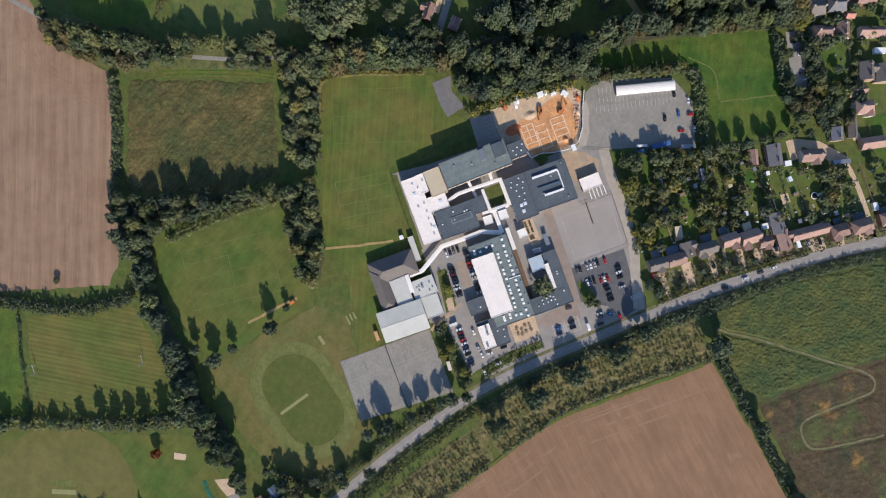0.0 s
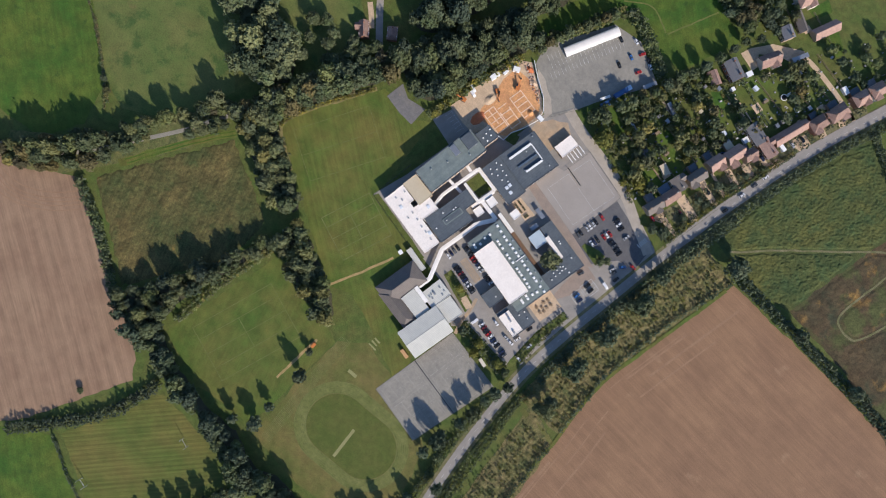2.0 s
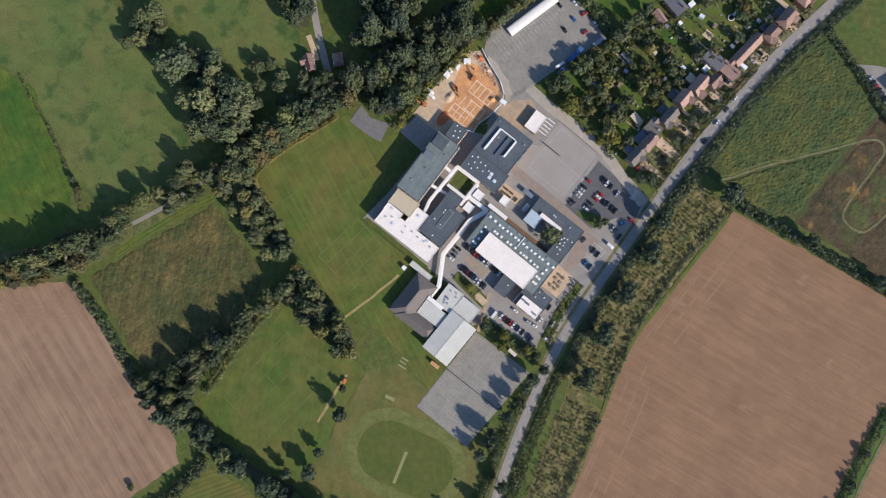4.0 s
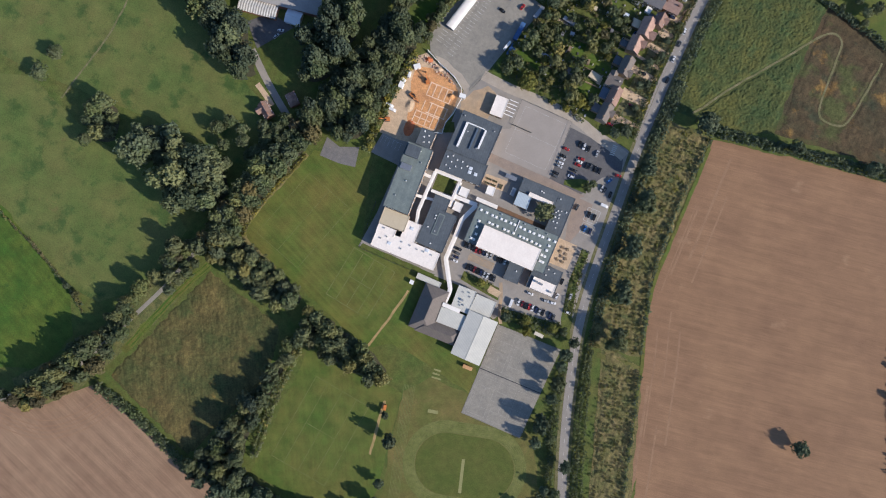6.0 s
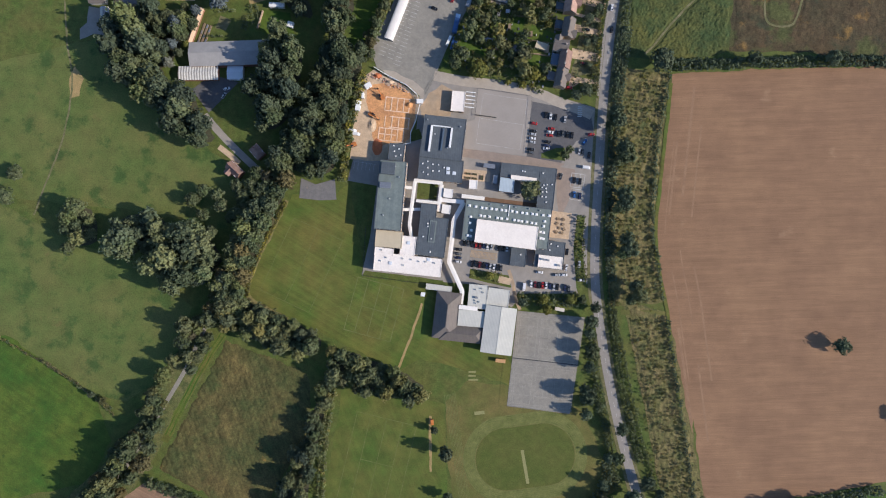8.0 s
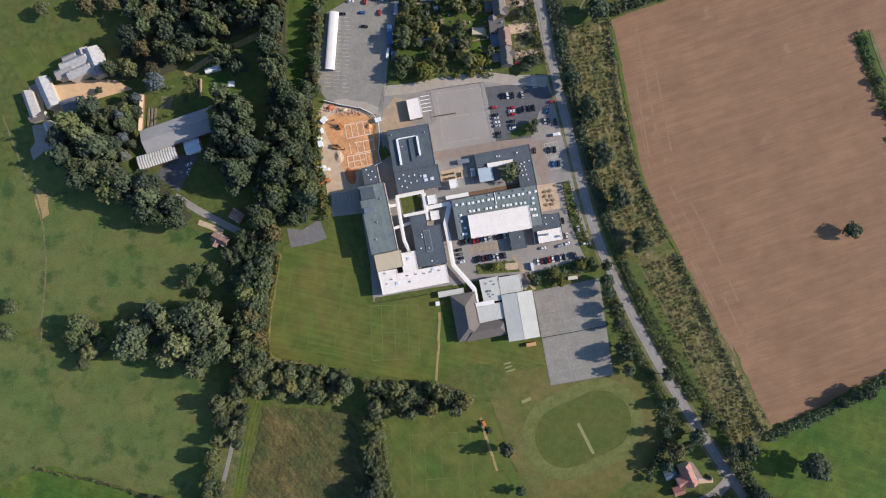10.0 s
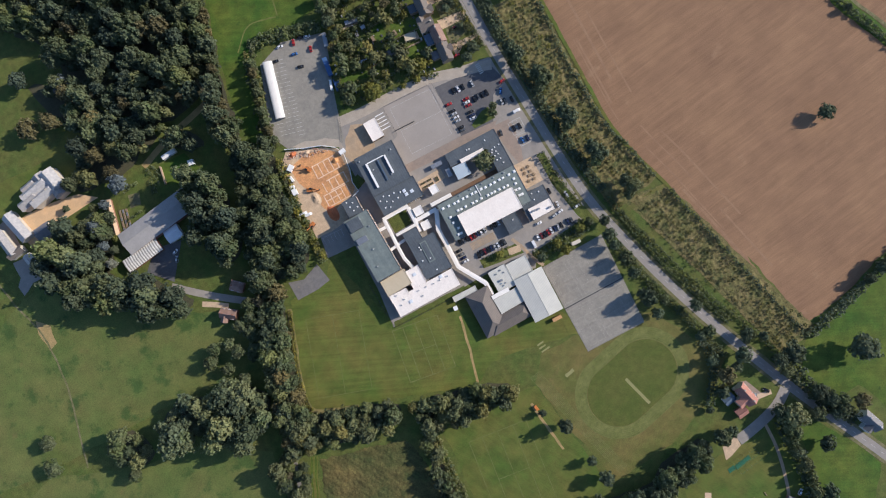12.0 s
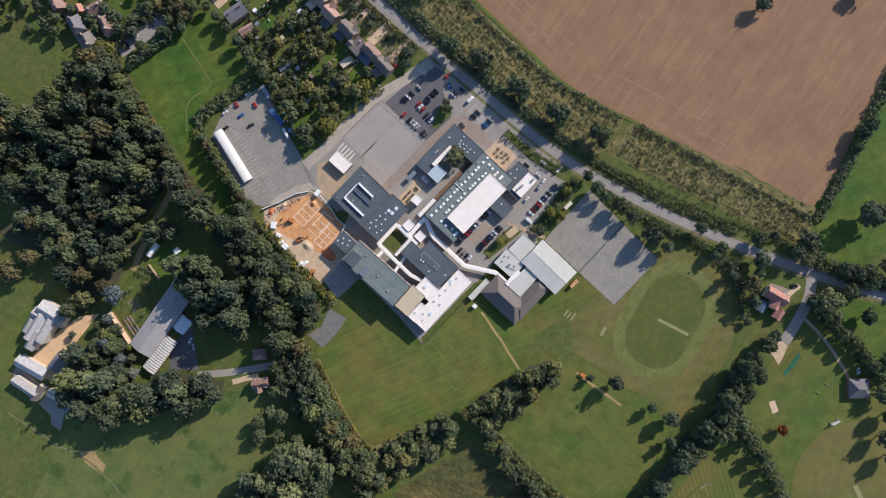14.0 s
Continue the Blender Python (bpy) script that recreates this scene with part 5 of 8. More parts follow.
bm = bmesh.new()
bmesh.ops.create_cone(bm, cap_ends=True, segments=14, radius1=0.31, radius2=0.31, depth=0.2, matrix=pose(0, 0, 0, 90))
TYRE = keep("tyre", bm, RUBBER)
bm = bmesh.new()
bmesh.ops.create_cone(bm, cap_ends=True, segments=10, radius1=0.19, radius2=0.19, depth=0.22, matrix=pose(0, 0, 0, 90))
RIM = keep("rim", bm, STEEL)
LAMP = box_mesh("headlight", SKY_GLASS, -0.05, 0.05, -0.16, 0.16, -0.06, 0.06)
CABIN = keep("window_band", loft(((-1.75, 0.72, 0.86, 0.95, 0.66), (-1.25, 0.74, 0.86, 1.40, 0.58), (0.25, 0.74, 0.86, 1.42, 0.58), (1.05, 0.72, 0.86, 0.93, 0.64))), GLASS)
VAN_GLASS = keep("window_band", loft(((1.2, 0.86, 1.0, 1.75, 0.76), (1.75, 0.84, 0.98, 1.1, 0.78))), GLASS)
PAINT = {"white": (0.72, 0.72, 0.72), "silver": (0.42, 0.43, 0.44), "black": (0.015, 0.015, 0.017), "grey": (0.09, 0.095, 0.10), "red": (0.42, 0.03, 0.03),
         "blue": (0.04, 0.14, 0.36), "navy": (0.02, 0.03, 0.08), "dark red": (0.16, 0.02, 0.025), "green": (0.04, 0.09, 0.05)}
CARS = {}


def car(colour, x, y, turn, z=0.14, van=False, where="parked on asphalt"):
    key = (colour, van)
    if key in CARS:
        return copy_thing(CARS[key], pose(x, y, z, 0, 0, turn))
    paint = gloss(colour.replace(" ", "_") + "_car_paint", PAINT[colour], 0.25, 0.1 if van else 0.2)
    c = thing("van" if van else "car", f"{colour} {'panel van' if van else 'hatchback car'} {where}", "van" if van else "car", x, y, z, turn, "parked vehicles")
    if van:
        body = loft(((-2.5, 0.92, 0.3, 2.1, 0.84), (-2.4, 0.94, 0.28, 2.2, 0.86), (1.2, 0.94, 0.28, 2.2, 0.84), (1.75, 0.92, 0.28, 1.15, 0.84), (2.45, 0.86, 0.32, 0.95, 0.74)))
    else:
        body = loft(((-2.1, 0.76, 0.32, 0.82, 0.68), (-1.95, 0.85, 0.24, 0.92, 0.74), (-0.9, 0.88, 0.22, 0.92, 0.76), (0.9, 0.88, 0.22, 0.90, 0.76), (1.7, 0.86, 0.22, 0.78, 0.72), (2.05, 0.78, 0.28, 0.68, 0.62)))
    part("body", body, paint, c)
    if van:
        part("window_band", VAN_GLASS, None, c, "dark tinted glass")
    else:
        part("window_band", CABIN, None, c, "dark tinted glass")
        part("roof", loft(((-1.3, 0.54, 1.40, 1.43, 0.5), (-1.0, 0.58, 1.41, 1.46, 0.52), (0.2, 0.58, 1.41, 1.46, 0.52), (0.36, 0.55, 1.38, 1.42, 0.5))), paint, c)
    for fx in (-1.35, 1.35):
        for fy in (-0.8, 0.8):
            w = part("wheel", TYRE, None, c)
            w.location = (fx, fy, 0.31)
            part("rim", RIM, None, w)
    for fy in (-0.6, 0.6):
        o = part("headlight", LAMP, None, c)
        o.location = (2.3 if van else 2.0, fy, 0.66)
    CARS[key] = c
    return c


def car_row(a, b, colours, turn, jitter=0.25):
    a, b = Vector(a), Vector(b)
    n = len(colours)
    for i, colour in enumerate(colours):
        if colour:
            p = a.lerp(b, i / max(1, n - 1))
            car(colour, p.x + random.uniform(-1, 1) * jitter * 0.4, p.y + random.uniform(-1, 1) * jitter, turn + random.uniform(-2, 2) + (180 if random.random() < 0.4 else 0))


ACROSS = -92.6
LENGTH = -4.4
car_row(*((14.6, 6.5), (41.4, 4.8)), ("black", "grey", "black", "red", "dark red", "navy", "white", "silver", None, "black", "black", "white"), ACROSS)
car_row(*((20.3, -6), (38.5, -7.8)), ("black", "black", "dark red", "black", "navy", "silver", "white", "black", "grey"), ACROSS)
car_row(*((11.3, 2.4), (11.4, -5.1)), ("black", "grey", "navy", "white"), LENGTH)
car_row(*((57.8, -16.7), (81.2, -18.2)), ("white", "dark red", "black", "red", "white", "navy", "silver", "black", None, "navy", "grey"), ACROSS)
car_row(*((54.4, 84.7), (53.2, 65.9)), ("red", None, "black", "silver", "white", "silver", None, "black", "grey"), LENGTH)
car_row(*((65.3, 81.7), (62.7, 68.9)), ("red", "white", "red", None, "black", "navy", "white"), LENGTH)
car_row(*((70, 79), (78.6, 78.4)), ("black", "grey", "black", "black"), ACROSS)
car_row(*((61.6, 90.5), (73.9, 88.3)), ("black", "white", "black", None, "silver"), ACROSS)
car_row(*((81.4, 49.8), (85, 49.3)), ("black", "black"), ACROSS)
car_row(*((81.9, 40.9), (85.4, 40.4)), ("blue", "navy"), ACROSS)
car_row(*((83.7, 68.6), (89.9, 66.1)), ("silver", "grey", None, "black"), ACROSS)
for spot, colour, turn in zip(((62.7, -9), (73.4, -10.1), (77.9, -9.9), (79.1, -5.2), (87.1, -2.6), (88.7, -12.5), (79, 4.7), (90.7, 79.4), (72.8, 51.9), (86.6, 74.5)), ("white", "silver", "white", "white", "silver", "white", "black", "red", "grey", "blue"), (0, 10, 10, 85, 95, 5, 90, 5, 80, 60)):
    car(colour, *spot, LENGTH + turn)
for spot, turn in zip(((53.3, -18.7), (88.5, 58.4), (-59.9, 74), (-57.6, 71.9)), (ACROSS, LENGTH, LENGTH, LENGTH)):
    car("white", *spot, turn, 0.16, True)
for spot, colour in zip(((-11.9, 164.2), (-17.4, 173.2), (-8.6, 171), (-3, 171.3), (0.9, 169.5), (-1.4, 161.6), (-24.5, 166.6), (-12.7, 155.2)), ("blue", "white", "red", "black", "white", "red", "black", "black")):
    car(colour, *spot, -16.9 + random.uniform(-8, 8) + (90 if colour == "red" else 0))
for spot, colour in zip(((-24.7, 249.5), (-19, 249), (-15.6, 250.6), (-4.3, 246.9), (0.3, 246.8)), ("black", "navy", "white", "black", "white")):
    car(colour, *spot, -7.5 + 80, 0.12)
for spot, colour in zip(((100.4, 147.1), (99.9, 161.3), (100.2, 171.7), (100.8, 180.4)), ("black", "white", "grey", "white")):
    car(colour, *spot, 84, 0.18, where="standing at the roadside")
for spot, colour in zip(((75.2, 108.6), (83.6, 124.4), (84.5, 146.2), (90.3, 186.6), (91.5, 191.1), (95.9, 206.7), (97.4, 213.9), (103.6, 242.4)), ("red", "dark red", "black", "navy", "white", "silver", "black", "navy")):
    car(colour, *spot, -1.5, 0.17)
for spot, colour, turn in zip(((-142.1, 96.6), (-143.6, 92.2), (127.2, -170.5), (119.4, -168.4)), ("white", "silver", "black", "silver"), (20, 60, 120, 130)):
    car(colour, *spot, turn, 0.1)
car("white", 111.5, -233.7, 30, 0.06)


# ---- houses ----
def chimney(parent, x, y, z0, z1, wall):
    bm = bmesh.new()
    box(bm, x - 0.45, x + 0.45, y - 0.35, y + 0.35, z0, z1)
    box(bm, x - 0.52, x + 0.52, y - 0.42, y + 0.42, z1, z1 + 0.15)
    c = part("chimney", bm, wall, parent)
    for k in (-0.22, 0.22):
        bm = bmesh.new()
        bmesh.ops.create_cone(bm, cap_ends=True, segments=8, radius1=0.14, radius2=0.11, depth=0.4, matrix=pose(x + k, y, z1 + 0.34))
        part("chimney_pot", bm, TILE_ORANGE, c)


def house(x, y, w, d, turn, roof=None, wall=None, eave=5.0, hip=0.0, wing=None, stack=True, label="", lean=None):
    """Ridge along local x; wing: (x, depth, width) a gable towards local -y; lean: a flat-roofed back addition."""
    roof, wall = roof or TILE_RED, wall or BRICK
    colour = {TILE_RED: "red-brown", TILE_ORANGE: "orange", TILE_BROWN: "brown", SLATE: "grey slate"}[roof]
    b = thing("house", label or f"{'two-storey' if eave > 3.5 else 'single-storey'} house with a {colour} roof beside the road", "house", x, y, 0, turn)
    pitched(b, w, d, eave, eave + d * 0.44, roof, wall, hip)
    if wing:
        wx, wd, ww = wing
        t = wd + d / 2
        bm = bmesh.new()
        e, r = eave - 0.15, eave - 0.15 + ww * 0.44
        y0 = -t
        lo = [(wx - ww / 2, y0), (wx + ww / 2, y0), (wx + ww / 2, 0), (wx - ww / 2, 0)]
        v = [bm.verts.new((p, q, 0)) for p, q in lo] + [bm.verts.new((p, q, e)) for p, q in lo] + [bm.verts.new((wx, y0, r)), bm.verts.new((wx, 0, r))]
        for f in ((0, 1, 5, 8, 4), (1, 2, 6, 5), (3, 0, 4, 7), (2, 3, 7, 9, 6)):
            bm.faces.new([v[i] for i in f])
        part("wing_wall", bm, wall, b)
        bm = bmesh.new()
        v = [bm.verts.new((p, q, z + dz)) for dz in (0.03, 0.2) for p, q, z in
             ((wx - ww / 2 - 0.3, y0 - 0.3, e - 0.2), (wx, y0 - 0.3, r), (wx + ww / 2 + 0.3, y0 - 0.3, e - 0.2), (wx - ww / 2 - 0.3, 0, e - 0.2), (wx, 0, r), (wx + ww / 2 + 0.3, 0, e - 0.2))]
        for f in ((6, 7, 10, 9), (7, 8, 11, 10), (0, 3, 4, 1), (1, 4, 5, 2), (0, 1, 7, 6), (1, 2, 8, 7), (3, 0, 6, 9), (2, 5, 11, 8)):
            bm.faces.new([v[i] for i in f])
        part("wing_roof", bm, roof, b)
    if lean:
        lx, ld, lw, lh, lmat = lean
        bm = bmesh.new()
        box(bm, lx - lw / 2, lx + lw / 2, d / 2 - 0.05, d / 2 + ld, 0, lh)
        part("back_addition", bm, wall, b)
        bm = bmesh.new()
        box(bm, lx - lw / 2 - 0.15, lx + lw / 2 + 0.15, d / 2 + 0.4, d / 2 + ld + 0.15, lh, lh + 0.15)
        part("flat_roof", bm, lmat, b)
    if stack:
        chimney(b, -w * 0.32, 0.3, eave, eave + d * 0.44 + 1.2, wall)
        if w > 9:
            chimney(b, w * 0.34, 0.3, eave, eave + d * 0.44 + 1.1, wall)
    n = max(2, int(w / 3))
    for s in range(2 if eave > 3.5 else 1):
        for i in range(n):
            for k in (-1, 1):
                lx = (i - (n - 1) / 2) * w / n
                if wing and k == -1 and abs(lx - wing[0]) < wing[2] / 2 + 0.9 or lean and k == 1 and s == 0 and abs(lx - lean[0]) < lean[2] / 2 + 1:
                    continue
                if s == 0 and k == -1 and i == 0:
                    o = part("door", DOOR, None, b)
                    o.matrix_basis = pose(lx, -d / 2, 0.02, 0, 0, 180)
                    continue
                o = part("window", WINDOW, None, b)
                o.matrix_basis = pose(lx, k * d / 2, 0.9 + 2.6 * s, 0, 0, 0 if k == 1 else 180)
                part("pane", PANE, None, o)
    return b


ROADSIDE = 83.2
for x, y, w, d, turn, roof, eave, hip, wing, lean in (
        (69.3, 113.1, 11, 7, 0, TILE_BROWN, 5, 0, (1.5, 1.8, 4.2), (1, 5, 5, 2.8, SLATE)),
        (71.3, 124.9, 11, 7, 0, TILE_RED, 5, 0, None, (0, 5, 7, 2.9, BLUE_GLASS)),
        (68.3, 133.9, 9, 7.5, 90, TILE_BROWN, 5, 0, (2, 2, 4.5), None),
        (72.4, 145.2, 12, 7, 0, TILE_BROWN, 5, 0, (-3, 1.8, 4.5), (2, 5, 5, 2.8, ROOF_DARK)),
        (73.2, 160.2, 10, 7.5, 0, TILE_RED, 5, 0, (2.5, 2.5, 4.5), (-1, 5, 4, 2.8, ROOF_DARK)),
        (76.6, 172.6, 12, 8, 0, TILE_RED, 5.2, 0, (-3, 3, 5), (1, 5, 5, 3, ROOF_BEIGE)),
        (83, 180.2, 8, 6.5, 0, TILE_RED, 4.6, 0, (1.5, 1.8, 4), (0, 4, 4, 2.8, ROOF_DARK)),
        (75.3, 191.6, 13, 8, 90, SLATE, 5.2, 0, None, None),
        (86.6, 191.3, 12, 7.5, 90, TILE_RED, 5, 0, (2, 2, 4), None),
        (88.8, 209.6, 24, 6.6, 0, TILE_RED, 2.9, 0, None, None),
        (95.2, 226, 11, 7.5, 0, TILE_RED, 5, 2.5, (-2.5, 2, 4.5), (1, 4, 5, 2.8, ROOF_DARK)),
        (98, 239.8, 13, 8, 0, TILE_RED, 5, 2.5, (3, 2, 4.5), (1, 4, 6, 2.8, ROOF_DARK)),
        (100.4, 257, 10, 7.5, 0, TILE_RED, 5, 2.5, (2, 1.8, 4.5), (0, 4, 6, 2.8, ROOF_DARK)),
        (103, 268.5, 10, 7.5, 0, TILE_RED, 5, 2.5, (-2, 1.8, 4.5), (0, 4, 5, 2.8, SLATE)),
        (106, 281.5, 11, 7.5, 0, TILE_ORANGE, 5, 2.5, (2, 1.8, 4.5), None)):
    house(x, y, w, d, ROADSIDE + turn + random.uniform(-2, 2), roof, (BRICK, RENDERED, BUFF)[int(x * 7) % 3], eave, hip, wing, lean=lean)
for x, y, w, d, turn, roof, eave, hip, wing in (
        (-22.7, 265.8, 12, 8, 67, TILE_RED, 5, 2, (-3, 2, 5)), (-18.7, 277.7, 10, 8, 157, TILE_RED, 5, 0, None), (-26, 287.8, 5, 4, 67, TILE_ORANGE, 2.4, 0, None),
        (-11, 295.6, 15, 6.5, 67, TILE_RED, 2.8, 0, None), (10.7, 281.4, 11, 9, 157, TILE_BROWN, 5, 0, (2, 2, 5)), (15.8, 290.4, 11, 9, 157, TILE_BROWN, 5, 0, None),
        (19.6, 272.4, 10, 7, 72, TILE_RED, 2.8, 0, None), (30.7, 271.4, 11, 8, 72, TILE_RED, 4.8, 2.5, (3, 2, 5)), (39.5, 260.5, 13, 5.5, 160, TILE_BROWN, 2.6, 0, None),
        (39.3, 248.3, 8, 7, 160, SLATE, 5, 0, None), (53.6, 269.1, 17, 7, 75, TILE_RED, 2.8, 0, None), (35.8, 207.2, 13, 8.5, 165, SLATE, 5, 0, None),
        (45.4, 229.3, 13, 7.5, 70, TILE_RED, 3.4, 0, (3, 2, 5)), (31.9, 195.4, 9, 6, 160, TILE_RED, 2.6, 0, None), (-37.9, 268, 11, 8, 70, TILE_BROWN, 5, 2, None),
        (-35, 281, 11, 8, 70, SLATE, 5, 2, None), (-32.2, 300, 11, 8, 67, TILE_RED, 5, 0, None)):
    house(x, y, w, d, turn, roof, (BRICK, RENDERED, BUFF)[int(abs(y)) % 3], eave, hip, wing, stack=eave > 3,
          label=f"{'two-storey' if eave > 3.5 else 'single-storey'} house with a {({TILE_RED: 'red-brown', TILE_ORANGE: 'orange', TILE_BROWN: 'brown', SLATE: 'grey slate'})[roof]} roof among gardens")
cabin(2, 296, 7, 3.5, 67, 2.6, "white flat-roofed garage among gardens", WHITE, "garage", "garage")
cabin(44, 214, 4, 3.2, 75, 2.8, "white flat-roofed extension beside a slate roof", WHITE, "outbuilding", "outbuilding")

# cottages, farm and manor
house(-118.9, 56.7, 8, 6, -45.7, TILE_RED, BRICK, 4.2, 2, None, label="red-roofed cottage beside a narrow lane")
house(-132.2, 44.7, 10, 6, -40.3, TILE_RED, BRICK, 4.2, 0, (-2, 2.5, 4), label="red-roofed gate cottage with brick chimneys")
gabled(-140.2, 118.1, 50.2, 14.9, 5, 5.0, 7.2, shade("grey_barn_sheeting", (0.33, 0.32, 0.31), 0.7, (0.27, 0.265, 0.26), 6, 0.6, 0.8, 0.08), BRICK, "large barn with a shallow grey sheet roof", "barn", "barn")
corrugated = shade("corrugated_sheeting", (0.62, 0.60, 0.55), 0.6, (0.42, 0.41, 0.39), 3, 0.5, 0.9, 0.12, line=(1.7, 3.8, 0.45, 0.15))
gabled(-159.7, 104.9, 24.7, 8.2, 3.8, 3.4, 4.2, corrugated, BRICK, "corrugated lean-to beside a barn", "barn", "barn")
gabled(-136.3, 106.5, 9.4, 8.2, 1.8, 3.2, 4.4, SKY_GLASS, WHITE, "glasshouse with pale blue panes", "glasshouse", "glasshouse")
gabled(-164.4, 135.9, 2.9, 23.1, -15.8, 2.4, 3.3, CONCRETE, BRICK, "long lean-to shed with a pale roof along a garden wall", "glasshouse", "glasshouse")
cabin(-113.1, 151.6, 9.6, 2.8, 1.8, 2.6, "long white garden shed on a lawn", WHITE, "shed", "shed")
cabin(-103.7, 139.5, 3.7, 3.4, -11.7, 2.6, "small white garden shed under trees", WHITE, "shed", "shed")
manor = thing("manor_house", "pale stone manor house with many slate roofs and chimneys", "manor house", -191.7, 173.4, 0, 9.6)
STONE = shade("pale_stone", (0.52, 0.47, 0.40), 0.85, (0.45, 0.41, 0.35), 2, 0.4, 0.8, 0.08)
PALE_SLATE = shade("pale_grey_slate", (0.47, 0.455, 0.44), 0.55, (0.31, 0.31, 0.32), 1.6, 0.4, 0.9, 0.2, 0.02, 0.3)
GREY_SLATE = shade("weathered_grey_slate", (0.27, 0.265, 0.265), 0.6, (0.36, 0.34, 0.33), 1.6, 0.4, 0.9, 0.2, 0.02, 0.3)
for x, y, w, d, e, turn in ((-3, 3, 17, 8, 8, 0), (-2, -4.5, 15, 7, 8, 0), (8, 0, 8, 17, 8, 0), (-10, 0, 7, 12, 7.2, 90), (3, 8, 7, 6, 7, 90), (-5, 9, 9, 6, 6, 0), (6, -10, 6, 6, 6.5, 90)):
    w, d, a = (w, d, turn) if w >= d else (d, w, turn + 90)
    o = new("range")
    o.parent = manor
    o.matrix_basis = pose(x, y, 0, 0, 0, a)
    pitched(o, w, d, e, e + d * 0.46, GREY_SLATE if turn or y > 8 else PALE_SLATE, STONE, 0.8)
for x, y in ((-8, 3), (0, 3), (-6, -4.5), (3, -4.5), (8, 6), (8, -6), (-10, 4)):
    bm = bmesh.new()
    box(bm, x - 0.5, x + 0.5, y - 0.4, y + 0.4, 8, 12)
    part("chimney", bm, STONE, manor)
manor.scale = (1.12, 0.82, 0.9)
gabled(-218.6, 162.5, 7.7, 19.8, 10.9, 4.0, 6.2, PALE_SLATE, STONE, "stable range with a pale slate roof", "stable", "stable")
gabled(-230.4, 157.1, 5.8, 17.9, 6.9, 4.0, 6.2, GREY_SLATE, STONE, "stable range with a weathered grey roof", "stable", "stable")
gabled(-228, 149, 10.1, 4.4, 4.6, 3.6, 5.4, TILE_BROWN, STONE, "low stable range round a gravel yard", "stable", "stable")
gabled(-205.3, 151.1, 10.3, 7.8, 1.9, 4.0, 6.4, SLATE, STONE, "coach house with a blue-grey slate roof", "stable", "coach_house")
gabled(-222.9, 140.4, 5, 7.6, 7.5, 3, 4.6, PALE_SLATE, STONE, "small outbuilding with a pale slate roof", "stable", "outbuilding")

# houses and cricket ground near the southern bend
house(114.1, -164.7, 13, 7, -80.1, TILE_ORANGE, RENDERED, 4.6, 0, (2, 4, 5.5), label="cottage with a bright orange tile roof")
gabled(106.6, -173.2, 6.2, 5.2, 4, 2.8, 4.8, TILE_ORANGE, BRICK, "garage with a red tile roof", "garage", "garage")
gabled(104.3, -162.7, 6.5, 4.9, 9.3, 2.4, 3.4, BLUE_GLASS, WHITE, "blue-glazed conservatory beside a cottage", "conservatory", "conservatory")
house(169.7, -217.3, 12, 7, -73.4, SLATE, WHITE, 4.8, 0, (2, 3, 5), label="white-walled house with a grey slate roof")
pav = gabled(103, -239.3, 11.9, 11.3, -49.8, 3.0, 5.8, SLATE, BRICK, "cricket pavilion with a dark slate roof", "pavilion", "pavilion", 4.0)
screen = thing("sight_screen", "white sight screen beside the cricket ground", "sight screen", 77.7, -242.2, 0.04, -23.2)
for i in range(8):
    bm = bmesh.new()
    box(bm, -2.6, 2.6, -0.05, 0.05, 0.6 + i * 0.42, 0.98 + i * 0.42)
    part("board", bm, WHITE, screen)
for x in (-2.2, 2.2):
    bm = bmesh.new()
    box(bm, x - 0.08, x + 0.08, -0.9, 0.9, 0, 0.6)
    part("wheel_frame", bm, STEEL, screen)
for corners in (((61.6, -204.2), (63.4, -205.3), (59.8, -211.9), (57.5, -210.7)), ((63.4, -205.3), (64.8, -206.4), (61.3, -212.5), (59.8, -211.9))):
    sheet("practice_pad", corners, 0.15, CONCRETE, "grey concrete practice pad in grass", "practice pad")
GREEN_TURF = shade("green_artificial_turf", (0.03, 0.13, 0.07), 0.9, (0.025, 0.10, 0.06), 2, 0.3)
for corners in (((86.1, -199.8), (96.6, -198.7), (96.9, -201.2), (85.8, -202.7)), ((81.1, -199.3), (85.6, -199.2), (85.6, -201.9), (80.9, -202.2))):
    sheet("practice_lane", corners, 0.15, GREEN_TURF, "green artificial turf cricket lanes", "practice lane")
nets = thing("cricket_nets", "green cricket nets on steel posts", "cricket nets", 94.2, -200.7, 0.1, 4.9)
for i in range(5):
    for j in range(3):
        bm = bmesh.new()
        box(bm, -8 + i * 4 - 0.05, -8 + i * 4 + 0.05, -3.6 + j * 3.6 - 0.05, -3.6 + j * 3.6 + 0.05, 0, 3)
        part("post", bm, STEEL, nets)
for j in range(3):
    bm = bmesh.new()
    box(bm, -8, 8, -3.6 + j * 3.6 - 0.04, -3.6 + j * 3.6 + 0.04, 2.95, 3.03)
    part("rail", bm, GREEN_TURF, nets)
for x, y in ((85.5, -223.4), (92.9, -224)):
    b = thing("bench", "slatted timber bench on grass", "bench", x, y, 0.045, -87.3)
    for k in range(3):
        bm = bmesh.new()
        box(bm, -1.3, 1.3, -0.3 + k * 0.22, -0.12 + k * 0.22, 0.42, 0.47)
        part("slat", bm, TIMBER, b)
    for k in (-1, 1):
        bm = bmesh.new()
        box(bm, k * 1.0 - 0.05, k * 1.0 + 0.05, -0.3, 0.32, 0, 0.42)
        part("leg", bm, TIMBER, b)


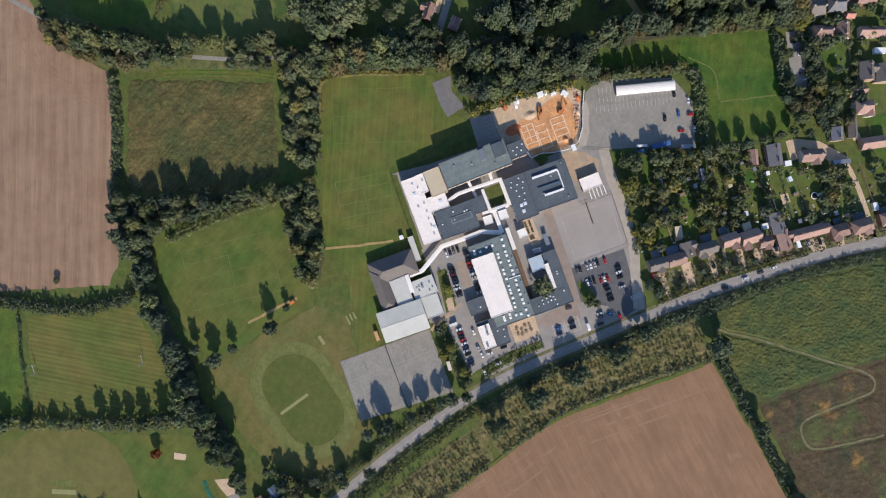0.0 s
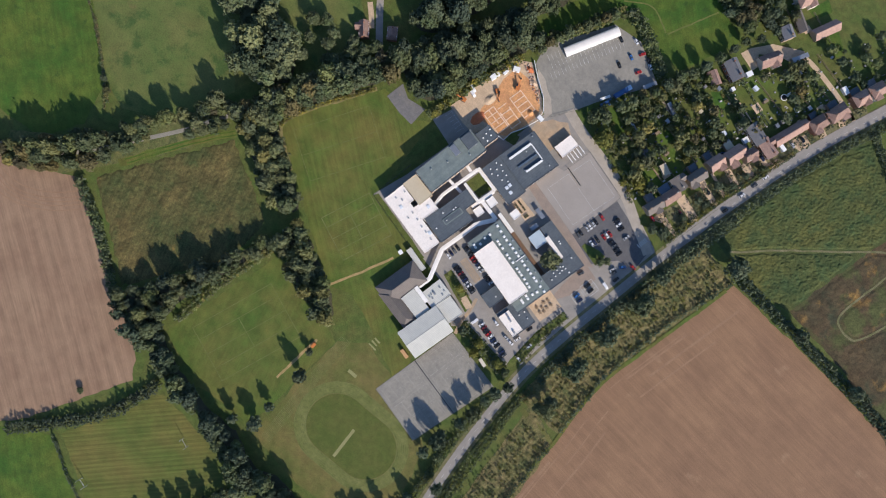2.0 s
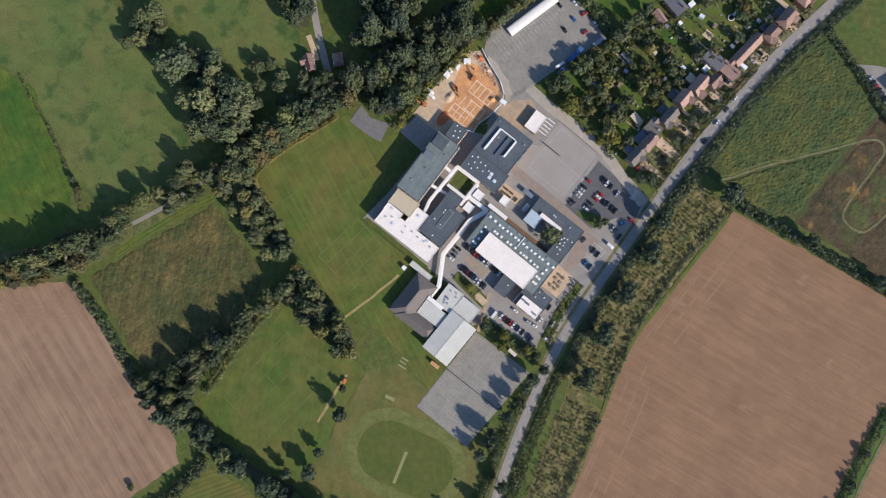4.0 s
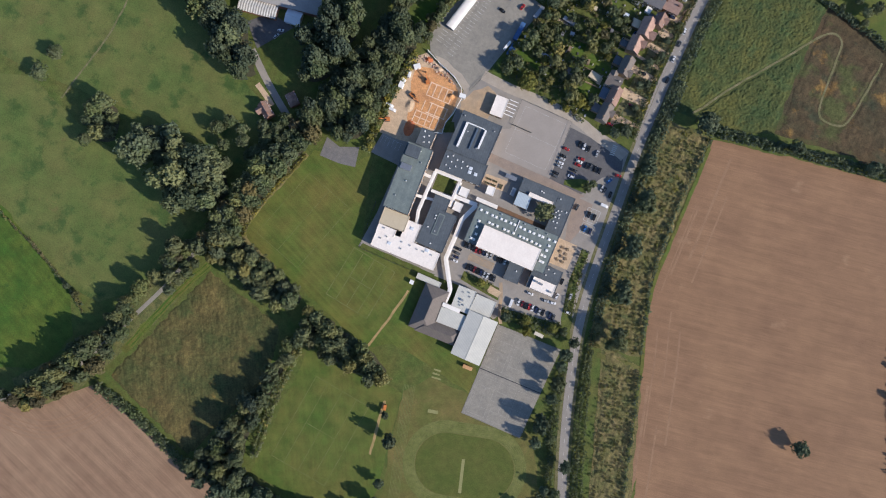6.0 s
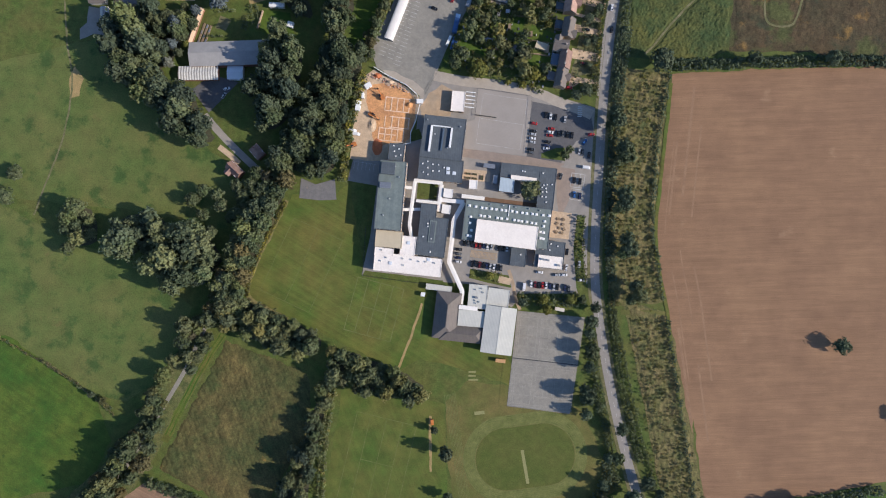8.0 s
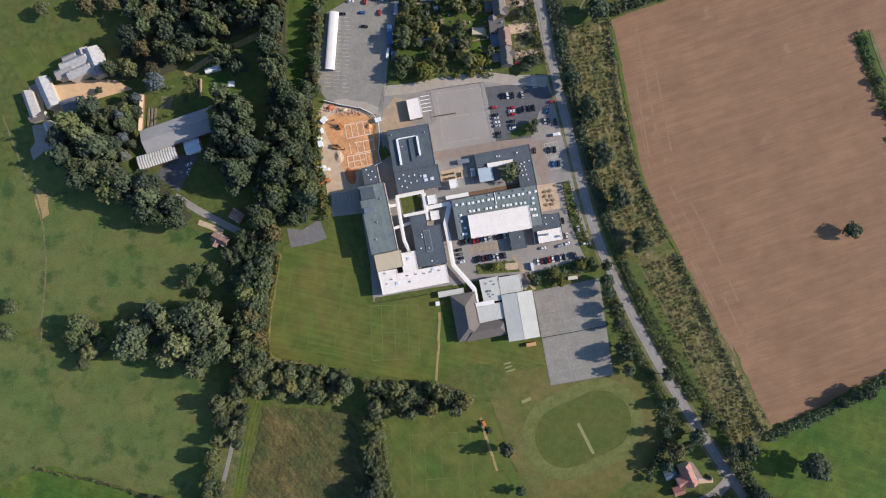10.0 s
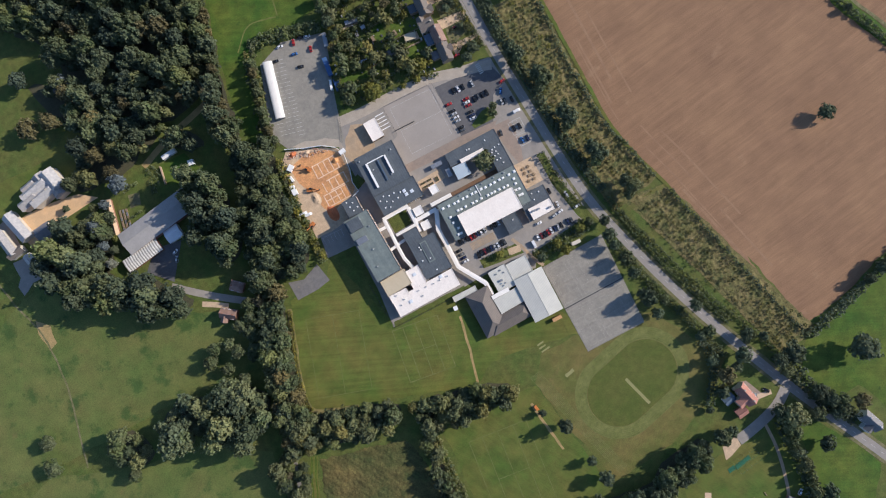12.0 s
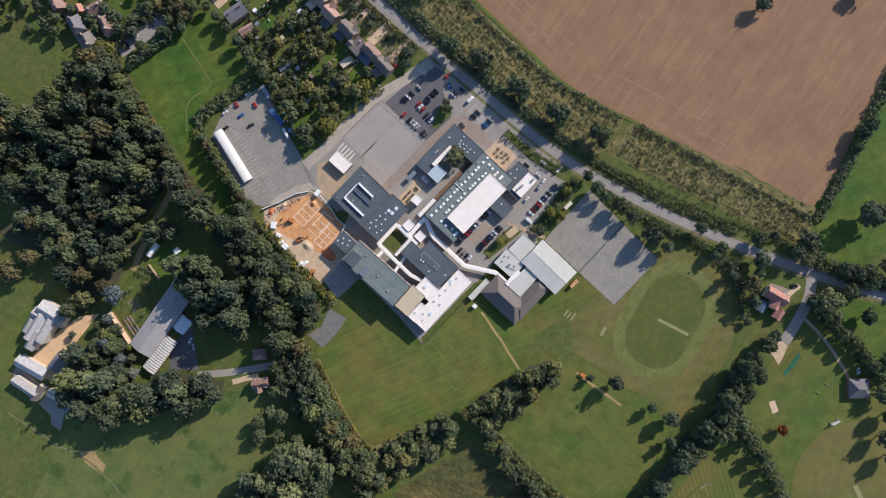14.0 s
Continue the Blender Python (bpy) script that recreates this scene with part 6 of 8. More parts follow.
# ---- fences, goals, tables ----
def fence(points, height, step, label, material=None, rails=(1.0,), name="fence", post=0.06, rail=0.04):
    material = material or STEEL
    first = Vector((*points[0], 0))
    f = thing(name, label, "fence", first.x, first.y, 0.1)
    mesh = box_mesh("post", material, -post, post, -post, post, 0, height)
    for a, b in zip(points, points[1:]):
        a, b = Vector((*a, 0)) - first, Vector((*b, 0)) - first
        n = max(1, round((b - a).length / step))
        turn = math.atan2(b.y - a.y, b.x - a.x)
        for i in range(n):
            o = part("post", mesh, None, f)
            o.matrix_basis = Matrix.Translation(a.lerp(b, i / n)) @ Matrix.Rotation(turn, 4, "Z")
        for r in rails:
            bm = bmesh.new()
            box(bm, 0, (b - a).length, -rail, rail, height * r - 0.08, height * r)
            o = part("rail", bm, material, f)
            o.matrix_basis = Matrix.Translation(a) @ Matrix.Rotation(turn, 4, "Z")
    return f


fence(((50.1, -33.8), (92.3, -35.6), (86, -95.9), (46.5, -93.3), (50.1, -33.8)), 3.0, 3.0, "tall dark mesh fence round the sports courts", DARK, (1.0,), post=0.03, rail=0.02)
fence(((17.8, 105.2), (52.1, 101.9), (50.8, 64)), 1.4, 3.0, "dark railing along the playground", DARK, (1.0,), rail=0.05)
fence(((17.8, 105.2), (16.8, 85.2)), 1.4, 3.0, "dark railing along the playground", DARK, (1.0,), rail=0.05)
fence(((16.6, 88.1), (30.3, 87)), 1.6, 2.0, "dark low screen on the playground", DARK, (1.0, 0.8, 0.6, 0.4, 0.2), "screen", 0.08, 0.12)
fence(((-47.9, 13.4), (-48.2, -17.3), (-27.4, -19), (-5.9, -20.6)), 2.0, 3.0, "dark fence along the edge of a pitch", DARK, (1.0, 0.5, 0.1), rail=0.03)
fence(((-5, 121.9), (-15.6, 99.5)), 1.0, 3.0, "dark fence across the car park", DARK, (1.0,), rail=0.05)
fence(((-49, 115.2), (-38.6, 109.6), (-27.5, 104.7), (-20.7, 99.2), (-18.5, 93.2), (-20.4, 82.2), (-23.2, 74.8), (-22.8, 68), (-28.1, 66.6)), 2.2, 2.4, "white hoarding round the building site", WHITE, (1.0, 0.8, 0.6, 0.4, 0.2), "hoarding", 0.1, 0.12)
for (x, y), turn in zip(((-3.5, -205.2), (-24.7, -269.1)), (-10.6, -4.7)):
    g = thing("goal_posts", "tall white H-shaped goal posts on mown grass", "goal posts", x, y, 0.045, turn)
    for name, a, b in (("post", (-2.8, 0, 0), (-2.8, 0, 7.5)), ("post", (2.8, 0, 0), (2.8, 0, 7.5)), ("crossbar", (-2.8, 0, 3), (2.8, 0, 3))):
        a, b = Vector(a), Vector(b)
        bm = bmesh.new()
        box(bm, 0, (b - a).length, -0.09, 0.09, -0.09, 0.09)
        o = part(name, bm, WHITE, g)
        o.matrix_basis = Matrix.Translation(a) @ (b - a).to_track_quat("X", "Z").to_matrix().to_4x4()
for i, (x, y) in enumerate(((72.7, 25), (75.9, 24.8), (72.1, 22.1), (75.7, 21.6), (73.7, 19.4), (76.5, 18.8), (71.7, 16.8), (75.3, 16.3))):
    if i == 0:
        table = thing("picnic_table", "timber picnic table with attached benches on gravel", "picnic table", x, y, 0.14, LENGTH, "courtyard tables")
        for name, x0, x1, y0, y1, z0, z1 in (("tabletop", -0.95, 0.95, -0.4, 0.4, 0.7, 0.76), ("bench", -0.95, 0.95, -0.85, -0.6, 0.42, 0.47), ("bench", -0.95, 0.95, 0.6, 0.85, 0.42, 0.47),
                                             ("leg", -0.7, -0.6, -0.8, 0.8, 0, 0.42), ("leg", 0.6, 0.7, -0.8, 0.8, 0, 0.42), ("brace", -0.7, 0.7, -0.05, 0.05, 0.42, 0.7)):
            bm = bmesh.new()
            box(bm, x0, x1, y0, y1, z0, z1)
            part(name, bm, TIMBER, table)
    else:
        copy_thing(table, pose(x, y, 0.14, 0, 0, LENGTH + 25 * i))
for spot, mat, label in (((41.2, 130.9, 4.3, 8.3, 76.1), SLATE, "grey felt-roofed garden shed"), ((56.3, 133.9, 4.3, 7.3, 76.1), ROOF_BEIGE, "cream-roofed garden shed"),
                         ((22.1, 136.1, 2.5, 6.5, 74.8), STEEL, "grey garden shed under trees"), ((65.4, 187.7, 2.9, 5, 73.7), STEEL, "pale blue garden shed"),
                         ((74.6, 185.3, 3.6, 3.6, 77.9), WHITE, "white garden canopy"), ((81.4, 213.2, 7.2, 2.5, 72.3), SLATE, "grey garden store"),
                         ((90.8, 254.2, 3, 5.1, 80.6), WHITE, "pale blue garden shed"), ((62.5, 238.7, 3.7, 4.7, 77.9), STEEL, "grey garden shed"),
                         ((29.9, 162, 2.5, 8.9, 74.8), STEEL, "long grey garden shed"), ((44.8, 200.1, 2.2, 2.5, 76.1), WHITE, "small white garden shed"),
                         ((56.6, 245.7, 10.8, 2.9, 72.3), STEEL, "row of grey garages"), ((93.3, 200, 2.3, 4.4, 85), WHITE, "white garden shed")):
    cabin(*spot, 2.3, label + " behind the houses", mat, "shed", "shed")

SHED_ROOFS = (SLATE, STEEL, TIMBER, ROOF_BEIGE, WHITE, SKY_GLASS)
for i, (x, y) in enumerate(((28.3, 152.9), (34, 155.1), (35.6, 145.4), (42.7, 175.4), (51.1, 174.9), (62.4, 177.7), (57, 165.3), (38.9, 193.5), (63.9, 211), (52.1, 224), (70, 225.1), (80.8, 223.1), (70.4, 239.4), (84.8, 229.6), (49.4, 141.3), (60, 156.9), (29.6, 140.6), (53.7, 211.6), (32.5, 187.7), (80.3, 206.6))):
    cabin(x, y, 2.0 + i % 3 * 0.6, 1.7 + i % 2 * 0.5, ROADSIDE + 90 * (i % 2) + i * 7 % 11, 2.0 + i % 3 * 0.15, "small garden shed among shrubs and beds", SHED_ROOFS[i % 6], "shed", "shed")

# rubble and stacked materials along the hoarding
bm = bmesh.new()
for p, d in along(((-51.3, 110.8), (-45.1, 110.3), (-38.4, 106.3), (-32.9, 105.1), (-26.6, 101.8)), 0.55):
    for _ in range(2):
        s = random.uniform(0.2, 0.75)
        m = pose(p.x + random.uniform(-2.6, 2.6), p.y + random.uniform(-2.6, 1.2), 0.13 + s * 0.2, random.uniform(0, 40), random.uniform(0, 40), random.uniform(0, 180))
        verts = box(bm, -s, s, -s * 0.6, s * 0.6, -s * 0.3, s * 0.3)
        for v in verts:
            v.co = m @ v.co
me = bpy.data.meshes.new("rubble")
bm.to_mesh(me)
bm.free()
me.materials.append(shade("mixed_rubble", (0.42, 0.36, 0.30), 0.9, (0.30, 0.13, 0.08), 1.5, 0.4, 1.0, 0.2, island=0.7))
tagged(new("rubble", me), "scattered rubble and stacked materials beside a hoarding", "rubble", "", "stuff")


# ---- trees ----
rng = np.random.default_rng(7)
PALE_LEAF = leafy("pale_willow_leaves", (0.222, 0.230, 0.108), (0.162, 0.177, 0.081))


def crown(r, h, clumps=20, leaves=24, tall=0.8, leaf=0.095, low=0.15, solid=True, flat=0.0):
    """Leaf tufts on the outside of many clumps, over a small dense core: vertices and four-sided leaves."""
    rz = r * tall
    mid = max(h - rz * 1.05, rz * 0.9)
    n = clumps
    up = 1 - (np.arange(n) + rng.uniform(0, 1, n)) / n * (1 + low)
    turn = np.arange(n) * 2.39996 + rng.uniform(-0.5, 0.5, n)
    level = np.sqrt(np.maximum(0, 1 - up ** 2))
    d = np.stack([np.cos(turn) * level, np.sin(turn) * level, up], 1)
    a, b = rng.uniform(0, math.tau, 2)
    lump = 0.5 * np.sin(2 * turn + a + 2 * up) + 0.5 * np.sin(3 * turn + b)
    reach = (0.74 + 0.1 * lump + rng.uniform(-0.16, 0.14, n))[:, None]
    c = d * reach * np.array([r, r, rz])
    size = r * rng.uniform(0.1, 0.34, n)
    k = np.repeat(np.arange(n), leaves)
    out = rng.normal(size=(len(k), 3)) * 0.75 + d[k] * 0.8
    out[:, 2] += 0.3
    out /= np.linalg.norm(out, axis=1)[:, None]
    p = c[k] + out * size[k][:, None] * rng.uniform(0.55, 1.3, len(k))[:, None]
    face = out * 0.7 + d[k] * 0.35 + rng.normal(scale=0.5, size=out.shape)
    face[:, 2] += flat
    face /= np.linalg.norm(face, axis=1)[:, None]
    side = np.cross(face, rng.normal(size=face.shape))
    side /= np.linalg.norm(side, axis=1)[:, None]
    up = np.cross(face, side)
    s = (r * leaf * rng.uniform(0.5, 1.2, len(k)))[:, None]
    v = np.stack([p - side * s - up * s * 0.7, p + side * s - up * s * 0.5, p + side * s * 0.8 + up * s, p - side * s * 0.7 + up * s * 0.8], 1).reshape(-1, 3)
    if not solid:
        v[:, 2] += mid
        return v, np.arange(len(v)).reshape(-1, 4)
    # core
    a, b = np.meshgrid(np.arange(8) / 8 * math.tau, np.linspace(-1.2, 1.35, 5))
    core = np.stack([np.cos(a) * np.cos(b) * r * 0.7, np.sin(a) * np.cos(b) * r * 0.7, np.sin(b) * rz * 0.7], -1).reshape(-1, 3)
    core *= rng.uniform(0.85, 1.1, (len(core), 1))
    f = np.arange(len(v)).reshape(-1, 4)
    g = [(j * 8 + i, j * 8 + (i + 1) % 8, (j + 1) * 8 + (i + 1) % 8, (j + 1) * 8 + i) for j in range(4) for i in range(8)]
    f = np.concatenate([f, np.array(g) + len(v)])
    v = np.concatenate([v, core])
    v[:, 2] += mid
    return v, f


def trunk(r, h, mid, limbs=5):
    """A tapered stem with a few rising limbs."""
    vs, fs = [], []

    def limb(a, b, ra, rb, seg=6):
        a, b = np.array(a, float), np.array(b, float)
        d = (b - a) / np.linalg.norm(b - a)
        s = np.cross(d, (0.3, 0.9, 0.1))
        s /= np.linalg.norm(s)
        u = np.cross(d, s)
        o = len(vs)
        for q, w in ((a, ra), (b, rb)):
            for i in range(seg):
                t = i / seg * math.tau
                vs.append(q + (s * math.cos(t) + u * math.sin(t)) * w)
        for i in range(seg):
            fs.append((o + i, o + (i + 1) % seg, o + seg + (i + 1) % seg, o + seg + i))
    limb((0, 0, -0.1), (0.05 * r, 0, mid), 0.075 * r + 0.05, 0.045 * r + 0.02)
    for i in range(limbs):
        t = i / limbs * math.tau + 0.4
        limb((0, 0, mid * (0.55 + 0.08 * i)), (math.cos(t) * r * 0.55, math.sin(t) * r * 0.55, mid + r * 0.25), 0.035 * r, 0.012 * r, 5)
    return np.array(vs), np.array(fs)


def quads(name, v, f, materials, index=None):
    me = bpy.data.meshes.new(name)
    me.vertices.add(len(v))
    me.vertices.foreach_set("co", np.ascontiguousarray(v, np.float32).ravel())
    me.loops.add(len(f) * 4)
    me.loops.foreach_set("vertex_index", np.ascontiguousarray(f, np.int32).ravel())
    me.polygons.add(len(f))
    me.polygons.foreach_set("loop_start", np.arange(len(f), dtype=np.int32) * 4)
    for m in materials:
        me.materials.append(m)
    if index is not None:
        me.polygons.foreach_set("material_index", np.ascontiguousarray(index, np.int32))
    me.update(calc_edges=True)
    return me


SHAPES = [crown(5, 10, 44, 24, 0.85, 0.088), crown(5, 11, 52, 20, 0.95, 0.088), crown(5, 9, 40, 24, 0.72, 0.09), crown(5, 10, 56, 19, 0.8, 0.086), crown(5, 10, 36, 26, 0.85, 0.09), crown(5, 12, 48, 21, 1.1, 0.088)]
SLIM = [crown(3.2, 15, 26, 36, 2.2, 0.13, 0.5), crown(3.4, 14, 24, 36, 1.9, 0.13, 0.5)]
BUSHES = [crown(2, 2.6, 6, 9, 0.65, 0.24, 0.0, False, 0.6), crown(2, 2.4, 5, 10, 0.6, 0.26, 0.0, False, 0.6), crown(2, 3.0, 7, 8, 0.8, 0.24, 0.0, False, 0.6)]
SMALL = [crown(5, 10, 20, 19, 0.85, 0.125), crown(5, 9, 17, 21, 0.75, 0.125), crown(5, 10, 22, 18, 0.9, 0.12)]
TUFTS = [crown(2, 2.6, 3, 5, 0.8, 0.36, 0.0, False, 1.6), crown(2, 2.8, 3, 5, 0.9, 0.36, 0.0, False, 1.6)]
TRUNK_MESH = quads("trunk", *trunk(5, 10, 5.5), [BARK])
SLIM_TRUNK = quads("trunk", *trunk(3.2, 14, 9, 4), [BARK])
STEM = trunk(5, 10, 5.5, 0)


def inside(x, y, poly):
    hit = False
    for (ax, ay), (bx, by) in zip(poly, poly[1:] + poly[:1]):
        if (ay > y) != (by > y) and x < (bx - ax) * (y - ay) / (by - ay) + ax:
            hit = not hit
    return hit


LATTICE = rng.uniform(-1, 1, (256, 256))


def lumps(x, y, size):
    """Smooth random relief between -1 and 1."""
    i, j = np.floor(x / size), np.floor(y / size)
    u, v = x / size - i, y / size - j
    u, v = u * u * (3 - 2 * u), v * v * (3 - 2 * v)
    i, j = i.astype(int), j.astype(int)
    at = lambda p, q: LATTICE[p % 256, q % 256]
    return (at(i, j) * (1 - u) + at(i + 1, j) * u) * (1 - v) + (at(i, j + 1) * (1 - u) + at(i + 1, j + 1) * u) * v


def rough(name, outline, step, high, size, material, label, category, z=0.1, clear=(), room=1.4):
    """Uneven growth over a field: a fine sheet of soft lumps that sinks into the ground at its edges."""
    o = np.array(outline, float)
    gx, gy = np.meshgrid(np.arange(o[:, 0].min(), o[:, 0].max(), step), np.arange(o[:, 1].min(), o[:, 1].max(), step))
    hit, near = np.zeros(gx.shape, bool), np.full(gx.shape, 1e9)
    for (ax, ay), (bx, by) in zip(o, np.roll(o, -1, 0)):
        if ay != by:
            hit ^= ((ay > gy) != (by > gy)) & (gx < (bx - ax) * (gy - ay) / (by - ay) + ax)
        t = np.clip(((gx - ax) * (bx - ax) + (gy - ay) * (by - ay)) / ((bx - ax) ** 2 + (by - ay) ** 2), 0, 1)
        near = np.minimum(near, np.hypot(gx - ax - t * (bx - ax), gy - ay - t * (by - ay)))
    for p, q in zip(clear, clear[1:]):
        t = np.clip(((gx - p[0]) * (q[0] - p[0]) + (gy - p[1]) * (q[1] - p[1])) / ((q[0] - p[0]) ** 2 + (q[1] - p[1]) ** 2), 0, 1)
        near = np.minimum(near, np.maximum(0, np.hypot(gx - p[0] - t * (q[0] - p[0]), gy - p[1] - t * (q[1] - p[1])) - room) * 2)
    fade = np.clip((near + lumps(gx, gy, 4.0) * 1.2) / 2.5, 0, 1)
    jx, jy = lumps(gx + 91, gy, step * 1.3) * step * 0.35, lumps(gx, gy + 57, step * 1.3) * step * 0.35
    tall = 0.55 + 0.5 * lumps(gx, gy + 300, size) + 0.45 * lumps(gx + 77, gy, size * 0.55) + 0.2 * lumps(gx, gy, size * 6)
    h = z - 0.3 * (1 - fade) + high * fade * np.maximum(tall, 0)
    rows, cols = gx.shape
    k = np.arange(rows * cols).reshape(rows, cols)
    keep_face = (hit[:-1, :-1] & hit[1:, :-1] & hit[:-1, 1:] & hit[1:, 1:]).ravel()
    f = np.stack([k[:-1, :-1], k[:-1, 1:], k[1:, 1:], k[1:, :-1]], -1).reshape(-1, 4)[keep_face]
    used, f = np.unique(f, return_inverse=True)
    v = np.stack([gx + jx, gy + jy, h], -1).reshape(-1, 3)[used]
    return tagged(new(name, quads(name, v, f.reshape(-1, 4), [material])), label, category, "", "stuff")


def scatter(poly, gap, tries=40):
    """Places at least a gap apart inside an outline."""
    poly = list(poly)
    xs, ys = [p[0] for p in poly], [p[1] for p in poly]
    area = (max(xs) - min(xs)) * (max(ys) - min(ys))
    got, grid = [], {}
    for _ in range(int(area / gap ** 2 * tries / 10)):
        x, y = rng.uniform(min(xs), max(xs)), rng.uniform(min(ys), max(ys))
        i, j = int(x // gap), int(y // gap)
        if inside(x, y, poly) and all((x - a) ** 2 + (y - b) ** 2 > gap * gap for di in (-1, 0, 1) for dj in (-1, 0, 1) for a, b in grid.get((i + di, j + dj), ())):
            got.append((x, y))
            grid.setdefault((i, j), []).append((x, y))
    return got


def band(points, width, gap):
    """Places scattered along a line, within a width."""
    return [(p.x - d.y * o + rng.uniform(-1, 1) * gap * 0.25, p.y + d.x * o + rng.uniform(-1, 1) * gap * 0.25) for p, d in along(points, gap)
            for o in ([rng.uniform(-0.5, 0.5) * width] if width < gap * 1.3 else np.linspace(-width / 2, width / 2, max(2, int(width / gap) + 1)))]


def growth(name, places, size, leaf, label, category, shapes=None, spread=0.33, stem=True, tall=1.0):
    """Many plants joined into one mesh, as nobody could count them."""
    shapes = shapes or SHAPES
    base = 5.0 if shapes is SHAPES or shapes is SMALL else (3.2 if shapes is SLIM else 2.0)
    vs, fs, ix, hue, at = [], [], [], [], 0
    leaves = leaf if isinstance(leaf, tuple) else (leaf,)
    for x, y in places:
        kind = int(rng.integers(len(leaves)))
        v, f = shapes[rng.integers(len(shapes))]
        s = size / base * rng.uniform(1 - spread, 1 + spread)
        z = s * rng.uniform(0.8, 1.3) * tall
        a = rng.uniform(0, math.tau)
        own = np.clip(rng.normal(scale=0.55), -1, 1)
        turn = np.array([[math.cos(a), -math.sin(a), 0], [math.sin(a), math.cos(a), 0], [0, 0, 1]])
        for (vv, ff, mi) in ((v, f, kind), (*STEM, len(leaves))) if stem else ((v, f, kind),):
            vs.append(vv @ turn.T * (s, s, z) + (x, y, 0))
            fs.append(ff + at)
            ix.append(np.full(len(ff), mi))
            hue.append(np.full(len(ff), own, np.float32))
            at += len(vv)
    if not vs:
        return None
    me = quads(name, np.concatenate(vs), np.concatenate(fs), [*leaves, BARK], np.concatenate(ix))
    me.attributes.new("tint", "FLOAT", "FACE").data.foreach_set("value", np.concatenate(hue))
    return tagged(new(name, me), label, category, "", "stuff")


PROTO = {}


def tree(x, y, r=5.0, h=10.0, leaf=None, slim=False, label="", category="tree", group=""):
    leaf = leaf or LEAF
    v = int(rng.integers(2 if slim else 6))
    key = (leaf.name, slim, v)
    if key not in PROTO:
        PROTO[key] = quads("crown", *(SLIM if slim else SHAPES)[v], [leaf])
    t = thing("tree", label or "broad green tree with a rounded crown", category, x, y, 0, rng.uniform(0, 360), group)
    part("trunk", SLIM_TRUNK if slim else TRUNK_MESH, None, t)
    part("crown", PROTO[key], None, t)
    t.scale = (r / 3.2, r / 3.2, h / 14) if slim else (r / 5, r / 5, h / 10)
    return t


